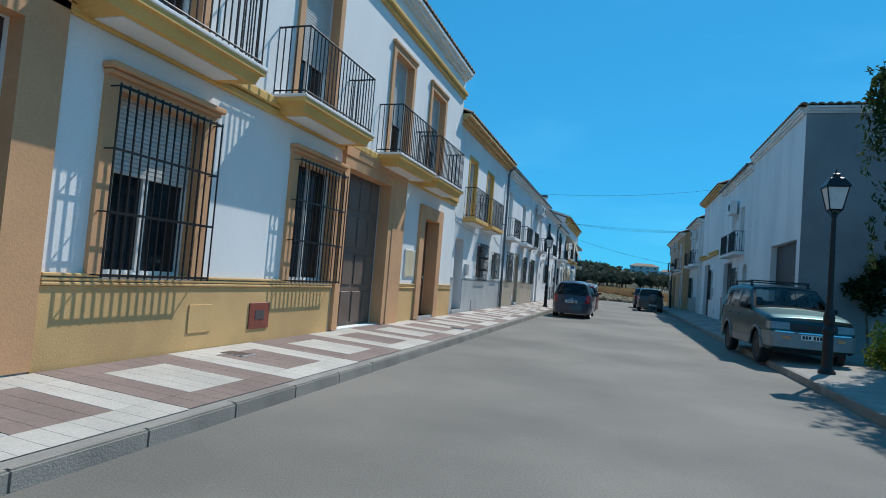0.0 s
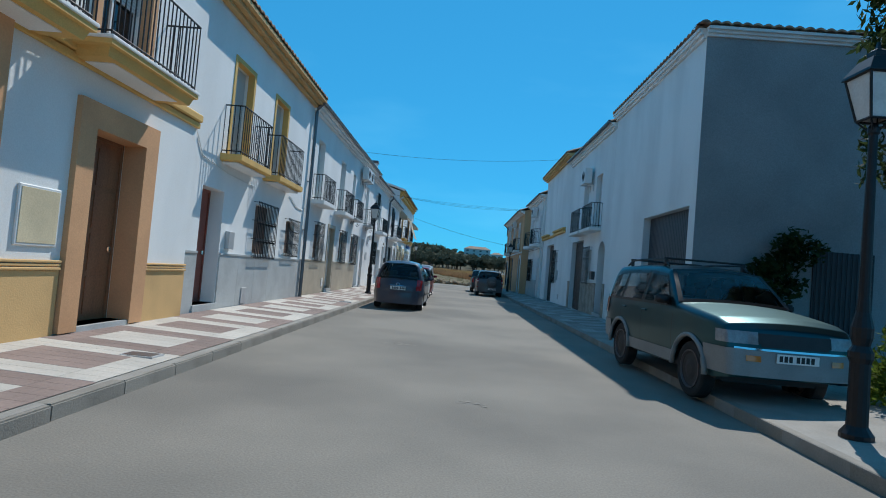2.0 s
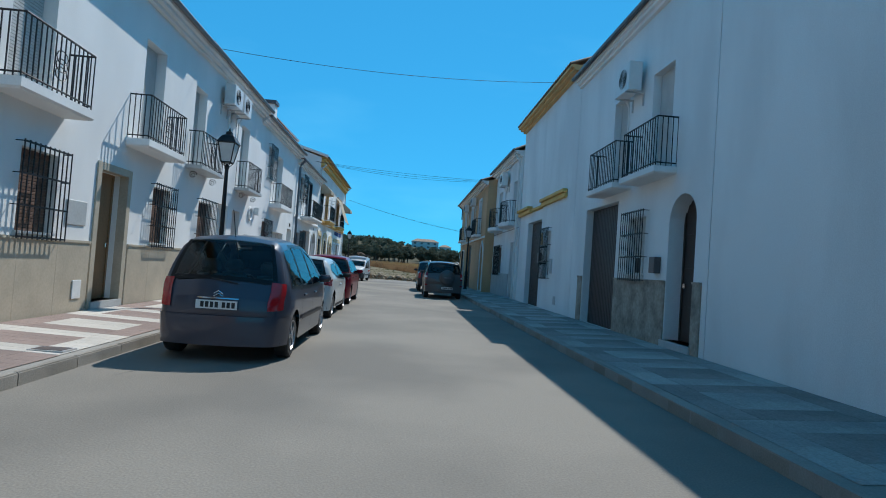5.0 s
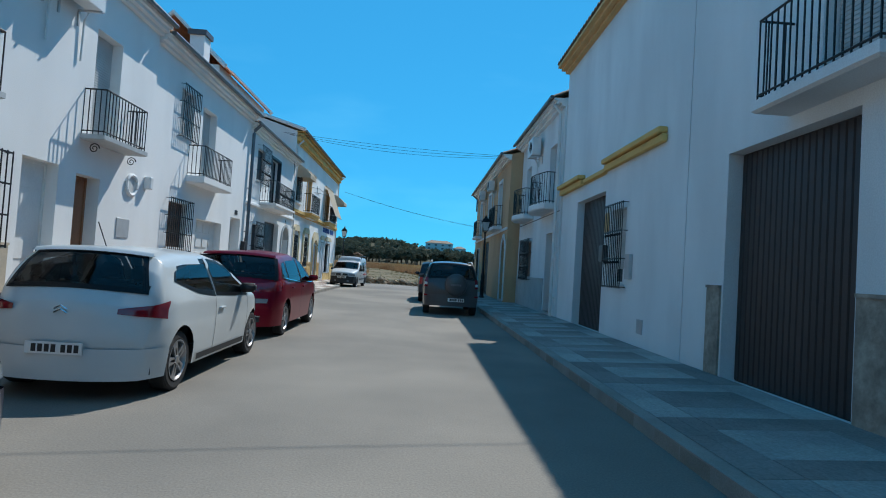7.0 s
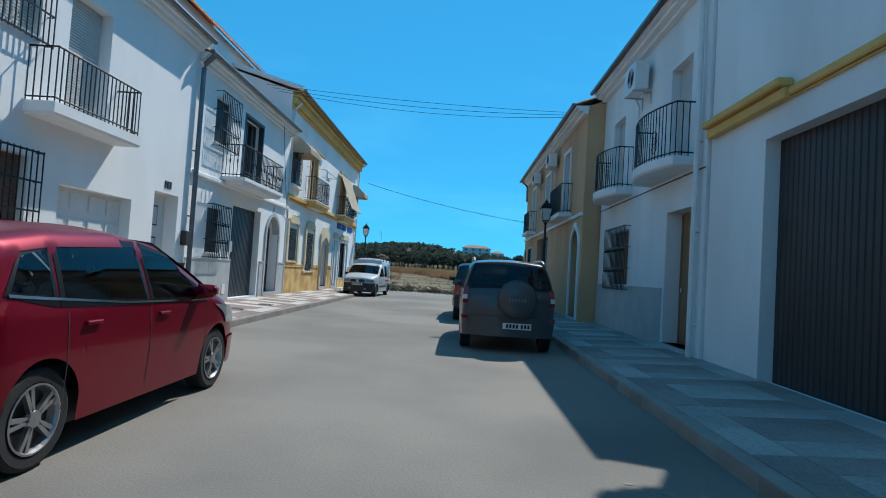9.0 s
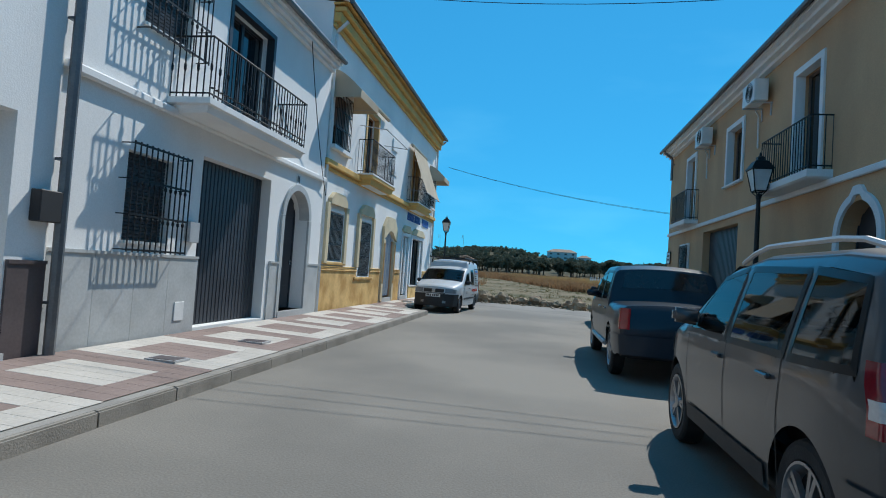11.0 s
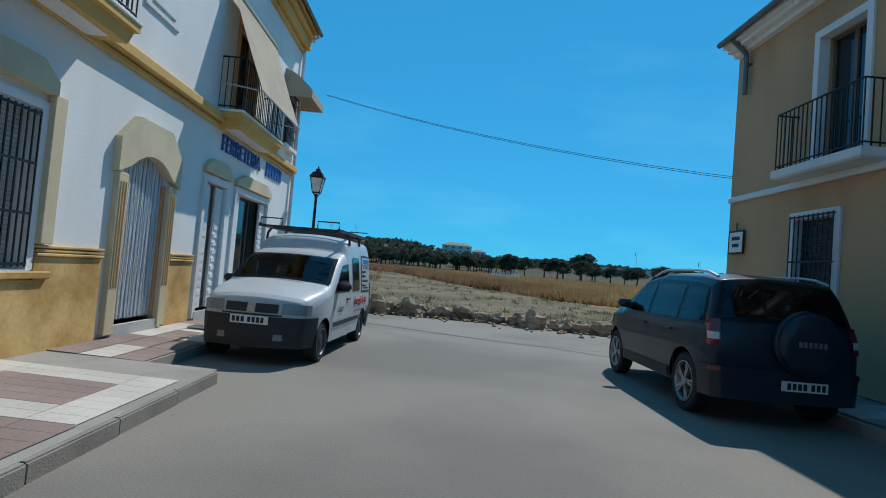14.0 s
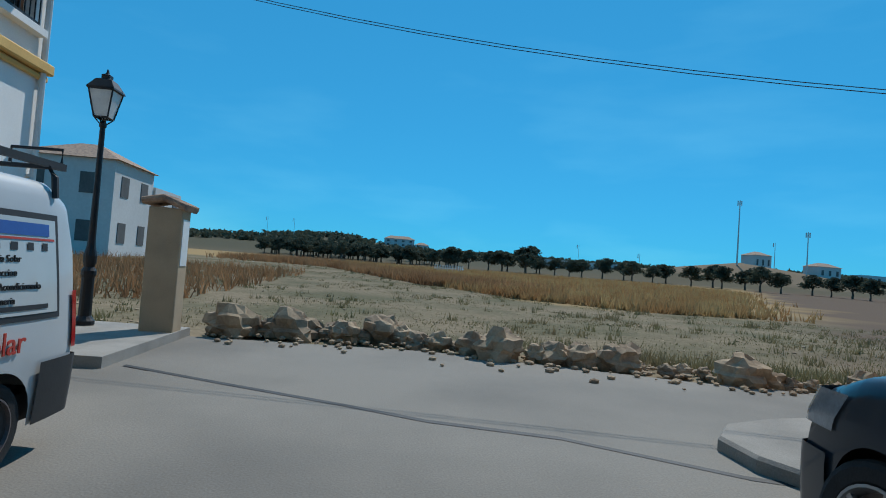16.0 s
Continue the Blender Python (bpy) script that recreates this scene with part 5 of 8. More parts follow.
# ---- parked vehicles ----
class Car:
    """A vehicle lofted from its side view. Own coordinates: front towards +y, x across, z up from the road."""

    def __init__(self, label, at, turn, mat, half, top, wheels, r, belt, roof_z, tumble=0.17, sill=0.22, category="car", name="car", nose=0.16, tail=0.12, shoulder=0.13, spokes=5, spoke_w=0.015, bow=(0.12, 0.2), glass=None):
        self.bow, self.glass, self.cuts = bow, glass or CAR_GLASS, []
        self.spokes, self.spoke_w = spokes, spoke_w
        self.shoulder = shoulder
        self.t = thing(name, (at[0] * U, at[1] * U, at[2] if len(at) > 2 else 0.0), label, category, "parked vehicles", turn=turn)
        self.half, self.topline, self.wheels, self.r, self.belt, self.roof_z, self.tumble, self.sill = half, top, wheels, r, belt, roof_z, tumble, sill
        self.y0, self.y1, self.nose, self.tail, self.mat = top[0][0], top[-1][0], nose, tail, mat
        self.body()
        for y in wheels:
            for s in (-1, 1):
                self.wheel(s, y)

    def bend(self, p):
        """Tail and nose are rounded in plan: their corners are drawn in along the car."""
        x, y, z = p
        a, b, u = y - self.y0, self.y1 - y, min(1.0, abs(x) / self.half)
        if a < 0.8:
            y += self.bow[0] * u ** 2.4 * (1 - max(a, 0) / 0.8) ** 1.5
        if b < 0.9:
            y -= self.bow[1] * u ** 2.2 * (1 - max(b, 0) / 0.9) ** 1.5
        return (x, y, z)

    def top(self, y):
        return float(np.interp(y, [p[0] for p in self.topline], [p[1] for p in self.topline]))

    def plan(self, y):
        """The half width at a place along the car, drawn in at both ends."""
        w = self.half
        a, b = y - self.y0, self.y1 - y
        if a < 0.7:
            w -= self.tail * (1 - a / 0.7) ** 2.4
        if b < 1.0:
            w -= self.nose * (1 - b / 1.0) ** 2.2
        return w

    def side(self, y, z):
        w = self.plan(y)
        if z > self.belt:
            f = (z - self.belt) / (self.roof_z - self.belt)
            return w - 0.015 - self.tumble * f ** 1.15
        f = (self.belt - z) / (self.belt - self.sill)
        return w - 0.015 * (1 - min(1, f * 3)) - 0.07 * max(0, f - 0.35) ** 1.6

    def bottom(self, y):
        z = self.sill
        for yw in self.wheels:
            d, R = abs(y - yw), self.r + 0.055
            if d < R:
                z = max(z, self.r + math.sqrt(R * R - d * d))
        a, b = y - self.y0, self.y1 - y
        return min(z + 0.1 * max(0, 1 - a / 0.35) + 0.05 * max(0, 1 - b / 0.3), self.top(y) - 0.06)

    def body(self):
        ys = set(np.linspace(self.y0, self.y1, 100).round(4)) | {p[0] for p in self.topline}
        for yw in self.wheels:
            ys |= {round(yw + (self.r + 0.055) * math.cos(math.pi * k / 14), 4) for k in range(15)}
        ys = sorted(ys)
        ys = [y for k, y in enumerate(ys) if k == 0 or y - ys[k - 1] > 0.006]
        bm, rings = bmesh.new(), []
        for y in ys:
            zb, zt = self.bottom(y), self.top(y)
            rc = min(self.shoulder, (zt - zb) * 0.3)
            pts = [(self.side(y, z), z) for z in (zb + (zt - rc - zb) * f for f in np.linspace(0, 1, 20))]
            xe = pts[-1][0]
            pts += [(xe - rc * 0.1, zt - rc * 0.62), (xe - rc * 0.3, zt - rc * 0.3), (xe - rc * 0.6, zt - rc * 0.09)]
            pts += [((xe - rc) * f, zt + 0.04 * (1 - f * f)) for f in (1, 0.88, 0.75, 0.62, 0.5, 0.37, 0.25, 0.12, 0)]
            ring = [(x, y, z) for x, z in pts] + [(-x, y, z) for x, z in reversed(pts[:-1])]
            rings.append([bm.verts.new(self.bend(p)) for p in ring])
        for a, b in zip(rings, rings[1:]):
            for k in range(len(a) - 1):
                bm.faces.new((a[k], a[k + 1], b[k + 1], b[k]))
        bm.faces.new(rings[0])
        bm.faces.new(rings[-1])
        self.shell = part("body", bm, self.mat, self.t, local=True, smooth=True)
        bm = bmesh.new()
        box(bm, -self.half + 0.14, self.half - 0.14, self.y0 + 0.45, self.y1 - 0.45, self.sill - 0.04, self.sill + 0.25)
        part("underbody", bm, BLACK_PLASTIC, self.t, local=True)
        for yw in self.wheels:
            bm = bmesh.new()
            box(bm, -self.half + 0.26, self.half - 0.26, yw - self.r - 0.04, yw + self.r + 0.04, self.r * 0.8, self.r * 2 + 0.04)
            part("wheel_arch", bm, BLACK_PLASTIC, self.t, local=True)

    def wheel(self, s, y):
        r, w = self.r, 0.2
        x = s * (self.half - 0.035)

        def lathe(profile, mat, nm, parent, sides=28, lab="", caps=False):
            bm = bmesh.new()
            turned(bm, profile, (0, 0, 0), sides, caps)
            bmesh.ops.rotate(bm, cent=(0, 0, 0), matrix=Matrix.Rotation(s * math.pi / 2, 3, "Y"), verts=bm.verts)
            bmesh.ops.translate(bm, vec=(x, y, r), verts=bm.verts)
            return part(nm, bm, mat, parent, lab, local=True)

        ty = lathe([(r * 0.62, -w), (r * 0.9, -w), (r, -w * 0.88), (r, -w * 0.15), (r * 0.97, -0.012), (r * 0.9, 0.0), (r * 0.72, -0.004), (r * 0.66, -0.03), (r * 0.62, -0.05)], RUBBER, "wheel", self.t)
        lathe([(r * 0.68, -0.012), (r * 0.69, 0.002), (r * 0.65, 0.004), (r * 0.62, -0.02), (r * 0.58, -0.07)], ALLOY if self.spokes else MARBLE_DARK, "rim", ty)
        lathe([(r * 0.585, -0.066), (0.02, -0.068)], MARBLE_DARK, "brake_disc", ty, caps=True)
        for k in range(self.spokes):
            bm = bmesh.new()
            t = 2 * math.pi * k / self.spokes + 0.3
            for off in (-0.13, 0.13):
                v = box(bm, x + s * -0.04, x + s * -0.008, -self.spoke_w, self.spoke_w, r * 0.08, r * 0.66)
                bmesh.ops.rotate(bm, cent=(0, 0, 0), matrix=Matrix.Rotation(t + off, 3, "X"), verts=v)
                bmesh.ops.translate(bm, vec=(0, y, r), verts=v)
            part("spoke", bm, ALLOY, ty, local=True)
        if not self.spokes:
            lathe([(r * 0.66, -0.02), (r * 0.6, -0.012), (r * 0.5, -0.03), (r * 0.2, -0.005), (0.01, -0.004)], BLACK_PLASTIC, "wheel_cover", ty, caps=True)
            return
        lathe([(0.001, 0.004), (r * 0.16, 0.0), (r * 0.18, -0.03)], ALLOY, "hub", ty, 14, caps=True)

    def patch(self, name, mat, grid, parent=None, label=""):
        bm = bmesh.new()
        vs = [[bm.verts.new(self.bend(p)) for p in row] for row in grid]
        for a, b in zip(vs, vs[1:]):
            for k in range(len(a) - 1):
                bm.faces.new((a[k], a[k + 1], b[k + 1], b[k]))
        return part(name, bm, mat, parent or self.t, label, local=True, smooth=True)

    def flank(self, name, mat, low, high, out=0.006, n=14, label="", sides=(-1, 1)):
        """A patch on both sides between two lines of (y, z)."""
        for s in sides:
            ya, yb = max(low[0][0], high[0][0]), min(low[-1][0], high[-1][0])
            grid = []
            for j in range(7):
                row = []
                for k in range(n + 1):
                    f = k / n
                    pl = (np.interp(f, np.linspace(0, 1, len(low)), [p[0] for p in low]), np.interp(f, np.linspace(0, 1, len(low)), [p[1] for p in low]))
                    ph = (np.interp(f, np.linspace(0, 1, len(high)), [p[0] for p in high]), np.interp(f, np.linspace(0, 1, len(high)), [p[1] for p in high]))
                    y, z = pl[0] + (ph[0] - pl[0]) * j / 6, pl[1] + (ph[1] - pl[1]) * j / 6
                    row.append((s * (self.side(y, z) + out), y, z))
                grid.append(row)
            self.patch(name, mat, grid, label=label)

    def upper(self, ya, yb, fa, fb, v, u, out):
        """A place on the upper face: v from ya to yb along the car, u across from -1 to 1."""
        y, f = ya + (yb - ya) * v, fa + (fb - fa) * v
        zt = self.top(y)
        xe = self.side(y, zt - 0.06)
        dz = (self.top(y + 0.01) - self.top(y - 0.01)) / 0.02
        L = math.hypot(1, dz)
        return (u * f * xe, y - out * dz / L, zt + 0.04 * (1 - min(1, abs(u * f)) ** 2) + out / L)

    def over(self, name, mat, ya, yb, fa=0.88, fb=0.9, out=0.008, label="", n=12):
        """A patch on the upper face, from ya to yb along the car."""
        return self.patch(name, mat, [[self.upper(ya, yb, fa, fb, j / n, -1 + k / 5, out) for k in range(11)] for j in range(n + 1)], label=label)

    def glazed_over(self, name, ya, yb, fa=0.88, fb=0.9):
        """A windscreen or rear window: the body is cut away behind it, a black rim runs round it."""
        run = math.hypot(yb - ya, self.top(yb) - self.top(ya))
        ev, eu = 0.026 / run, 0.026 / 0.6
        loop = [(v, u) for v, u in [(0, -1 + k / 8) for k in range(16)] + [(k / 8, 1) for k in range(8)] + [(1, 1 - k / 8) for k in range(16)] + [(1 - k / 8, -1) for k in range(8)]]
        rim = []
        for grow, out in ((1, 0.005), (-1, 0.009)):
            ring = [self.upper(ya, yb, fa, fb, 0.5 + (v - 0.5) * (1 + 2 * ev * grow), u * (1 + eu * grow), out) for v, u in loop]
            rim.append(ring + ring[:1])
        pane = self.over(name, self.glass, ya, yb, fa, fb, 0.007)
        self.patch("window_rim", RIM_BLACK, rim, pane)
        edge = [self.bend(self.upper(ya, yb, fa, fb, v, u, 0)) for v, u in loop]
        self.cuts.append((1 if self.top(ya) < self.top(yb) and ya > 0 or yb > 0 else -1, "xz", [(p[0], p[2]) for p in edge]))
        return pane

    def glazed_flank(self, low, high):
        """A side window on both sides: the body is cut away behind it, a black rim runs round it."""
        def line(pts, f):
            g = min(max(f, 0), 1) * (len(pts) - 1)
            i = min(int(g), len(pts) - 2)
            r = g - i if 0 <= f <= 1 else (f * (len(pts) - 1) - i)
            return (pts[i][0] + (pts[i + 1][0] - pts[i][0]) * r, pts[i][1] + (pts[i + 1][1] - pts[i][1]) * r)

        def spot(f, g, s, out):
            a, b = line(low, f), line(high, f)
            y, z = a[0] + (b[0] - a[0]) * g, a[1] + (b[1] - a[1]) * g
            return (s * (self.side(y, z) + out), y, z)

        wide = abs(low[-1][0] - low[0][0])
        tall = (low[0][1] + low[-1][1] - high[0][1] - high[-1][1]) / -2
        ef, eg = 0.022 / wide, 0.022 / tall
        loop = [(k / 10, 0) for k in range(10)] + [(1, k / 6) for k in range(6)] + [(1 - k / 10, 1) for k in range(10)] + [(0, 1 - k / 6) for k in range(6)]
        for s in (-1, 1):
            pane = self.patch("side_window", self.glass, [[spot(k / 10, j / 6, s, 0.006) for k in range(11)] for j in range(7)])
            rim = []
            for grow, out in ((1, 0.005), (-1, 0.008)):
                ring = [spot(0.5 + (f - 0.5) * (1 + 2 * ef * grow), 0.5 + (g - 0.5) * (1 + 2 * eg * grow), s, out) for f, g in loop]
                rim.append(ring + ring[:1])
            self.patch("window_rim", RIM_BLACK, rim, pane)
        self.cuts.append((0, "yz", [self.bend(spot(f, g, 1, 0))[1:] for f, g in loop]))

    def wrap(self, name, mat, zlo, zhi, u0, run, front=False, out=0.014, label="", sides=(-1, 1), rows=6):
        """A lamp or bumper that goes round the corner: from u0 on the end to run metres along the flank. zlo, zhi: (inner, outer)."""
        for s in sides:
            grid, k_end = [], 10
            for j in range(rows + 1):
                row = []
                for k in range(21):
                    f = k / 20
                    lo, hi = zlo[0] + (zlo[1] - zlo[0]) * f, zhi[0] + (zhi[1] - zhi[0]) * f
                    z = lo + (hi - lo) * j / rows
                    ye = self.end_y(z, front)
                    d = 1 if front else -1
                    if k <= k_end:
                        u = u0 + (1 - u0) * k / k_end
                        t = max(0.0, (u - 0.9) / 0.1) if u0 < 0.9 else k / k_end
                        row.append((s * (u * self.side(ye, z) + out * 0.7 * t), ye + d * out * (1 - 0.4 * t), z))
                    else:
                        g = (k - k_end) / (20 - k_end)
                        y = ye - d * run * g
                        row.append((s * (self.side(y, z) + out), y + d * out * 0.6 * (1 - g), z))
                grid.append(row)
            self.patch(name, mat, grid, label=label)

    def cabin(self, rows=((0.05, 0.4), (-0.85, 0.42)), dash=0.72, wheel_side=-1):
        """Cuts the windows through the body and fits seats, a dashboard and a steering wheel."""
        bm = bmesh.new()
        bm.from_mesh(self.shell.data)

        def inside(px, py, poly):
            hit = False
            for (xa, ya), (xb, yb) in zip(poly, poly[1:] + poly[:1]):
                if (ya > py) != (yb > py) and px < (xb - xa) * (py - ya) / (yb - ya) + xa:
                    hit = not hit
            return hit

        dead = []
        for f in bm.faces:
            c = f.calc_center_median()
            for way, plane, poly in self.cuts:
                if plane == "yz" and abs(c.x) > 0.45 * self.half and inside(c.y, c.z, poly):
                    dead.append(f)
                    break
                if plane == "xz" and (c.y > 0) == (way > 0) and inside(c.x, c.z, poly) and f.normal.z > -0.2 and abs(f.normal.x) < 0.75:
                    dead.append(f)
                    break
        bmesh.ops.delete(bm, geom=dead, context="FACES")
        bm.to_mesh(self.shell.data)
        bm.free()
        z0 = self.sill + 0.2
        bm = bmesh.new()
        box(bm, -self.half + 0.1, self.half - 0.1, self.y0 + 0.25, self.y1 - 0.9, self.sill + 0.02, z0)
        part("cabin_floor", bm, BLACK_PLASTIC, self.t, local=True)
        back = min(self.belt + 0.16, self.roof_z - 0.3)
        for y, x in rows:
            for s in (-1, 1):
                bm = bmesh.new()
                box(bm, s * x - 0.24, s * x + 0.24, y - 0.25, y + 0.25, z0, z0 + 0.2)
                v = box(bm, s * x - 0.23, s * x + 0.23, y - 0.34, y - 0.2, z0 + 0.12, back)
                for q in v:
                    if q.co.z > back - 0.01:
                        q.co.y -= 0.14
                bevelled(bm, 0.04, 2)
                seat = part("seat", bm, SEAT, self.t, local=True, smooth=True)
                bm = bmesh.new()
                box(bm, s * x - 0.13, s * x + 0.13, y - 0.52, y - 0.41, back + 0.03, back + 0.21)
                bevelled(bm, 0.035, 2)
                part("headrest", bm, SEAT, seat, local=True, smooth=True)
        high = [y for y in np.linspace(self.y0, self.y1, 90) if self.top(y) > self.roof_z - 0.12]
        self.over("headliner", HEADLINER, high[0] + 0.05, high[-1] - 0.05, 0.8, 0.8, -0.03)
        bm = bmesh.new()
        box(bm, -self.half + 0.14, self.half - 0.14, dash - 0.2, dash + 0.3, self.belt - 0.3, self.belt - 0.04)
        bevelled(bm, 0.06, 2)
        part("dashboard", bm, BLACK_PLASTIC, self.t, local=True, smooth=True)
        bm = bmesh.new()
        tube(bm, [(wheel_side * 0.38 + 0.18 * math.cos(q), dash - 0.26 - 0.05 * math.sin(q), self.belt - 0.06 + 0.17 * math.sin(q)) for q in (2 * math.pi * k / 18 for k in range(19))], 0.016, 6)
        part("steering_wheel", bm, BLACK_PLASTIC, self.t, local=True)

    def end_y(self, z, front):
        pts = [p for p in self.topline if (p[0] > 0) == front]
        if front:
            pts = pts[::-1]
        zs, ys = [], []
        for y, q in pts:
            if zs and q <= zs[-1]:
                continue
            zs.append(q), ys.append(y)
        return float(np.interp(z, zs, ys))

    def end(self, name, mat, z0, z1, u0, u1, front=False, out=0.01, label="", n=8, rows=5, curve=0.05, wider=0.004):
        """A patch on the tail or the nose between two heights; u across, -1 to 1."""
        grid = []
        for j in range(rows + 1):
            z = z0 + (z1 - z0) * j / rows
            y = self.end_y(z, front)
            row = []
            for k in range(n + 1):
                u = u0 + (u1 - u0) * k / n
                w = self.side(y, z) + wider
                bend = curve * abs(u) ** 6
                row.append((u * w, y + (out - bend if front else bend - out), z))
            grid.append(row)
        return self.patch(name, mat, grid, label=label)

    def plate(self, z, front=False, u=0.0, out=0.035):
        y = self.end_y(z, front) + (out if front else -out)
        bm = bmesh.new()
        box(bm, u - 0.26, u + 0.26, y - 0.006, y + 0.006, z - 0.055, z + 0.055)
        p = part("number_plate", bm, PLATE, self.t, "white number plate with dark bars", local=True)
        s = 1 if front else -1
        for k in range(7):
            bm = bmesh.new()
            x = u - 0.2 + k * 0.06 + (0.03 if k > 3 else 0)
            box(bm, x, x + 0.042, y + s * 0.0065, y + s * 0.009, z - 0.036, z + 0.036)
            part("plate_bar", bm, INK, p, local=True)

    def mirror(self, y, z, mat=None):
        for s in (-1, 1):
            bm = bmesh.new()
            x = self.side(y, z)
            box(bm, x - 0.01, x + 0.2, y - 0.07, y + 0.05, z, z + 0.14)
            for v in bm.verts:
                if v.co.x > x + 0.1:
                    v.co.z = z + 0.02 + (v.co.z - z) * 0.85
                v.co.x *= s
            bevelled(bm, 0.025, 2)
            part("door_mirror", bm, mat or self.mat, self.t, local=True, smooth=True)

    def handle(self, y, z, mat=None):
        for s in (-1, 1):
            bm = bmesh.new()
            x = self.side(y, z)
            box(bm, x - 0.005, x + 0.03, y - 0.09, y + 0.09, z - 0.014, z + 0.014)
            bevelled(bm, 0.008)
            for v in bm.verts:
                v.co.x *= s
            part("door_handle", bm, mat or self.mat, self.t, local=True)

    def seam(self, y, z0, z1, lean=0.0):
        self.flank("door_seam", BLACK_PLASTIC, [(y - 0.005, z0), (y + 0.005, z0)], [(y - 0.005 + lean, z1), (y + 0.005 + lean, z1)], 0.003, 2)

    def rack(self, ya, yb, x, h=0.06, bars=(), mat=BLACK_PLASTIC, raise_=0.0):
        for s in (-1, 1):
            bm = bmesh.new()
            pts = [(s * x, y, self.top(y) + (0.02 if k in (0, 8) else h + raise_)) for k, y in enumerate(np.linspace(ya, yb, 9))]
            tube(bm, pts, 0.018, 6)
            part("roof_rail", bm, mat, self.t, local=True)
        for y in bars:
            bm = bmesh.new()
            z = self.top(y) + h + 0.02 + raise_
            tube(bm, ((-x - 0.03, y, z), (x + 0.03, y, z)), 0.018, 6)
            for s in (-1, 1):
                box(bm, s * x - 0.02, s * x + 0.02, y - 0.03, y + 0.03, self.top(y), z)
            part("roof_bar", bm, mat, self.t, local=True)

    def windows(self, panes):
        for low, high in panes:
            self.glazed_flank(low, high)

    def badge(self, z, front=False, u=0.0):
        bm = bmesh.new()
        y = self.end_y(z, front) + (0.03 if front else -0.03)
        for dz in (0, 0.035):
            pts = [(u + dx, y, z + dz - abs(dx) * 0.6) for dx in (-0.06, 0, 0.06)]
            tube(bm, pts, 0.008, 5)
        part("badge", bm, CHROME, self.t, "plain chrome badge", local=True)

    def wiper(self, z, u=0.1, front=False):
        bm = bmesh.new()
        y = self.end_y(z, front) - 0.03
        tube(bm, ((u, y, z), (u - 0.35, y + 0.02, z + 0.05)), 0.01, 5)
        part("wiper", bm, BLACK_PLASTIC, self.t, local=True)

    def spare(self, z, r, u=0.0, mat=None):
        bm = bmesh.new()
        turned(bm, [(0.02, 0.17), (r * 0.55, 0.17), (r * 0.9, 0.155), (r, 0.11), (r, 0.0), (0.02, 0.0)], (0, 0, 0), 32)
        bmesh.ops.rotate(bm, cent=(0, 0, 0), matrix=Matrix.Rotation(math.pi / 2, 3, "X"), verts=bm.verts)
        bmesh.ops.translate(bm, vec=(u, self.y0 - 0.0, z), verts=bm.verts)
        sp = part("spare_wheel_cover", bm, mat or self.mat, self.t, local=True, smooth=True)
        for k in range(6):
            bm = bmesh.new()
            x = u - 0.16 + k * 0.055
            box(bm, x, x + 0.036, self.y0 - 0.175, self.y0 - 0.17, z - 0.03, z + 0.03)
            part("cover_mark", bm, MARK_GREY, sp, local=True)

    def bumpers(self, mat, z0=0.26, z1=0.55, front=True, rear=True):
        for f in ([True] if front else []) + ([False] if rear else []):
            w = max(self.wheels) if f else min(self.wheels)
            ye = self.end_y((z0 + z1) / 2, f)
            self.wrap("bumper", mat, (z0, z0), (z1, z1), 0.0, abs(ye - w) - self.r - 0.07, f, 0.022)


def lights(c, zr, zf, rear_mat=TAIL_RED, ur=0.74, uf=0.58, flank_r=0.18, flank_f=0.3, tip_r=(0.0, 0.0), tip_f=(0.0, 0.0)):
    """Tail lamps and headlamps that go round the corners; tip: how far the outer end's lower and upper edge lie above the inner's."""
    c.wrap("tail_light", rear_mat, (zr[0], zr[0] + tip_r[0]), (zr[1], zr[1] + tip_r[1]), ur, flank_r, False, 0.016)
    c.wrap("headlight", LENS_CLEAR, (zf[0], zf[0] + tip_f[0]), (zf[1], zf[1] + tip_f[1]), uf, flank_f, True, 0.012)


SLATE = paint("slate_blue_car_paint", (0.04, 0.044, 0.066))
PEARL = paint("white_car_paint", (0.52, 0.55, 0.55))
RED = paint("dark_red_car_paint", (0.2, 0.002, 0.016), 0.45, coat=0.25, spec=0.2)
GREEN = paint("green_car_paint", (0.027, 0.08, 0.09), 0.9, coat=0.15, rough=0.34, spec=0.3)
CHARCOAL = paint("charcoal_car_paint", (0.065, 0.064, 0.066))
TAIL_DARK = material("dark_red_lamp_lens", (0.2, 0.005, 0.012), 0.12, 0.1, 20, 60, 0.02, coat=0.8)
LENS_WHITE = material("white_lamp_lens", (0.6, 0.58, 0.56), 0.15, 0.06, 20, 60, 0.02, coat=0.6)
MARK_GREY = material("dull_grey_lettering", (0.16, 0.16, 0.165), 0.5, 0.1, 10, 60, 0)
NAVY = paint("navy_car_paint", (0.018, 0.029, 0.042), coat=0.3, spec=0.2)
SILVER_TRIM = material("grey_cladding", (0.24, 0.25, 0.25), 0.5, 0.08, 3, 60, 0.03)

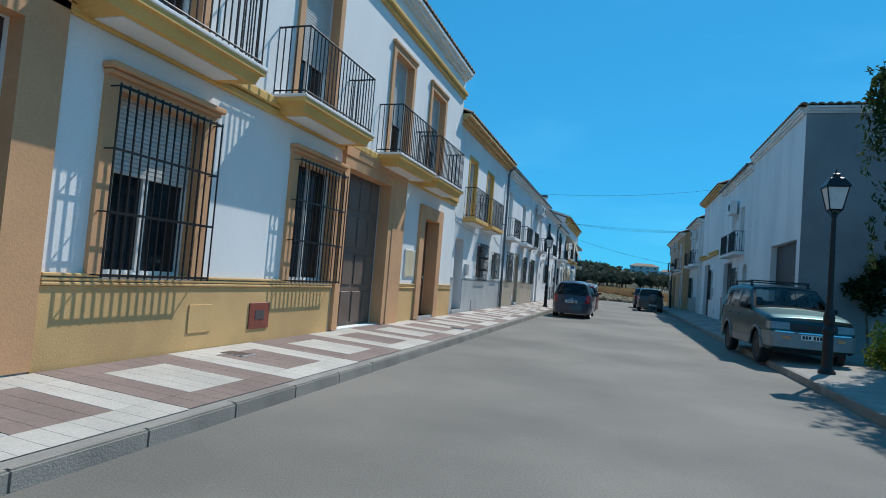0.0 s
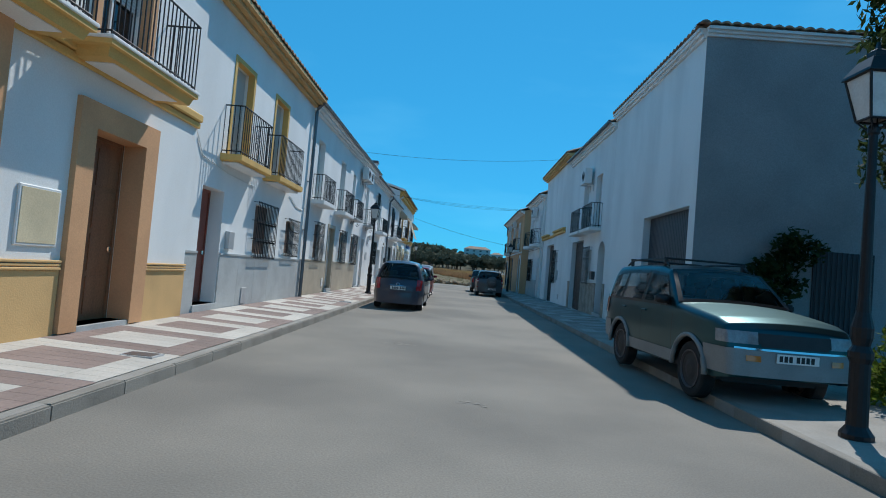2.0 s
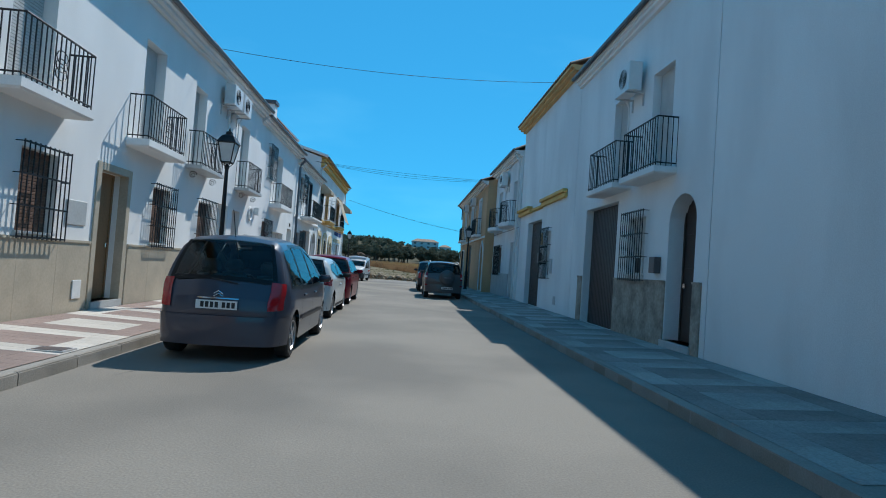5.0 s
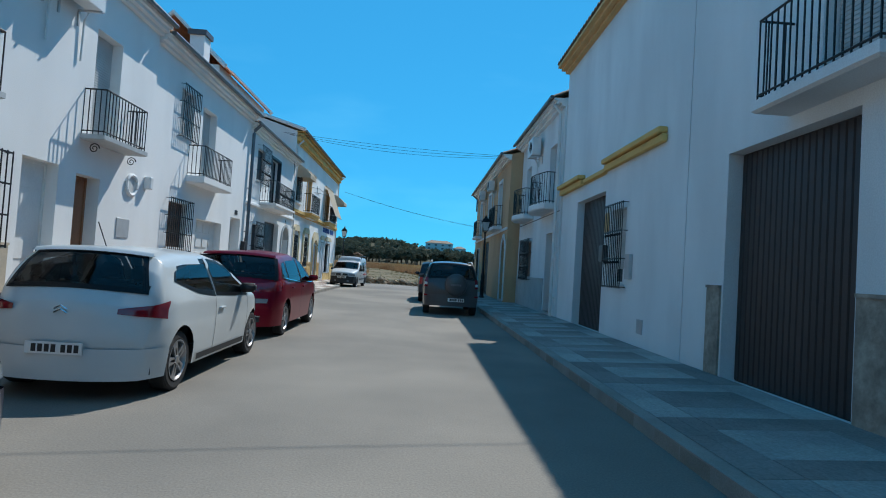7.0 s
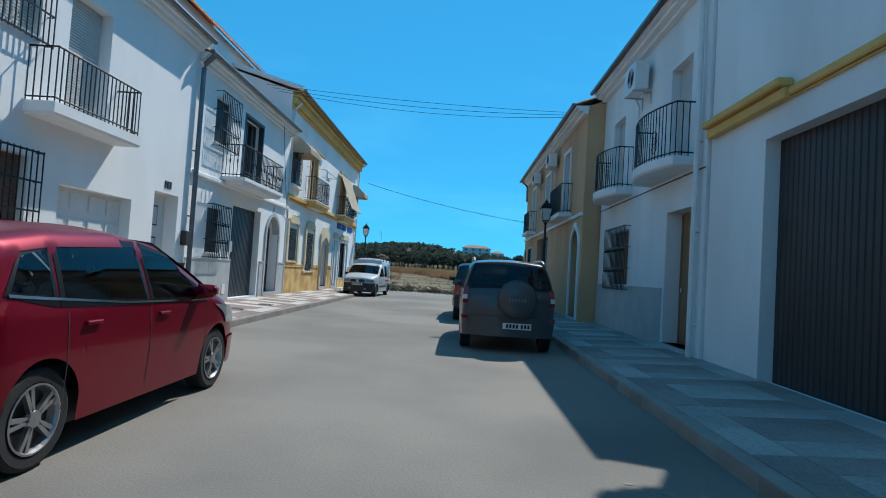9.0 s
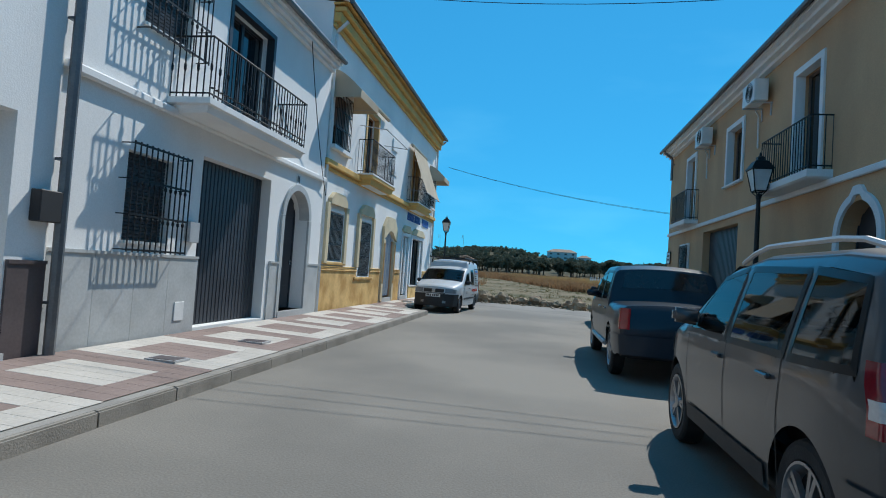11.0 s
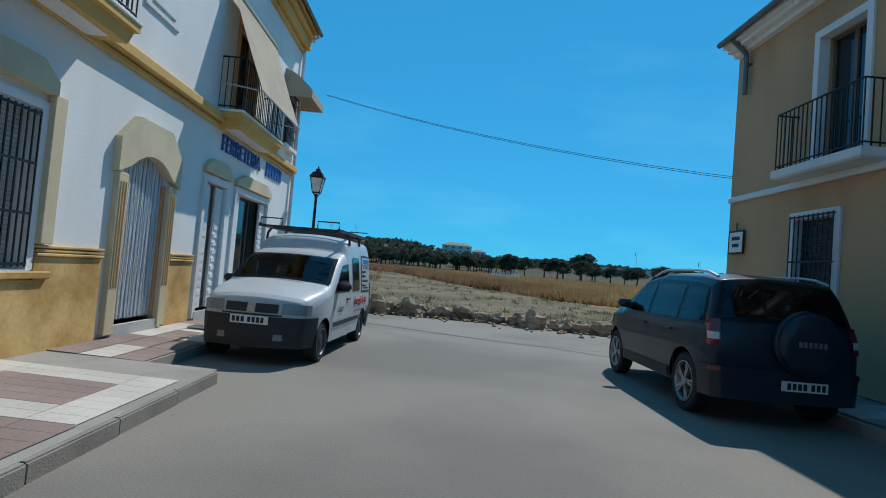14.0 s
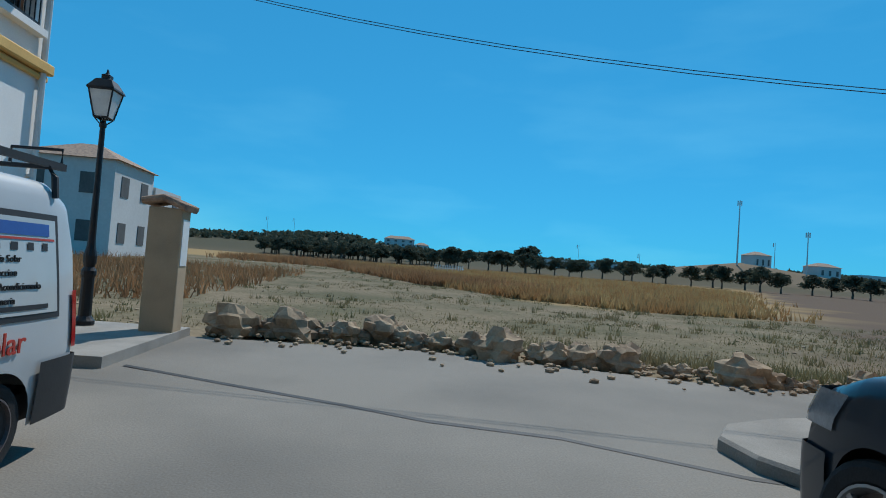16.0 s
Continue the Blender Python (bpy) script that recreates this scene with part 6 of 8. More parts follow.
# people carrier
c = Car("dark slate-blue people carrier parked by the kerb", (-2.33, 26.0), 0, SLATE, 0.875,
        [(-2.13, 0.36), (-2.125, 0.55), (-2.1, 0.8), (-2.02, 0.98), (-1.86, 1.3), (-1.72, 1.54), (-1.5, 1.62), (-0.5, 1.67), (0.3, 1.62), (0.75, 1.44), (1.25, 1.1), (1.5, 1.02), (1.85, 0.88), (2.02, 0.72), (2.09, 0.5), (2.1, 0.32)],
        (-1.38, 1.38), 0.31, 0.95, 1.66, tumble=0.3, tail=0.16, shoulder=0.2, bow=(0.2, 0.25), glass=CLEAR_GLASS)
c.windows(([[(-1.68, 1.0), (-0.95, 0.98)], [(-1.5, 1.5), (-0.9, 1.57)]], [[(-0.88, 0.98), (-0.02, 0.97)], [(-0.84, 1.57), (-0.05, 1.58)]], [[(0.04, 0.97), (1.0, 1.0)], [(0.02, 1.58), (0.45, 1.47)]]))
c.glazed_over("rear_window", -1.99, -1.7, 0.88, 0.86)
c.glazed_over("windscreen", 1.22, 0.36, 0.9, 0.88)
lights(c, (0.68, 1.06), (0.66, 0.86), ur=0.85, flank_r=0.11, tip_r=(0.02, -0.02))
c.bumpers(SLATE, 0.22, 0.6)
c.plate(0.74)
c.badge(0.88)
c.wiper(1.02, 0.22)
c.end("trim_strip", CHROME, 0.815, 0.83, -0.36, 0.36, False, 0.02)
c.mirror(0.82, 1.0), c.handle(-0.75, 0.86), c.handle(0.2, 0.86)
for y in (-0.92, 0.0, 0.98):
    c.seam(y, 0.32, 0.96)
c.flank("side_moulding", BLACK_PLASTIC, [(-0.95, 0.5), (0.95, 0.5)], [(-0.95, 0.56), (0.95, 0.56)], 0.016)
bm = bmesh.new()
tube(bm, ((0, -1.55, 1.62), (0, -1.75, 2.0)), 0.006, 5)
part("aerial", bm, BLACK_PLASTIC, c.t, local=True)
c.cabin(((0.25, 0.38), (-0.75, 0.42)), 0.85)

# white hatchback
def hatchback(label, at, turn, mat):
    c = Car(label, at, turn, mat, 0.865,
            [(-2.03, 0.36), (-2.02, 0.6), (-1.97, 0.88), (-1.86, 1.02), (-1.68, 1.26), (-1.52, 1.4), (-1.0, 1.45), (-0.2, 1.46), (0.3, 1.38), (0.75, 1.16), (1.1, 0.98), (1.5, 0.9), (1.82, 0.76), (1.97, 0.6), (2.02, 0.4), (2.03, 0.32)],
            (-1.3, 1.29), 0.315, 0.92, 1.45, nose=0.2, tail=0.14, tumble=0.24, shoulder=0.2, bow=(0.26, 0.3), spoke_w=0.024)
    c.windows(([[(-1.36, 1.15), (-0.85, 1.03), (-0.36, 0.985)], [(-1.26, 1.26), (-0.85, 1.345), (-0.33, 1.375)]], [[(-0.29, 0.98), (0.3, 0.95), (0.88, 0.93)], [(-0.27, 1.375), (0.05, 1.365), (0.36, 1.28)]]))
    c.glazed_over("rear_window", -1.85, -1.56, 0.86, 0.8)
    c.over("tail_spoiler", mat, -1.56, -1.4, 0.9, 0.9, 0.025)
    c.glazed_over("windscreen", 1.06, 0.3, 0.9, 0.87)
    lights(c, (0.83, 0.88), (0.62, 0.8), TAIL_DARK, ur=0.66, flank_r=0.24, tip_r=(-0.05, 0.08))
    c.bumpers(mat, 0.2, 0.5)
    c.plate(0.5), c.plate(0.42, True), c.badge(0.86)
    c.mirror(0.68, 0.95, BLACK_PLASTIC), c.handle(-0.14, 0.8, mat)
    for y in (-0.34, 0.92):
        c.seam(y, 0.32, 0.94)
    c.flank("sill_trim", BLACK_PLASTIC, [(-0.85, 0.25), (0.85, 0.25)], [(-0.85, 0.32), (0.85, 0.32)], 0.012)
    c.end("lower_grille", BLACK_PLASTIC, 0.34, 0.52, -0.7, 0.7, True, 0.034)
    bm = bmesh.new()
    tube(bm, ((0, -1.3, 1.45), (0, -1.5, 1.72)), 0.006, 5)
    part("aerial", bm, BLACK_PLASTIC, c.t, local=True)
    c.cabin()
    return c


hatchback("white hatchback parked by the kerb with black mirrors", (-2.5, 31.14), 0, PEARL)

# red family car
c = Car("dark red family hatchback with alloy wheels parked by kerb", (-2.56, 35.42), 0, RED, 0.9,
        [(-2.15, 0.36), (-2.14, 0.62), (-2.08, 0.92), (-1.96, 1.06), (-1.72, 1.34), (-1.55, 1.48), (-1.1, 1.54), (-0.3, 1.57), (0.3, 1.5), (0.8, 1.26), (1.2, 1.04), (1.6, 0.95), (1.95, 0.8), (2.1, 0.62), (2.15, 0.42), (2.16, 0.34)],
        (-1.3, 1.3), 0.325, 0.97, 1.56, nose=0.14, tail=0.14, shoulder=0.2, tumble=0.24, spokes=5, spoke_w=0.014, bow=(0.24, 0.22))
c.windows(([[(-1.62, 1.12), (-1.2, 1.05)], [(-1.4, 1.36), (-1.14, 1.43)]], [[(-1.14, 1.04), (-0.12, 1.01)], [(-1.07, 1.44), (-0.1, 1.48)]], [[(-0.05, 1.01), (0.95, 0.99)], [(-0.02, 1.48), (0.4, 1.4)]]))
c.flank("window_strip", CHROME, [(-1.62, 1.1), (-0.4, 1.01), (1.0, 0.97)], [(-1.62, 1.12), (-0.4, 1.025), (1.0, 0.985)], 0.012)
c.glazed_over("rear_window", -1.95, -1.6, 0.97, 0.95)
c.over("tail_spoiler", RED, -1.6, -1.42, 0.94, 0.94, 0.03)
c.glazed_over("windscreen", 1.16, 0.32, 0.9, 0.87)
lights(c, (0.84, 0.98), (0.66, 0.84), TAIL_DARK, ur=0.55, flank_r=0.3, tip_r=(0.03, 0.1), tip_f=(0.04, 0.08), flank_f=0.5)
for s in (-1, 1):
    c.end("reflector", LENS_CLEAR, 0.64, 0.72, *sorted((s * 0.62, s * 0.9)), False, 0.032)
c.bumpers(RED, 0.22, 0.52)
c.plate(0.62), c.badge(0.9)
c.end("lower_trim", BLACK_PLASTIC, 0.3, 0.4, -0.8, 0.8, False, 0.036)
c.end("trim_strip", CHROME, 0.4, 0.415, -0.8, 0.8, False, 0.04)
c.mirror(0.78, 1.0), c.handle(-0.85, 0.9), c.handle(0.12, 0.9)
for y in (-1.1, -0.08, 0.98):
    c.seam(y, 0.34, 0.99)
bm = bmesh.new()
tube(bm, ((0, -1.2, 1.54), (0, -1.38, 1.82)), 0.006, 5)
part("aerial", bm, BLACK_PLASTIC, c.t, local=True)
c.cabin(((0.15, 0.38), (-0.8, 0.42)), 0.8)


def offroader(label, at, turn, mat, spare=True):
    c = Car(label, at, turn, mat, 0.9,
            [(-2.0, 0.46), (-1.995, 0.7), (-1.97, 1.0), (-1.9, 1.16), (-1.76, 1.5), (-1.66, 1.64), (-1.2, 1.69), (-0.2, 1.7), (0.35, 1.62), (0.78, 1.34), (1.08, 1.14), (1.5, 1.08), (1.85, 0.98), (1.97, 0.84), (2.03, 0.6), (2.04, 0.42)],
            (-1.3, 1.32), 0.36, 1.06, 1.69, tumble=0.2, sill=0.32, nose=0.14, tail=0.06, shoulder=0.17, bow=(0.11, 0.2))
    c.windows(([[(-1.74, 1.12), (-1.1, 1.1)], [(-1.6, 1.52), (-1.06, 1.57)]], [[(-1.02, 1.1), (-0.14, 1.09)], [(-0.98, 1.57), (-0.12, 1.59)]], [[(-0.06, 1.09), (0.86, 1.08)], [(-0.03, 1.59), (0.42, 1.52)]]))
    c.glazed_over("rear_window", -1.9, -1.69, 0.92, 0.88)
    c.glazed_over("windscreen", 1.06, 0.38, 0.9, 0.88)
    lights(c, (0.88, 1.18), (0.78, 0.98), TAIL_DARK, ur=0.9, flank_r=0.08)
    c.wrap("reversing_lamp", LENS_WHITE, (0.95, 0.95), (1.03, 1.03), 0.92, 0.06, False, 0.02)
    c.wrap("rear_reflector", TAIL_DARK, (0.6, 0.6), (0.65, 0.65), 0.9, 0.01, False, 0.03)
    c.bumpers(mat, 0.3, 0.66)
    c.plate(0.5, u=0.16)
    if spare:
        c.spare(0.98, 0.35, 0.14, mat)
        sp = bmesh.new()
        turned(sp, [(0.345, 0.1), (0.365, 0.115), (0.365, 0.02), (0.345, 0.0)], (0, 0, 0), 32)
        bmesh.ops.rotate(sp, cent=(0, 0, 0), matrix=Matrix.Rotation(math.pi / 2, 3, "X"), verts=sp.verts)
        bmesh.ops.translate(sp, vec=(0.14, c.y0, 0.98), verts=sp.verts)
        part("spare_wheel_ring", sp, mat, c.t, local=True, smooth=True)
    c.mirror(0.72, 1.12), c.handle(-0.82, 0.96), c.handle(0.06, 0.96)
    for y in (-1.02, -0.1, 0.88):
        c.seam(y, 0.4, 1.08)
    c.rack(-1.6, 0.3, 0.66, 0.05, mat=METAL_GREY)
    c.flank("sill_trim", BLACK_PLASTIC, [(-0.85, 0.33), (0.85, 0.33)], [(-0.85, 0.46), (0.85, 0.46)], 0.014)
    c.wiper(1.2, 0.1)
    c.cabin(((0.1, 0.38), (-0.8, 0.42)), 0.72)
    return c


offroader("charcoal off-roader with a covered spare wheel, in shade", (1.3, 42.05), 0, CHARCOAL)
offroader("navy off-roader with a covered spare wheel, at the corner", (1.86, 55.58), 0, NAVY)

# old estate off-roader by the tree
c = Car("old green off-road estate with grey bumpers and roof bars", (2.85, 15.47, 0.04), 184, GREEN, 0.88,
        [(-2.25, 0.55), (-2.245, 0.8), (-2.22, 1.12), (-2.14, 1.36), (-2.02, 1.7), (-1.88, 1.78), (-1.0, 1.81), (-0.1, 1.8), (0.28, 1.74), (0.58, 1.5), (0.86, 1.25), (1.4, 1.19), (1.9, 1.13), (2.12, 1.07), (2.2, 0.98), (2.24, 0.74), (2.26, 0.56), (2.265, 0.48)],
        (-1.3, 1.32), 0.375, 1.14, 1.81, tumble=0.16, sill=0.38, nose=0.08, tail=0.06, shoulder=0.1, spokes=0, bow=(0.06, 0.12), glass=CLEAR_GLASS)
c.windows(([[(-2.05, 1.2), (-1.35, 1.2)], [(-1.9, 1.64), (-1.3, 1.68)]], [[(-1.28, 1.2), (-0.4, 1.2)], [(-1.24, 1.68), (-0.38, 1.69)]], [[(-0.32, 1.2), (0.68, 1.2)], [(-0.3, 1.69), (0.3, 1.64)]]))
c.glazed_over("rear_window", -2.14, -1.92, 0.86, 0.84)
c.glazed_over("windscreen", 0.84, 0.31, 0.93, 0.9)
lights(c, (0.9, 1.25), (0.84, 0.99), ur=0.8, uf=0.56, flank_f=0.2)
for s in (-1, 1):
    c.end("lamp_bezel", BLACK_PLASTIC, 0.85, 0.98, *sorted((s * 0.5, s * 0.56)), True, 0.022)
c.bumpers(SILVER_TRIM, 0.46, 0.78)
c.end("grille", BLACK_PLASTIC, 0.82, 0.98, -0.52, 0.52, True, 0.02)
c.end("grille_strip", CHROME, 0.775, 0.8, -0.9, 0.9, True, 0.034)
for s in (-1, 1):
    c.end("indicator", LENS_AMBER, 0.64, 0.71, *sorted((s * 0.55, s * 0.76)), True, 0.04)
c.plate(0.7, True)
c.mirror(0.58, 1.2, BLACK_PLASTIC), c.handle(-0.25, 1.06), c.handle(-1.15, 1.06)
c.flank("lower_cladding", SILVER_TRIM, [(-0.86, 0.39), (0.9, 0.39)], [(-0.86, 0.56), (0.9, 0.56)], 0.014)
for yw in c.wheels:
    for s in (-1, 1):
        bm = bmesh.new()
        pts = [(s * (c.side(yw, 0.6) + 0.01), yw + (c.r + 0.085) * math.cos(t), c.r + (c.r + 0.085) * math.sin(t)) for t in (math.pi * k / 14 for k in range(15))]
        tube(bm, pts, 0.035, 6)
        part("arch_cladding", bm, SILVER_TRIM, c.t, local=True, smooth=True)
for y in (-1.3, -0.36, 0.78):
    c.seam(y, 0.42, 1.08)
c.rack(-1.7, 0.05, 0.64, 0.1, (-1.5, -0.1))
c.cabin(((0.0, 0.38), (-0.95, 0.42)), 0.6)

# pickup
c = Car("dark blue double-cab pickup parked beside the pavement", (1.15, 47.75), 0, NAVY, 0.91,
        [(-2.55, 0.55), (-2.545, 0.8), (-2.53, 1.12), (-1.2, 1.14), (-1.15, 1.3), (-1.05, 1.66), (-0.8, 1.73), (0.2, 1.74), (0.5, 1.68), (0.95, 1.36), (1.2, 1.18), (1.9, 1.1), (2.25, 1.0), (2.38, 0.85), (2.42, 0.6), (2.43, 0.45)],
        (-1.5, 1.55), 0.38, 1.08, 1.74, tumble=0.14, sill=0.38, nose=0.14, tail=0.06)
c.windows(([[(-0.98, 1.14), (-0.2, 1.12)], [(-0.9, 1.62), (-0.18, 1.64)]], [[(-0.12, 1.12), (0.95, 1.1)], [(-0.1, 1.64), (0.52, 1.56)]]))
c.glazed_over("windscreen", 1.17, 0.54, 0.9, 0.88)
c.over("rear_window", GLASS, -1.14, -1.06, 0.8, 0.78)
lights(c, (0.78, 1.08), (0.78, 0.98), ur=0.86, flank_r=0.06)
c.bumpers(NAVY, 0.42, 0.7)
c.mirror(0.82, 1.14, NAVY), c.handle(-0.1, 1.0, CHROME), c.handle(-0.85, 1.0, CHROME)
for y in (-1.0, -0.16, 0.96):
    c.seam(y, 0.45, 1.1)
for s in (-1, 1):
    bm = bmesh.new()
    tube(bm, [(s * (c.half - 0.02), y, 0.42) for y in (-1.0, -0.9, 0.9, 1.0)], 0.04, 8)
    part("side_step", bm, METAL_GREY, c.t, local=True)
c.cabin(((0.2, 0.4), (-0.6, 0.42)), 0.85)

DUSTY = paint("dusty_white_van_paint", (0.5, 0.52, 0.53), rough=0.45)
# van
c = Car("white small van with roof rack and trade lettering, parked", (-3.6, 56.82), 175.5, DUSTY, 0.84,
        [(-2.1, 0.4), (-2.095, 0.9), (-2.07, 1.5), (-2.0, 1.76), (-1.8, 1.85), (-0.3, 1.87), (-0.05, 1.8), (0.1, 1.6), (0.35, 1.54), (0.62, 1.4), (1.05, 1.1), (1.25, 1.05), (1.7, 0.97), (1.95, 0.91), (2.05, 0.85), (2.085, 0.66), (2.1, 0.42), (2.105, 0.34)],
        (-1.28, 1.38), 0.29, 0.98, 1.86, tumble=0.1, sill=0.24, nose=0.16, tail=0.05, category="van", name="van", spokes=0, bow=(0.04, 0.24), glass=CLEAR_GLASS)
c.windows(([[(-0.05, 1.0), (0.9, 1.0)], [(0.02, 1.42), (0.45, 1.38)]],))
c.flank("side_window", GLASS, [(-0.85, 0.98), (-0.3, 0.98)], [(-0.82, 1.56), (-0.32, 1.56)], 0.01)
c.glazed_over("windscreen", 1.04, 0.46, 0.9, 0.88)
lights(c, (0.7, 1.1), (0.69, 0.84), uf=0.58, ur=0.86, flank_r=0.06, flank_f=0.14, tip_f=(0.0, -0.02))
for z0, z1, ua, ub in ((0.66, 0.68, -0.6, 0.6),):
    c.end("bonnet_gap", BLACK_PLASTIC, z0, z1, ua, ub, True, 0.012)
for s in (-1, 1):
    c.end("fog_lamp", LENS_CLEAR, 0.34, 0.42, *sorted((s * 0.5, s * 0.68)), True, 0.026)
c.cabin(((0.3, 0.38),), 0.82)
c.bumpers(BLACK_PLASTIC, 0.24, 0.65)
for s in (-1, 1):
    c.end("grille", BLACK_PLASTIC, 0.7, 0.82, *sorted((s * 0.08, s * 0.52)), True, 0.02)
c.badge(0.74, True)
c.plate(0.6, True)
c.mirror(0.72, 1.0, BLACK_PLASTIC), c.handle(0.05, 0.86, BLACK_PLASTIC)
c.flank("side_moulding", BLACK_PLASTIC, [(-0.9, 0.46), (0.95, 0.46)], [(-0.9, 0.53), (0.95, 0.53)], 0.014)
for y in (-0.14, 0.95):
    c.seam(y, 0.3, 0.98)
c.flank("window_gasket", BLACK_PLASTIC, [(-1.86, 0.93), (-1.02, 0.93)], [(-1.84, 1.62), (-1.04, 1.62)], 0.006)
c.flank("sign_panel", PEARL, [(-1.82, 0.97), (-1.06, 0.97)], [(-1.8, 1.58), (-1.08, 1.58)], 0.01, label="white panel with printed list of trades")
VAN = c
for s in (-1, 1):
    bm = bmesh.new()
    box(bm, s * 0.66 - 0.02, s * 0.66 + 0.02, -1.98, 0.42, 1.95, 2.0)
    part("rack_rail", bm, BLACK_PLASTIC, c.t, local=True)
    for y, low in ((-1.8, 1.74), (-0.95, 1.78), (-0.15, 1.76)):
        bm = bmesh.new()
        tube(bm, ((s * 0.66, y, 1.97), (s * 0.72, y, 1.88), (s * 0.735, y, low)), 0.022, 6)
        part("rack_foot", bm, BLACK_PLASTIC, c.t, local=True)
for y in (-1.95, -1.4, -0.8, -0.2, 0.38):
    bm = bmesh.new()
    box(bm, -0.66, 0.66, y - 0.02, y + 0.02, 1.955, 1.985)
    part("rack_bar", bm, BLACK_PLASTIC, c.t, local=True)
for y in (-1.95, 0.38):
    for s in (-1, 1):
        bm = bmesh.new()
        tube(bm, [(s * a2, y, z) for a2, z in ((0.66, 1.99), (0.66, 2.1), (0.3, 2.1), (0.3, 1.99))], 0.012, 6)
        part("rack_hoop", bm, BLACK_PLASTIC, c.t, local=True)


# ---- street furniture ----
def street_lamp(x, y, z0, tall=4.05):
    t = thing("street_lamp", (x * U, y * U, z0), "black cast-iron street lamp with a lantern head", "street lamp", "street lamps")
    s = tall / 4.05
    bm = bmesh.new()
    turned(bm, [(0.15, 0), (0.15, 0.06), (0.12, 0.1), (0.095, 0.14), (0.09, 0.75), (0.11, 0.8), (0.11, 0.86), (0.075, 0.92), (0.095, 1.0), (0.1, 1.1), (0.065, 1.25), (0.055, 1.4), (0.048, 2.2), (0.04, 3.18 * s), (0.055, 3.2 * s), (0.055, 3.25 * s), (0.03, 3.3 * s)], (0, 0, 0), 14)
    part("post", bm, IRON, t, local=True, smooth=False)
    z, h = 3.34 * s, 0.44
    bm = bmesh.new()
    for k in range(4):
        a, b = math.pi / 4 + k * math.pi / 2, math.pi / 4 + (k + 1) * math.pi / 2
        lo, hi = [(0.15 * math.cos(q), 0.15 * math.sin(q), z) for q in (a, b)], [(0.26 * math.cos(q), 0.26 * math.sin(q), z + h) for q in (a, b)]
        tube(bm, (lo[0], hi[0]), 0.014, 5)
        tube(bm, (lo[0], lo[1]), 0.014, 5)
        tube(bm, (hi[0], hi[1]), 0.016, 5)
        tube(bm, ((0.05 * math.cos(a), 0.05 * math.sin(a), z - 0.1), lo[0]), 0.01, 5)
    lantern = part("lantern", bm, IRON, t, local=True)
    for k in range(4):
        a, b = math.pi / 4 + k * math.pi / 2, math.pi / 4 + (k + 1) * math.pi / 2
        bm = bmesh.new()
        bm.faces.new([bm.verts.new((r * math.cos(q), r * math.sin(q), zz)) for r, q, zz in ((0.148, a, z + 0.01), (0.148, b, z + 0.01), (0.255, b, z + h - 0.01), (0.255, a, z + h - 0.01))])
        part("pane", bm, LAMP_GLASS, lantern, local=True)
    bm = bmesh.new()
    prof = [(0.3, z + h), (0.29, z + h + 0.03), (0.17, z + h + 0.17), (0.09, z + h + 0.2), (0.09, z + h + 0.26), (0.03, z + h + 0.29), (0.012, z + h + 0.36)]
    rings = [[bm.verts.new((r * math.cos(q), r * math.sin(q), zz)) for q in (math.pi / 4 + k * math.pi / 2 for k in range(4))] for r, zz in prof]
    for a, b in zip(rings, rings[1:]):
        for k in range(4):
            bm.faces.new((a[k], a[(k + 1) % 4], b[(k + 1) % 4], b[k]))
    bm.faces.new(rings[0])
    bm.faces.new(rings[-1])
    part("hood", bm, IRON, lantern, local=True)


for x, y, z0 in ((2.89, 12.45, 0.0), (-3.98, 29.25, 0.15), (3.1, 49.0, 0.15), (-4.88, 63.15, 0.16)):
    street_lamp(x, y, z0 or 0.14, 4.05 if z0 else 3.85)


def cable(name, points, r=0.0075, label="thin black overhead cable across the street"):
    t = bmesh.new()
    pts = []
    for (p, q, sag) in points:
        p, q = Vector(p) * U, Vector(q) * U
        pts += [p + (q - p) * k / 14 - Vector((0, 0, sag * 4 * (k / 14) * (1 - k / 14))) for k in range(15)]
    tube(t, pts, r, 5)
    tagged(part(name, t, INK, None), label, "cable", "overhead cables")


cable("overhead_cable", [((-5.0, 31.0, 5.95), (3.95, 34.0, 6.95), 0.25)])
for k in range(3):
    cable("overhead_cable", [((-5.3, 47.0 + 0.5 * k, 6.25 + 0.07 * k), (3.75, 47.3 + 0.2 * k, 6.0), 0.12 + 0.1 * k)])
for k in range(2):
    cable("overhead_cable", [((-5.4, 65.7 + 0.1 * k, 6.4), (12.0, 58.5, 3.5 - 0.06 * k), 0.75)])
cable("wall_cable", [((-5.0, 47.9, 5.3), (-5.32, 49.9, 2.72), 0.25)], 0.01, "black cable hanging down the house front")

bm = bmesh.new()
x, y = -3.85 * U, 63.1 * U
box(bm, x - 0.26, x + 0.26, y - 0.2, y + 0.2, 0.02, 2.12)
gatepost = thing("gate_pillar", (x, y, 0), "beige plastered meter pillar with a tiled cap", "pillar")
bevelled(bm, 0.012)
PILLAR = material("beige_plaster", (0.42, 0.31, 0.2), 0.9, 0.08, 2, 60, 0.2)
part("shaft", bm, PILLAR, gatepost)
for k in range(6):
    bm = bmesh.new()
    q = y - 0.26 + k * 0.104
    pts = [(x + 0.34, q, 2.13), (x - 0.02, q, 2.27), (x - 0.34, q, 2.2)]
    tube(bm, pts, 0.06, 8)
    part("cap_tile", bm, TILE_ROOF, gatepost)
bm = bmesh.new()
box(bm, x + 0.261, x + 0.27, y - 0.15, y + 0.15, 1.2, 1.95)
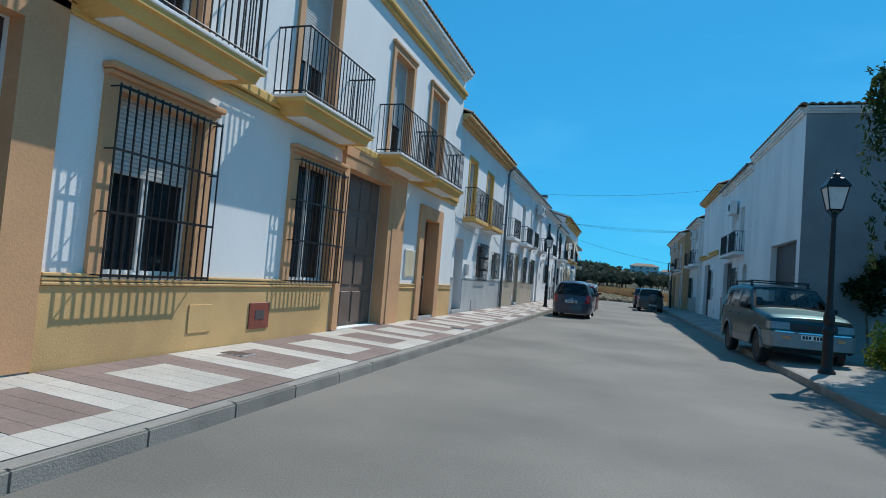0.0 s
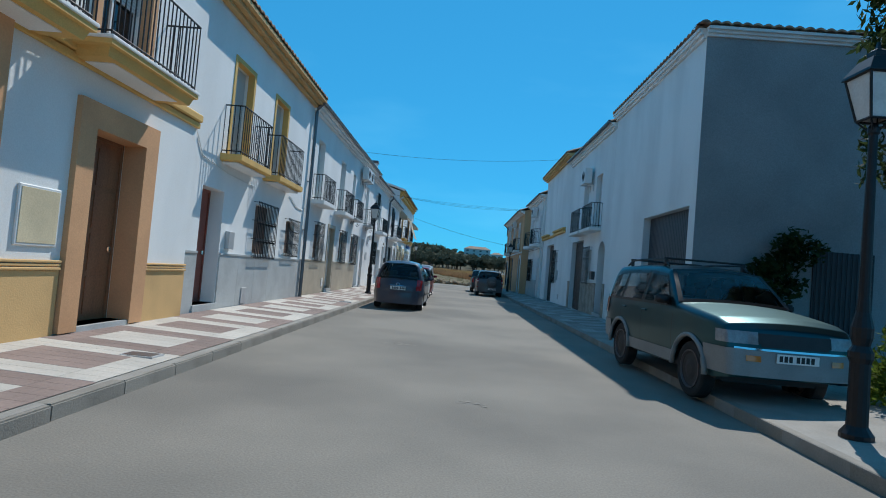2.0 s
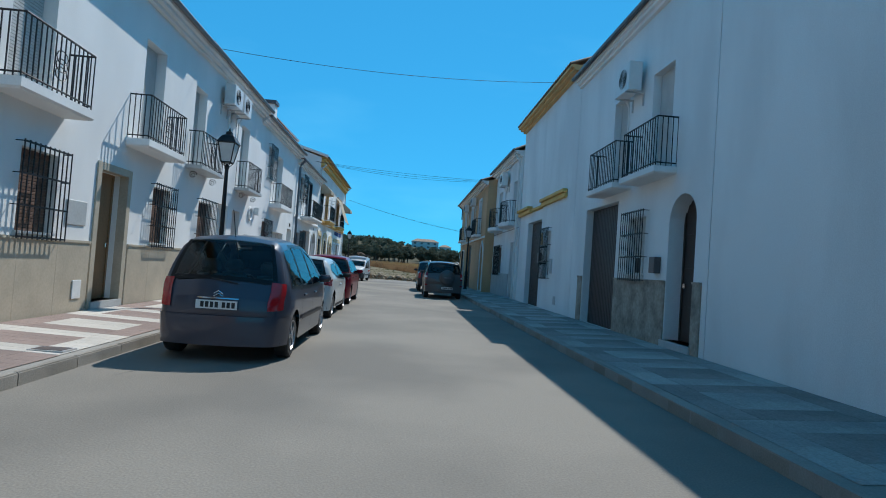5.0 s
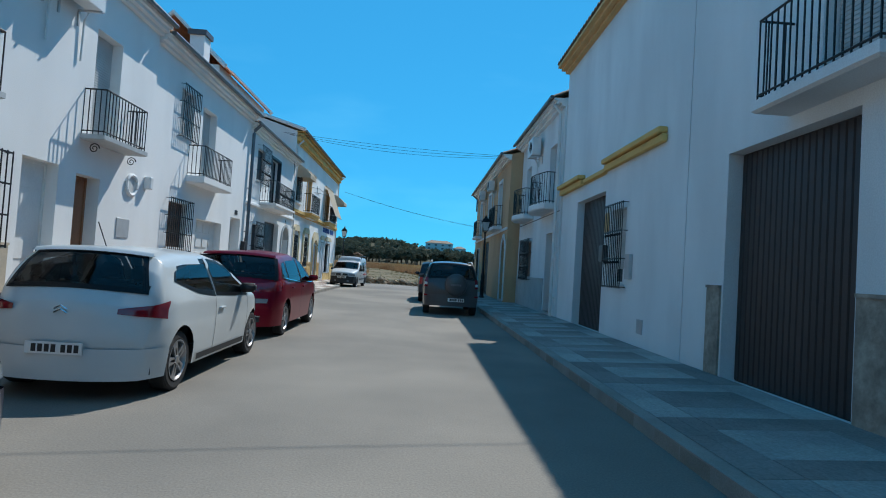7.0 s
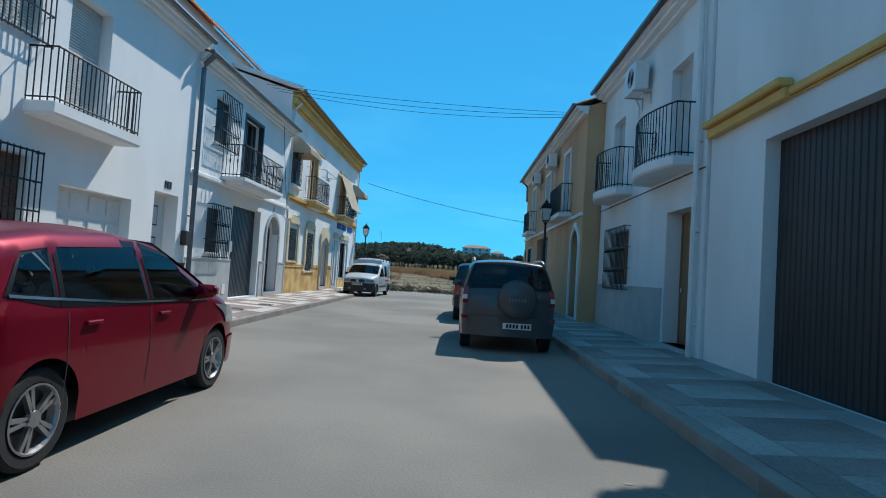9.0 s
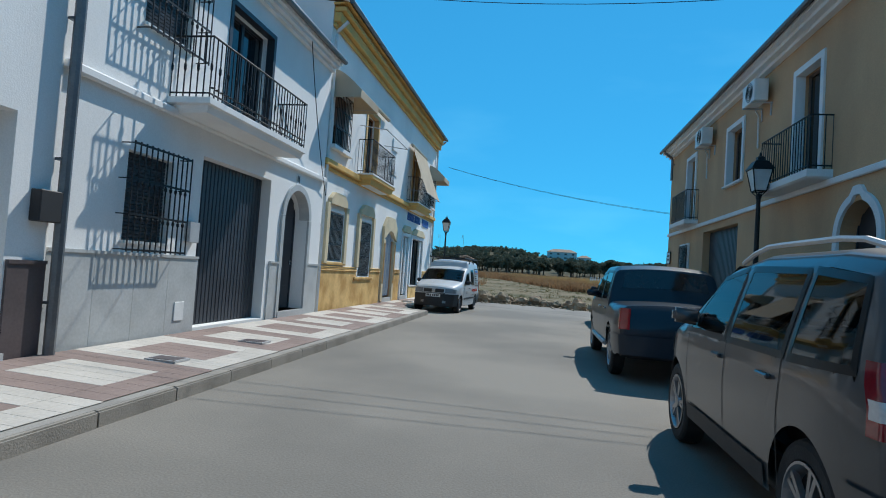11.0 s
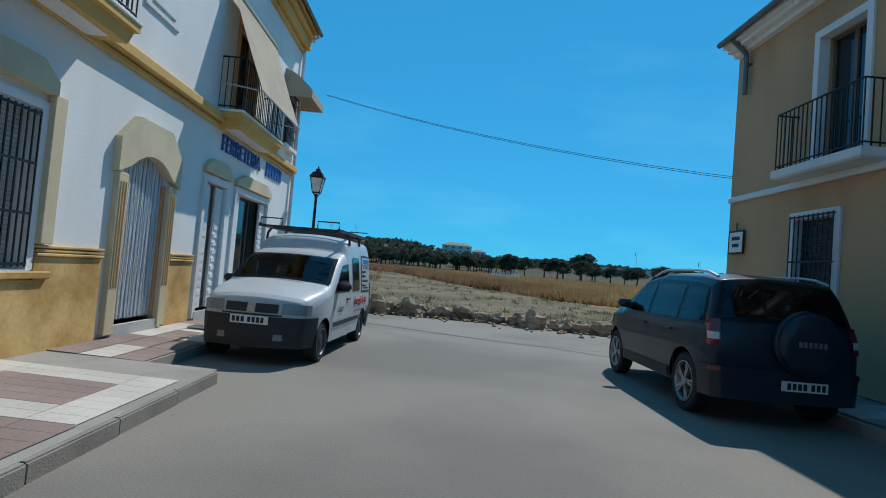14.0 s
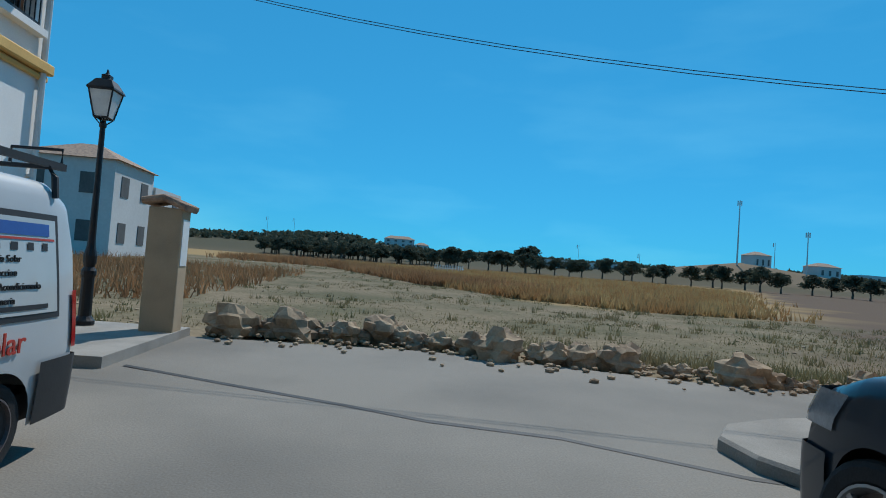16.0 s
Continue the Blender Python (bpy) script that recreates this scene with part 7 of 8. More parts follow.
part("notice", bm, PLATE, gatepost, "faded white notice")


# ---- lettering ----
def lettering(body, size, m, mat, parent, local=True, depth=0.004):
    curve = bpy.data.curves.new("lettering", "FONT")
    curve.body, curve.size, curve.extrude = body, size, depth
    tmp = bpy.data.objects.new("lettering", curve)
    me = bpy.data.meshes.new_from_object(tmp)
    bpy.data.objects.remove(tmp)
    me.transform(m)
    me.materials.append(mat)
    ob = new("lettering", me)
    ob.parent = parent
    if not local:
        ob.matrix_parent_inverse = parent.matrix_basis.inverted()
    return ob


def facing(px, py, pz, right, normal):
    """A base for writing: its x along right, its y up, its z along normal."""
    r, nrm = Vector(right), Vector(normal)
    u = nrm.cross(r)
    return Matrix(((r.x, u.x, nrm.x, px), (r.y, u.y, nrm.y, py), (r.z, u.z, nrm.z, pz), (0, 0, 0, 1)))


lettering("FERRETERIA", 0.46, facing(k7.x + 0.02, 57.9 * U, 3.0 * U, (0, 1, 0), (1, 0, 0)), INK_BLUE, k7.house, False, 0.02)
for k in range(6):
    bm = bmesh.new()
    q = 60.45 * U + k * 0.235
    k7.bx(bm, 0, 0.03, q, q + 0.17, 3.0 * U, 3.0 * U + 0.32)
    part("sign_bar", bm, INK_BLUE, k7.house, "plain blue bars of a shop sign")
T = VAN.t
for k, line in enumerate(("Energia Solar", "Calefaccion", "Aire Acondicionado", "Fontaneria")):
    lettering(line, 0.062, facing(-(VAN.side(-1.4, 1.35 - 0.09 * k) + 0.016), -1.1, 1.3 - 0.085 * k, (0, -1, 0), (-1, 0, 0)), INK, T)
for z0, z1, ya, yb, mat in ((1.47, 1.55, -1.72, -1.18, INK_BLUE), (1.44, 1.455, -1.78, -1.1, INK_RED), (1.0, 1.03, -1.7, -1.15, INK)):
    VAN.flank("sign_bar", mat, [(ya, z0), (yb, z0)], [(ya, z1), (yb, z1)], 0.014, 4)
for k in range(4):
    VAN.flank("sign_mark", INK, [(-1.7 + 0.15 * k, 1.375), (-1.64 + 0.15 * k, 1.375)], [(-1.7 + 0.15 * k, 1.425), (-1.64 + 0.15 * k, 1.425)], 0.014, 3)
lettering("Energia Solar", 0.2, facing(-(VAN.side(-1.0, 0.78) + 0.012), -0.42, 0.74, (0, -1, 0), (-1, 0, 0)), INK_RED, T)
for z, ya, yb in ((0.61, -1.1, -0.4), (0.72, 0.35, 0.7), (0.67, 0.4, 0.66)):
    VAN.flank("sign_bar", MARK_GREY, [(ya, z), (yb, z)], [(ya, z + 0.028), (yb, z + 0.028)], 0.012, 4)
for k in range(6):
    y, x = 1.42, -0.2 + 0.075 * k
    bm = bmesh.new()
    z = VAN.top(y) + 0.036
    bm.faces.new([bm.verts.new(q) for q in ((x, y, z), (x + 0.055, y, z), (x + 0.055, y + 0.11, VAN.top(y + 0.11) + 0.036), (x, y + 0.11, VAN.top(y + 0.11) + 0.036))])
    part("bonnet_mark", bm, METAL_GREY, T, local=True)
bm = bmesh.new()
px, py, pz = v.x - 0.06, 58.15 * U, 2.2 * U
box(bm, px, px + 0.03, py - 0.24, py + 0.24, pz - 0.2, pz + 0.2)
plaque = part("street_plaque", bm, PLATE, v.house, "white tiled plaque in an iron frame")
for z, w in ((0.04, 0.3), (-0.1, 0.24)):
    bm = bmesh.new()
    box(bm, px - 0.004, px - 0.001, py - w / 2, py + w / 2, pz + z, pz + z + 0.07)
    part("plaque_bar", bm, INK, plaque)
bm = bmesh.new()
for a2, b2 in (((-0.26, -0.22), (0.26, -0.22)), ((0.26, -0.22), (0.26, 0.22)), ((0.26, 0.22), (-0.26, 0.22)), ((-0.26, 0.22), (-0.26, -0.22))):
    tube(bm, ((px + 0.01, py + a2[0], pz + a2[1]), (px + 0.01, py + b2[0], pz + b2[1])), 0.018, 5)
tube(bm, ((px + 0.01, py, pz + 0.22), (px + 0.01, py, pz + 0.4)), 0.012, 5)
part("plaque_frame", bm, IRON, plaque)


# ---- awnings ----
backlit(CANVAS, 0.3)


def hood(y0, y1, zt, zb, out):
    t = thing("awning", k7.at(0, (y0 + y1) / 2 * U, zt * U), "cream canvas hood awning over an upper window", "awning", "awnings on the shop house")
    bm, n = bmesh.new(), 6
    arc = [(out * (k / n) ** 0.85, zt * U + (zb - zt) * U * (k / n) ** 1.25) for k in range(n + 1)]
    arc.append((out, zb * U - 0.2))
    rings = [[bm.verts.new(k7.at(d, q, z)) for d, z in arc] for q in (y0 * U, y1 * U)]
    for k in range(len(arc) - 1):
        bm.faces.new((rings[0][k], rings[0][k + 1], rings[1][k + 1], rings[1][k]))
    for ring, q in zip(rings, (y0 * U, y1 * U)):
        bm.faces.new(ring + [bm.verts.new(k7.at(0.01, q, zb * U - 0.2))])
    bm.normal_update()
    bmesh.ops.solidify(bm, geom=list(bm.faces), thickness=0.006)
    part("canvas", bm, CANVAS, t)
    bm = bmesh.new()
    for q in (y0 * U + 0.02, y1 * U - 0.02):
        tube(bm, (k7.at(0, q, zb * U - 0.1), k7.at(out - 0.01, q, zb * U - 0.1)), 0.012, 5)
    tube(bm, (k7.at(out - 0.012, y0 * U, zb * U - 0.1), k7.at(out - 0.012, y1 * U, zb * U - 0.1)), 0.012, 5)
    part("awning_frame", bm, METAL_GREY, t)


def drop(y0, y1, zt, zb, out, cloth=True):
    t = thing("awning", k7.at(0, (y0 + y1) / 2 * U, zt * U), "cream canvas drop awning over a balcony" if cloth else "rolled-up awning with folding arms over a balcony", "awning", "awnings on the shop house")
    a, b = y0 * U, y1 * U
    bm = bmesh.new()
    tube(bm, (k7.at(0.1, a, zt * U), k7.at(0.1, b, zt * U)), 0.06, 10)
    part("roller", bm, CANVAS, t)
    if cloth:
        bm = bmesh.new()
        g = [[bm.verts.new(k7.at(0.12 + (out - 0.12) * k / 6, q, zt * U + (zb - zt) * U * k / 6 - 0.05 * math.sin(math.pi * k / 6))) for k in range(7)] for q in np.linspace(a, b, 9)]
        for r0, r1 in zip(g, g[1:]):
            for k in range(6):
                bm.faces.new((r0[k], r0[k + 1], r1[k + 1], r1[k]))
        bm.normal_update()
        bmesh.ops.solidify(bm, geom=list(bm.faces), thickness=0.005)
        part("canvas", bm, CANVAS, t)
    for q in (a + 0.03, b - 0.03):
        bm = bmesh.new()
        tube(bm, (k7.at(0.02, q, (zb + 0.1) * U), k7.at(out, q, zb * U)), 0.014, 6)
        part("awning_arm", bm, METAL_GREY, t)
    bm = bmesh.new()
    tube(bm, (k7.at(out, a, zb * U), k7.at(out, b, zb * U)), 0.018, 6)
    part("front_bar", bm, METAL_GREY, t)


hood(50.15, 51.5, 5.62, 5.15, 0.75)
hood(61.25, 62.5, 5.62, 5.15, 0.75)
drop(52.05, 54.4, 5.62, 4.75, 0.85, False)
drop(57.55, 60.05, 5.62, 3.95, 0.85)


# ---- plants ----
LEAF = backlit(material("dark_green_leaf", (0.05, 0.075, 0.025), 0.6, 0.25, 3, 20, 0, spec=0.1))
LEAF_LIGHT = backlit(material("fresh_green_leaf", (0.16, 0.22, 0.035), 0.6, 0.25, 3, 20, 0, spec=0.1))
PINE = backlit(material("dark_pine_foliage", (0.105, 0.112, 0.076), 0.85, 0.3, 0.3, 6, 0, other=(0.07, 0.08, 0.056), spec=0.05), 0.3)
BARK = material("grey_bark", (0.13, 0.1, 0.075), 0.9, 0.25, 6, 30, 0.6)
RUSSET = backlit(material("rust_brown_grass", (0.33, 0.19, 0.095), 0.9, 0.15, 0.25, 6, 0, other=(0.22, 0.12, 0.06), spec=0.1))
STRAW = backlit(material("golden_dry_grass", (0.36, 0.26, 0.12), 0.9, 0.15, 0.25, 6, 0, other=(0.3, 0.16, 0.07), spec=0.1))
WEED = backlit(material("dry_green_weed", (0.15, 0.14, 0.07), 0.9, 0.2, 0.4, 6, 0, other=(0.22, 0.175, 0.1), spec=0.1))
ROCK = material("pale_limestone", (0.4, 0.3, 0.2), 0.9, 0.14, 2.5, 18, 0.5, other=(0.26, 0.19, 0.13), spec=0.1)


def leaves(bm, rng, centre, radii, count, size, drop_=0.0, hollow=0.35, slim=0.45):
    """Small leaf blades through a lumpy volume."""
    c = Vector(centre)
    for _ in range(count):
        d = Vector((rng.gauss(0, 1), rng.gauss(0, 1), rng.gauss(0, 1))).normalized()
        r = hollow + (1 - hollow) * rng.random() ** 0.6
        p = c + Vector((d.x * radii[0], d.y * radii[1], d.z * radii[2])) * r
        s = size * rng.uniform(0.6, 1.3)
        a = Vector((rng.gauss(0, 1), rng.gauss(0, 1), rng.gauss(0, 0.7) - drop_)).normalized()
        b = a.cross(Vector((rng.gauss(0, 1), rng.gauss(0, 1), rng.gauss(0, 1)))).normalized() * s * slim
        a = a * s
        bm.faces.new([bm.verts.new(q) for q in (p - a, p + b, p + a, p - b)])


def foliage(name, bm, mat, parent, local=False, kind=""):
    me = bpy.data.meshes.new(name)
    bm.to_mesh(me)
    bm.free()
    me.materials.append(mat)
    ob = new(name, me)
    if parent is not None:
        ob.parent = parent
        if not local:
            ob.matrix_parent_inverse = parent.matrix_basis.inverted()
    return tagged(ob, kind=kind)


def street_tree(x, y):
    rng = random.Random(5)
    t = thing("tree", (x, y, 0.15), "leafy street tree with drooping dark green branches", "tree")
    bm = bmesh.new()
    base = Vector((x, y, 0.1))
    trunk = [base, base + Vector((0.05, 0, 1.0)), base + Vector((-0.05, 0.1, 2.2)), base + Vector((0.05, 0.05, 3.4))]
    tube(bm, trunk, 0.2, 10, [0.24, 0.19, 0.17, 0.14])
    limbs = []
    for k in range(11):
        a = 2 * math.pi * k / 11 + rng.uniform(-0.3, 0.3)
        reach, rise = rng.uniform(1.5, 2.6), rng.uniform(0.6, 4.6)
        st = trunk[2] + (trunk[3] - trunk[2]) * rng.random()
        mid = st + Vector((math.cos(a) * reach * 0.5, math.sin(a) * reach * 0.5, rise * 0.7))
        end = st + Vector((math.cos(a) * reach, math.sin(a) * reach, rise))
        tube(bm, (st, mid, end), 0.06, 6, [0.09, 0.055, 0.02])
        limbs.append((mid, end))
    part("trunk", bm, BARK, t)
    bm = bmesh.new()
    for mid, end in limbs:
        for q, n in ((end, 520), ((mid + end) / 2, 420)):
            leaves(bm, rng, q, (rng.uniform(0.8, 1.1), rng.uniform(0.8, 1.1), rng.uniform(0.7, 1.0)), n * 2, 0.11, 0.8, 0.2)
        for _ in range(14):
            a = Vector((rng.gauss(0, 0.55), rng.gauss(0, 0.45), rng.uniform(-0.2, 0.4))) + end
            for j in range(16):
                leaves(bm, rng, a + Vector((rng.gauss(0, 0.05), rng.gauss(0, 0.05), -0.11 * j)), (0.1, 0.1, 0.08), 5, 0.085, 1.0, 0.1, 0.3)
    leaves(bm, rng, base + Vector((0.1, 0, 6.2)), (2.15, 2.2, 3.0), 17000, 0.12, 0.7, 0.3)
    leaves(bm, rng, base + Vector((0.5, 0.2, 4.0)), (1.8, 1.8, 1.8), 8000, 0.12, 0.7, 0.2)
    foliage("crown", bm, LEAF, t)


street_tree(6.95, 15.7)
rng = random.Random(8)
t = thing("bush", (5.05, 15.9, 0.15), "bright green low bush beside the pavement", "bush")
bm = bmesh.new()
for _ in range(9):
    leaves(bm, rng, (5.05 + rng.gauss(0, 0.25), 15.9 + rng.gauss(0, 0.3), 0.35 + rng.random() * 0.6), (0.35, 0.35, 0.3), 260, 0.055, -0.3, 0.1)
for _ in range(26):
    a = rng.uniform(0, 6.28)
    tube(bm, ((5.05, 15.9, 0.14), (5.05 + 0.4 * math.cos(a), 15.9 + 0.4 * math.sin(a), rng.uniform(0.5, 1.0))), 0.006, 4)
foliage("leaves", bm, LEAF_LIGHT, t)
t = thing("climber", (6.6, 21.85, 0.15), "dark climbing shrub against the end wall", "shrub")
bm = bmesh.new()
tube(bm, ((6.6, 21.8, 0.14), (6.5, 21.75, 1.2), (6.6, 21.75, 2.2)), 0.03, 6)
part("stem", bm, BARK, t)
bm = bmesh.new()
for _ in range(9):
    leaves(bm, rng, (6.6 + rng.gauss(0, 0.35), 21.65, 2.3 + rng.gauss(0, 0.45)), (0.4, 0.22, 0.35), 170, 0.08, 0.3, 0.1)
foliage("leaves", bm, LEAF, t)


def rock(bm, rng, c, s):
    ico = bmesh.ops.create_icosphere(bm, subdivisions=3, radius=1.0)
    seed = Vector((rng.random() * 50, rng.random() * 50, rng.random() * 50))
    sx, sy, sz = s
    turn = Matrix.Rotation(rng.uniform(0, 6.28), 3, "Z")
    for vtx in ico["verts"]:
        d = vtx.co.copy()
        n = 1 + 0.5 * noise.noise(d * 1.3 + seed) + 0.22 * noise.noise(d * 3 + seed) + 0.1 * noise.noise(d * 7 + seed)
        q = Vector((round(d.x * 2.2) / 2.2 * 0.4 + d.x * 0.6, round(d.y * 2.2) / 2.2 * 0.4 + d.y * 0.6, round(d.z * 1.8) / 1.8 * 0.4 + d.z * 0.6)) * n
        vtx.co = Vector(c) + turn @ Vector((q.x * sx, q.y * sy, q.z * sz))


rng = random.Random(3)
def rock_line(f):
    pts = [(-3.35, 63.75), (-0.5, 63.6), (1.7, 62.45), (4.0, 61.75), (6.2, 61.0)]
    xs = [q[0] for q in pts]
    x = xs[0] + (xs[-1] - xs[0]) * f
    return x * U, float(np.interp(x, xs, [q[1] for q in pts])) * U


for k in range(34):
    f = k / 33
    big = (0.5 if k in (1, 4, 9, 15, 21, 26) else rng.uniform(0.14, 0.36)) * (0.9 if f < 0.6 else 0.75)
    x, y = rock_line(f)
    y += 0.35 + rng.uniform(-0.1, 0.5)
    bm = bmesh.new()
    rock(bm, rng, (x, y, big * 0.38), (big, big * 0.85, big * 0.72))
    tagged(part("boulder", bm, ROCK, None), "rough pale boulder at the edge of the road", "rock", "boulders along the field edge")
bm = bmesh.new()
for _ in range(420):
    x, y = rock_line(rng.random())
    s = rng.uniform(0.02, 0.075)
    ico = bmesh.ops.create_icosphere(bm, subdivisions=1, radius=s)
    off = Vector((x + rng.gauss(0, 0.3), y + 0.3 + rng.gauss(0.2, 0.6), 0.02))
    for q in ico["verts"]:
        q.co = Vector((q.co.x * rng.uniform(0.8, 1.3), q.co.y, q.co.z * 0.6)) + off
tagged(part("rubble", bm, ROCK, None), "loose stones along the field edge", "stones", kind="stuff")

# field growth
def tufts(name, mat, area, count, tall, blades, rng, label, lean=0.3, wide=0.02):
    verts, faces = [], []
    for _ in range(count):
        x, y = area(rng)
        z = height(x, y) - 0.03
        for _ in range(blades):
            a, h = rng.uniform(0, 6.28), tall * rng.uniform(0.5, 1.25)
            bx_, by_ = x + rng.gauss(0, 0.12), y + rng.gauss(0, 0.12)
            w = wide * rng.uniform(0.6, 1.5)
            n = len(verts)
            verts += [(bx_ - w * math.cos(a), by_ - w * math.sin(a), z), (bx_ + w * math.cos(a), by_ + w * math.sin(a), z), (bx_ + rng.gauss(0, lean) * h, by_ + rng.gauss(0, lean) * h, z + h)]
            faces.append((n, n + 1, n + 2))
    me = bpy.data.meshes.new(name)
    me.from_pydata(verts, [], faces)
    me.materials.append(mat)
    tagged(new(name, me), label, "grass", kind="stuff")


rng = random.Random(11)
edge_y = lambda x: float(np.interp(x, [-30, -4, 0, 4.5, 7, 20, 60], [74.5, 74.4, 74, 72.3, 71.3, 69.5, 64]))
def near_area(r):
    x = r.uniform(-18, 34)
    y0, y1 = edge_y(x) + 0.3, max(field_edge(x), edge_y(x) + 6)
    return x, y0 + (y1 - y0) * r.random() ** 1.4


def gold_area(r):
    while True:
        x = r.uniform(-8, 70)
        y0 = field_edge(x) + 1
        y = y0 + (205 - y0) * r.random() ** 1.8
        if x < 0.68 * y - 43 + r.gauss(0, 2):
            return x, y


def russet_area(r):
    y = 106 + 76 * r.random() ** 1.3
    x0 = float(np.interp(y, (96, 105, 148), (7, 4, -9)))
    return x0 + abs(r.gauss(0, 6)) - 1 - 16 * r.random() * (y > 140), y


def edge_area(r):
    x = r.uniform(2, 22)
    return x, edge_y(x) + abs(r.gauss(0.2, 0.8))


tufts("weeds", WEED, near_area, 8000, 0.08, 7, rng, "sparse grey-green weeds over the field", wide=0.016)
tufts("weed_clumps", WEED, near_area, 450, 0.24, 16, rng, "larger green weed clumps in the field", wide=0.02)
tufts("weeds_at_road", WEED, edge_area, 520, 0.32, 12, rng, "taller weeds between the boulders", wide=0.014)
tufts("dry_grass", STRAW, gold_area, 13000, 0.62, 5, rng, "band of tall golden dry grass", wide=0.05)
tufts("russet_grass", RUSSET, russet_area, 4500, 0.8, 5, rng, "rust-brown dry grass along the field edge", wide=0.045)
tufts("wild_oats", RUSSET, lambda r: (r.uniform(-40, -7), r.uniform(80, 112)), 2600, 0.75, 5, rng, "tall brown grass by the path", wide=0.03)
bm = bmesh.new()
for _ in range(800):
    x, y = near_area(rng)
    s = rng.uniform(0.02, 0.06)
    ico = bmesh.ops.create_icosphere(bm, subdivisions=1, radius=s)
    off = Vector((x, y, height(x, y) + 0.01))
    for q in ico["verts"]:
        q.co = Vector((q.co.x * rng.uniform(0.7, 1.4), q.co.y, q.co.z * 0.6)) + off
tagged(part("field_stones", bm, ROCK, None), "pale stones strewn over the field", "stones", kind="stuff")

# far trees
def round_tree():
    rng = random.Random(21)
    t = thing("tree", (0, 0, 0), "round dark green tree across the field", "tree", "row of trees across the field")
    bm = bmesh.new()
    tube(bm, ((0, 0, -0.3), (0.05, 0, 1.0), (0, 0.05, 2.0)), 0.16, 6, [0.2, 0.15, 0.12])
    for k in range(5):
        a = 2 * math.pi * k / 5
        tube(bm, ((0, 0, 1.6), (math.cos(a), math.sin(a), 3.0)), 0.06, 5, [0.09, 0.04])
    part("trunk", bm, BARK, t, local=True)
    bm = bmesh.new()
    for _ in range(16):
        a, r = rng.uniform(0, 6.28), rng.uniform(0.4, 1.7)
        leaves(bm, rng, (r * math.cos(a), r * math.sin(a), rng.uniform(2.1, 4.6)), (1.0, 1.0, 0.85), 75, 0.33, 0, 0.2)
    foliage("crown", bm, PINE, t, True)
    return t


first = round_tree()
rng = random.Random(31)
spots = []
for k in range(34):
    azi = radians(-3 + 52 * k / 33 + rng.uniform(-0.6, 0.6))
    d = 180 + rng.uniform(-10, 16)
    spots.append((-1 + d * math.sin(azi), 63 + d * math.cos(azi), rng.uniform(0.95, 1.3)))
for k in range(16):
    azi = radians(rng.uniform(-6, 9))
    d = rng.uniform(180, 235)
    spots.append((-1 + d * math.sin(azi), 63 + d * math.cos(azi), rng.uniform(0.8, 1.15)))
for k in range(64):
    azi = radians(rng.uniform(-11, 8))
    d = rng.uniform(175, 215)
    spots.append((-1 + d * math.sin(azi), 63 + d * math.cos(azi), rng.uniform(0.75, 1.1)))
spots += [(49, 250, 1.75), (44, 256, 1.3), (55, 258, 1.2)]
for k, (x, y, s) in enumerate(spots):
    m = pose(x, y, height(x, y), 0, 0, rng.uniform(0, 360))
    if k == 0:
        first.matrix_basis = m
    else:
        o = copy_thing(first, m)
        o.scale = (s * rng.uniform(1.15, 1.5), s * rng.uniform(1.1, 1.4), s)

bm = bmesh.new()
rng = random.Random(41)
for _ in range(2200):
    azi = radians(rng.uniform(-20, 50))
    d = rng.uniform(300, 470)
    x, y = -1 + d * math.sin(azi), 63 + d * math.cos(azi)
    if (100 < x < 190 and 230 < y < 335) or (-4 < x < 40 and 395 < y < 455):
        continue
    s = rng.uniform(1.1, 2.1)
    leaves(bm, rng, (x, y, height(x, y) + s * 0.7), (s * 1.2, s * 1.2, s), 26, 1.0, 0, 0.2, 0.6)
woods = foliage("far_woods", bm, PINE, None, kind="stuff")
tagged(woods, "scattered pines and olive trees on far hills", "woods")

# white posts at the foot of the tree row
t = thing("fence", (13.0, 172, height(13, 172)), "short row of white posts below the far trees", "fence")
for k in range(12):
    bm = bmesh.new()
    x = -2.9 + 0.5 * k + 0.06 * math.sin(k * 5)
    box(bm, x, x + 0.16, -0.08, 0.08, -0.2, 1.25 + 0.2 * math.sin(k * 3.1))
    part("post", bm, WHITE_OLD, t, local=True)
bm = bmesh.new()
box(bm, -3.0, 2.9, 0.08, 0.12, 0.6, 0.72)
part("rail", bm, WHITE_OLD, t, local=True)

# far buildings
FAR_PANE = material("far_shuttered_window", (0.1, 0.095, 0.09), 0.7, 0.1, 1, 5, 0)
FAR_WHITE = material("far_white_wall", (0.55, 0.54, 0.52), 0.9, 0.05, 0.2, 5, 0)


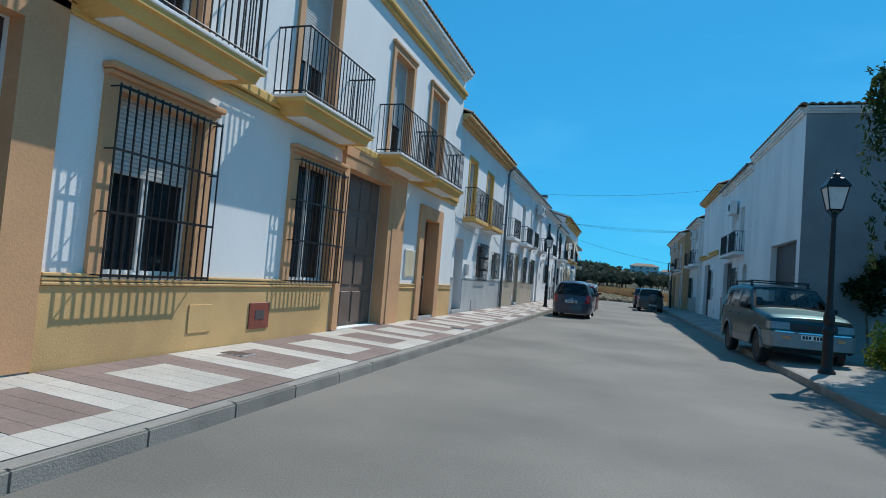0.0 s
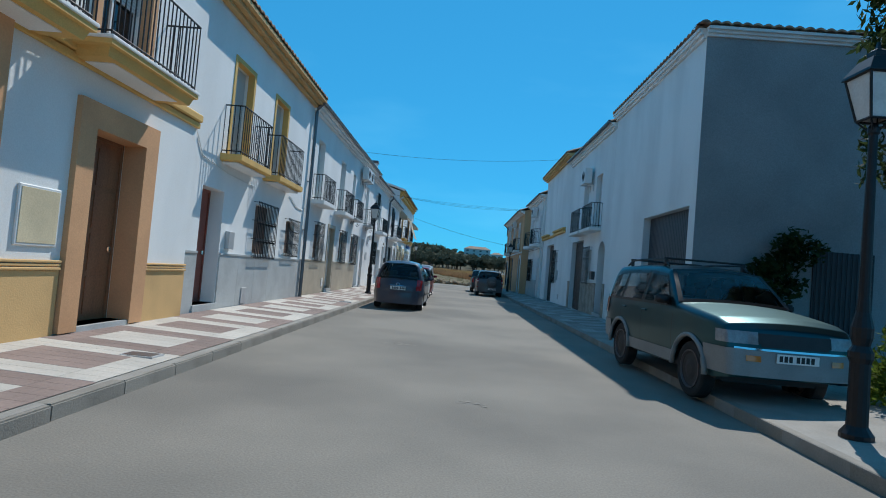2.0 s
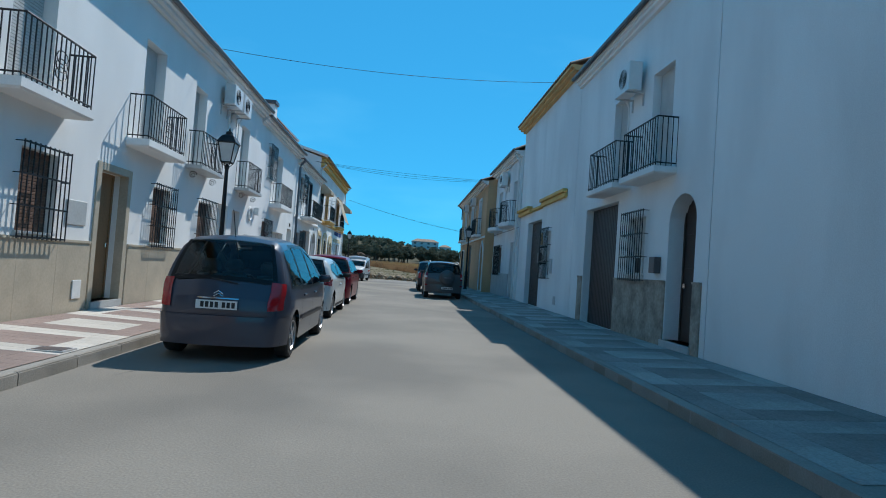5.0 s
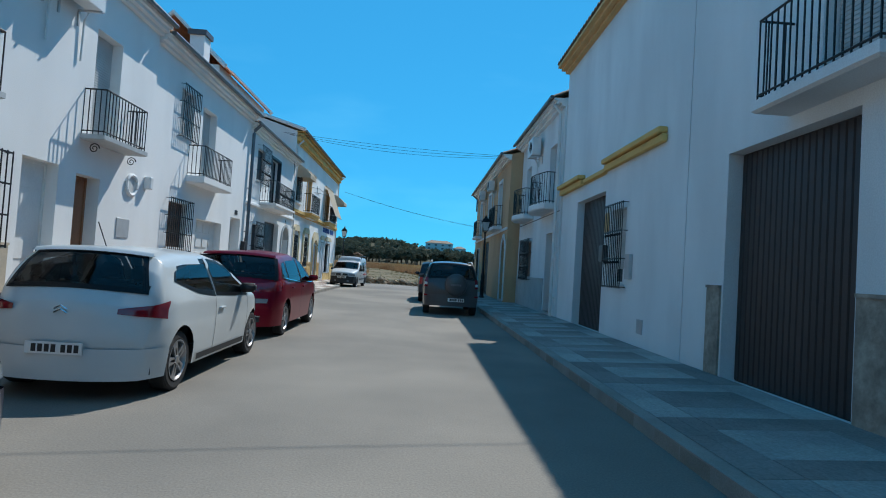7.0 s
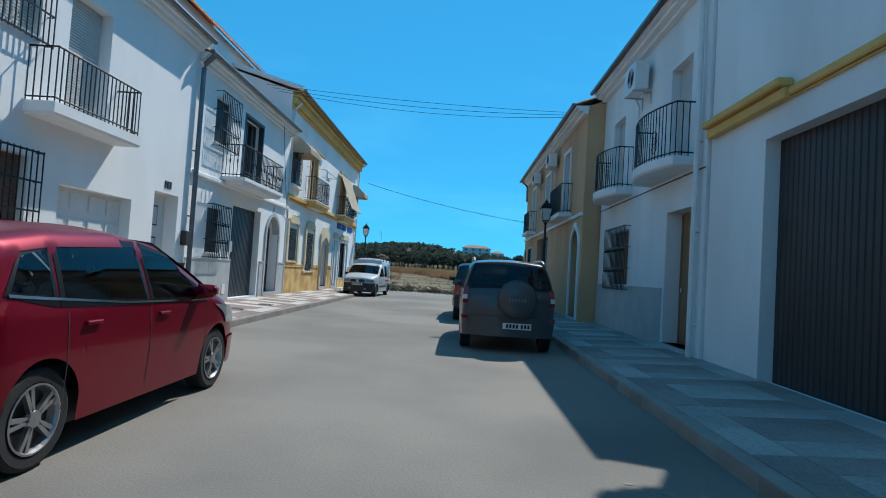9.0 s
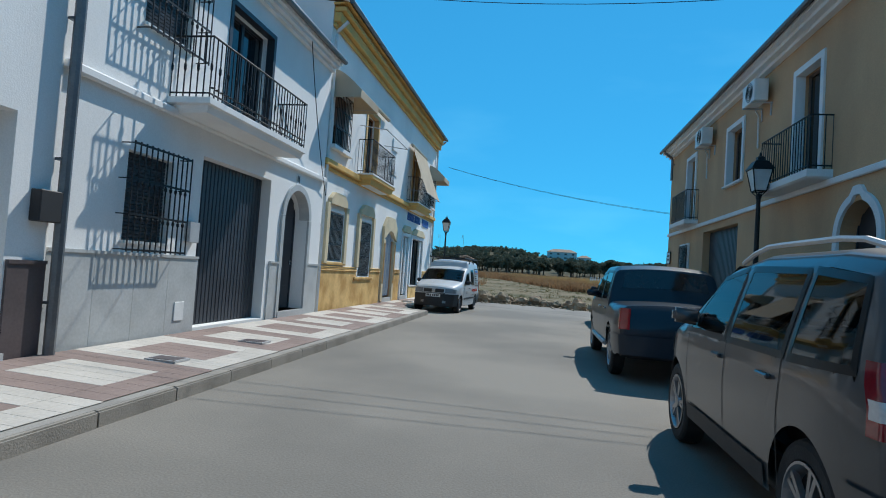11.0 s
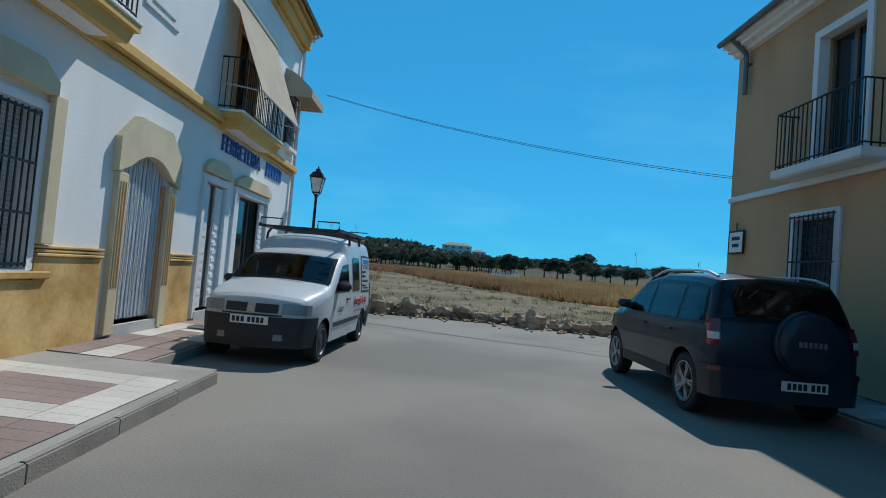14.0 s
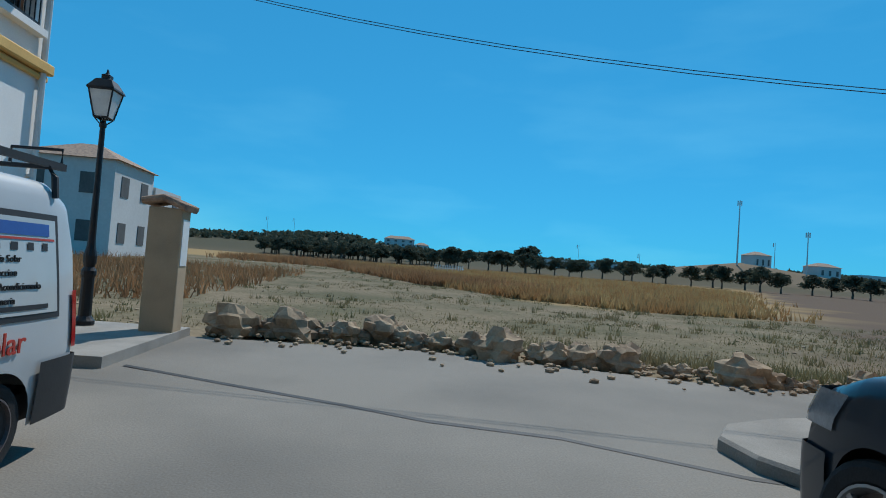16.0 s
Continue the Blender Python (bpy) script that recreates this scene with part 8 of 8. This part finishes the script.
def far_house(x, y, z, w, d, h, turn, label, roof=True, storeys=2, cols=4):
    t = thing("far_house", (x, y, z), label, "house", "far houses", turn=turn)
    bm = bmesh.new()
    box(bm, -w / 2, w / 2, -d / 2, d / 2, -2, h)
    part("wall", bm, FAR_WHITE, t, local=True)
    if roof:
        bm = bmesh.new()
        o = 0.4
        base = [bm.verts.new(q) for q in ((-w / 2 - o, -d / 2 - o, h), (w / 2 + o, -d / 2 - o, h), (w / 2 + o, d / 2 + o, h), (-w / 2 - o, d / 2 + o, h))]
        top = [bm.verts.new(q) for q in ((-w / 2 + d * 0.4, 0, h + d * 0.22), (w / 2 - d * 0.4, 0, h + d * 0.22))]
        for f in ((base[0], base[1], top[1], top[0]), (base[2], base[3], top[0], top[1]), (base[1], base[2], top[1]), (base[3], base[0], top[0]), base[::-1]):
            bm.faces.new(f)
        part("roof", bm, TILE_ROOF, t, local=True)
    for s in range(storeys):
        for k in range(cols):
            bm = bmesh.new()
            cx = -w / 2 + w * (k + 0.5) / cols
            cz = h * (s + 0.5) / storeys
            box(bm, cx - w / cols * 0.16, cx + w / cols * 0.16, -d / 2 - 0.06, -d / 2 + 0.02, cz - h / storeys * 0.24, cz + h / storeys * 0.2)
            part("window", bm, FAR_PANE, t, local=True)
        for k in range(2):
            bm = bmesh.new()
            cy, cz = -d / 2 + d * (k + 0.5) / 2, h * (s + 0.5) / storeys
            box(bm, w / 2 - 0.02, w / 2 + 0.06, cy - d * 0.09, cy + d * 0.09, cz - h / storeys * 0.24, cz + h / storeys * 0.2)
            part("window", bm, FAR_PANE, t, local=True)
    return t


far_house(13, 448, height(13, 448) + 0.4, 20, 10, 5.2, 0, "white country house with a tiled roof on the hill")
far_house(28, 444, height(28, 444) + 0.2, 9, 8, 3.6, 0, "low white annexe beside the country house", storeys=1, cols=2)
for x, y, w, h_ in ((168, 300, 9, 6), (192, 290, 12, 5), (235, 310, 16, 4), (90, 330, 26, 3.5), (120, 345, 20, 3)):
    far_house(x, y, height(x, y), w, 8, h_, 8, "small pale building on the far rise", storeys=1, cols=3, roof=w < 15)
far_house(-30, 122.5, height(-30, 122), 9, 9, 8.8, 0, "white town house at the end of the lane", storeys=2, cols=2)
far_house(-29, 131.2, height(-29, 131), 7.4, 8, 7.4, 0, "white town house behind another", storeys=2, cols=2, roof=False)
for (azd, d, h_, r) in ((34.0, 262, 26, 0.35), (39.3, 268, 17, 0.3), (36.9, 300, 14, 0.2), (25.7, 300, 9, 0.15), (20.0, 300, 12, 0.12), (-8.3, 330, 12, 0.15), (-10.8, 330, 12, 0.12), (46, 300, 10, 0.15)):
    x, y = -1 + d * math.sin(radians(azd)), 63 + d * math.cos(radians(azd))
    bm = bmesh.new()
    z = height(x, y)
    tube(bm, ((x, y, z - 1), (x, y, z + h_)), r, 6, [r, r * 0.5])
    for k in range(3 if h_ > 15 else 1):
        box(bm, x - 1.0 + k * 0.8, x - 0.75 + k * 0.8, y - 0.2, y + 0.2, z + h_ - 2.2, z + h_ - 0.2)
    tagged(part("mast", bm, METAL_GREY, None), "thin grey mast on the skyline", "mast", "masts on the skyline")

# road details
bm = bmesh.new()
pts = [(-3.47, 61.1), (-2.3, 60.45), (-1.08, 59.8), (-0.4, 59.4), (0.63, 59.06), (1.7, 58.3), (3.6, 57.6)]
for (xa, ya), (xb, yb) in zip(pts, pts[1:]):
    w = 0.05
    bm.faces.new([bm.verts.new(q) for q in ((xa * U, ya * U - w, 0.004), (xb * U, yb * U - w, 0.004), (xb * U, yb * U + w, 0.004), (xa * U, ya * U + w, 0.004))])
part("tar_seam", bm, material("tar", (0.04, 0.04, 0.04), 0.7, 0.2, 5, 60, 0.2), None, "dark tar seam across the asphalt", kind="structure")
PATCH = material("pale_road_stain", (0.24, 0.22, 0.19), 0.95, 0.1, 4, 60, 0)
rng = random.Random(17)
for x, y, s, count in ((-1.47, 16.83, 0.14, 16), (-0.4, 13.0, 0.1, 12), (1.65, 34.5, 0.16, 14), (-0.6, 19.5, 0.1, 10)):
    bm = bmesh.new()
    for _ in range(count):
        cx, cy, r0 = x * U + rng.gauss(0, s), y * U + rng.gauss(0, s * 0.8), s * rng.uniform(0.05, 0.3)
        turn_ = rng.uniform(0, 6.28)
        bm.faces.new([bm.verts.new((cx + r0 * (0.7 + 0.5 * rng.random()) * math.cos(q) * 1.3, cy + r0 * (0.7 + 0.5 * rng.random()) * math.sin(q), 0.004 + 0.0001 * rng.random())) for q in (turn_ + 2 * math.pi * k / 9 for k in range(9))])
    part("road_stain", bm, PATCH, None, "pale dried spatter on the asphalt", kind="structure")
for x, y in ((-4.55, 6.9), (-3.75, 13.2), (-3.72, 23.6), (-4.3, 43.5), (-4.25, 45.2), (-4.9, 56.6)):
    t = thing("manhole_cover", (x * U, y * U, 0.17), "small iron service cover set in the pavement", "manhole cover", "service covers")
    bm = bmesh.new()
    zz = 0.152 + 0.068 * max(0, min(1, (-3.35 - x) / 1.65))
    box(bm, x * U - 0.2, x * U + 0.2, y * U - 0.14, y * U + 0.14, zz - 0.02, zz + 0.004)
    part("frame", bm, METAL_GREY, t)
    bm = bmesh.new()
    box(bm, x * U - 0.17, x * U + 0.17, y * U - 0.11, y * U + 0.11, zz - 0.01, zz + 0.008)
    part("lid", bm, MARBLE_DARK, t)
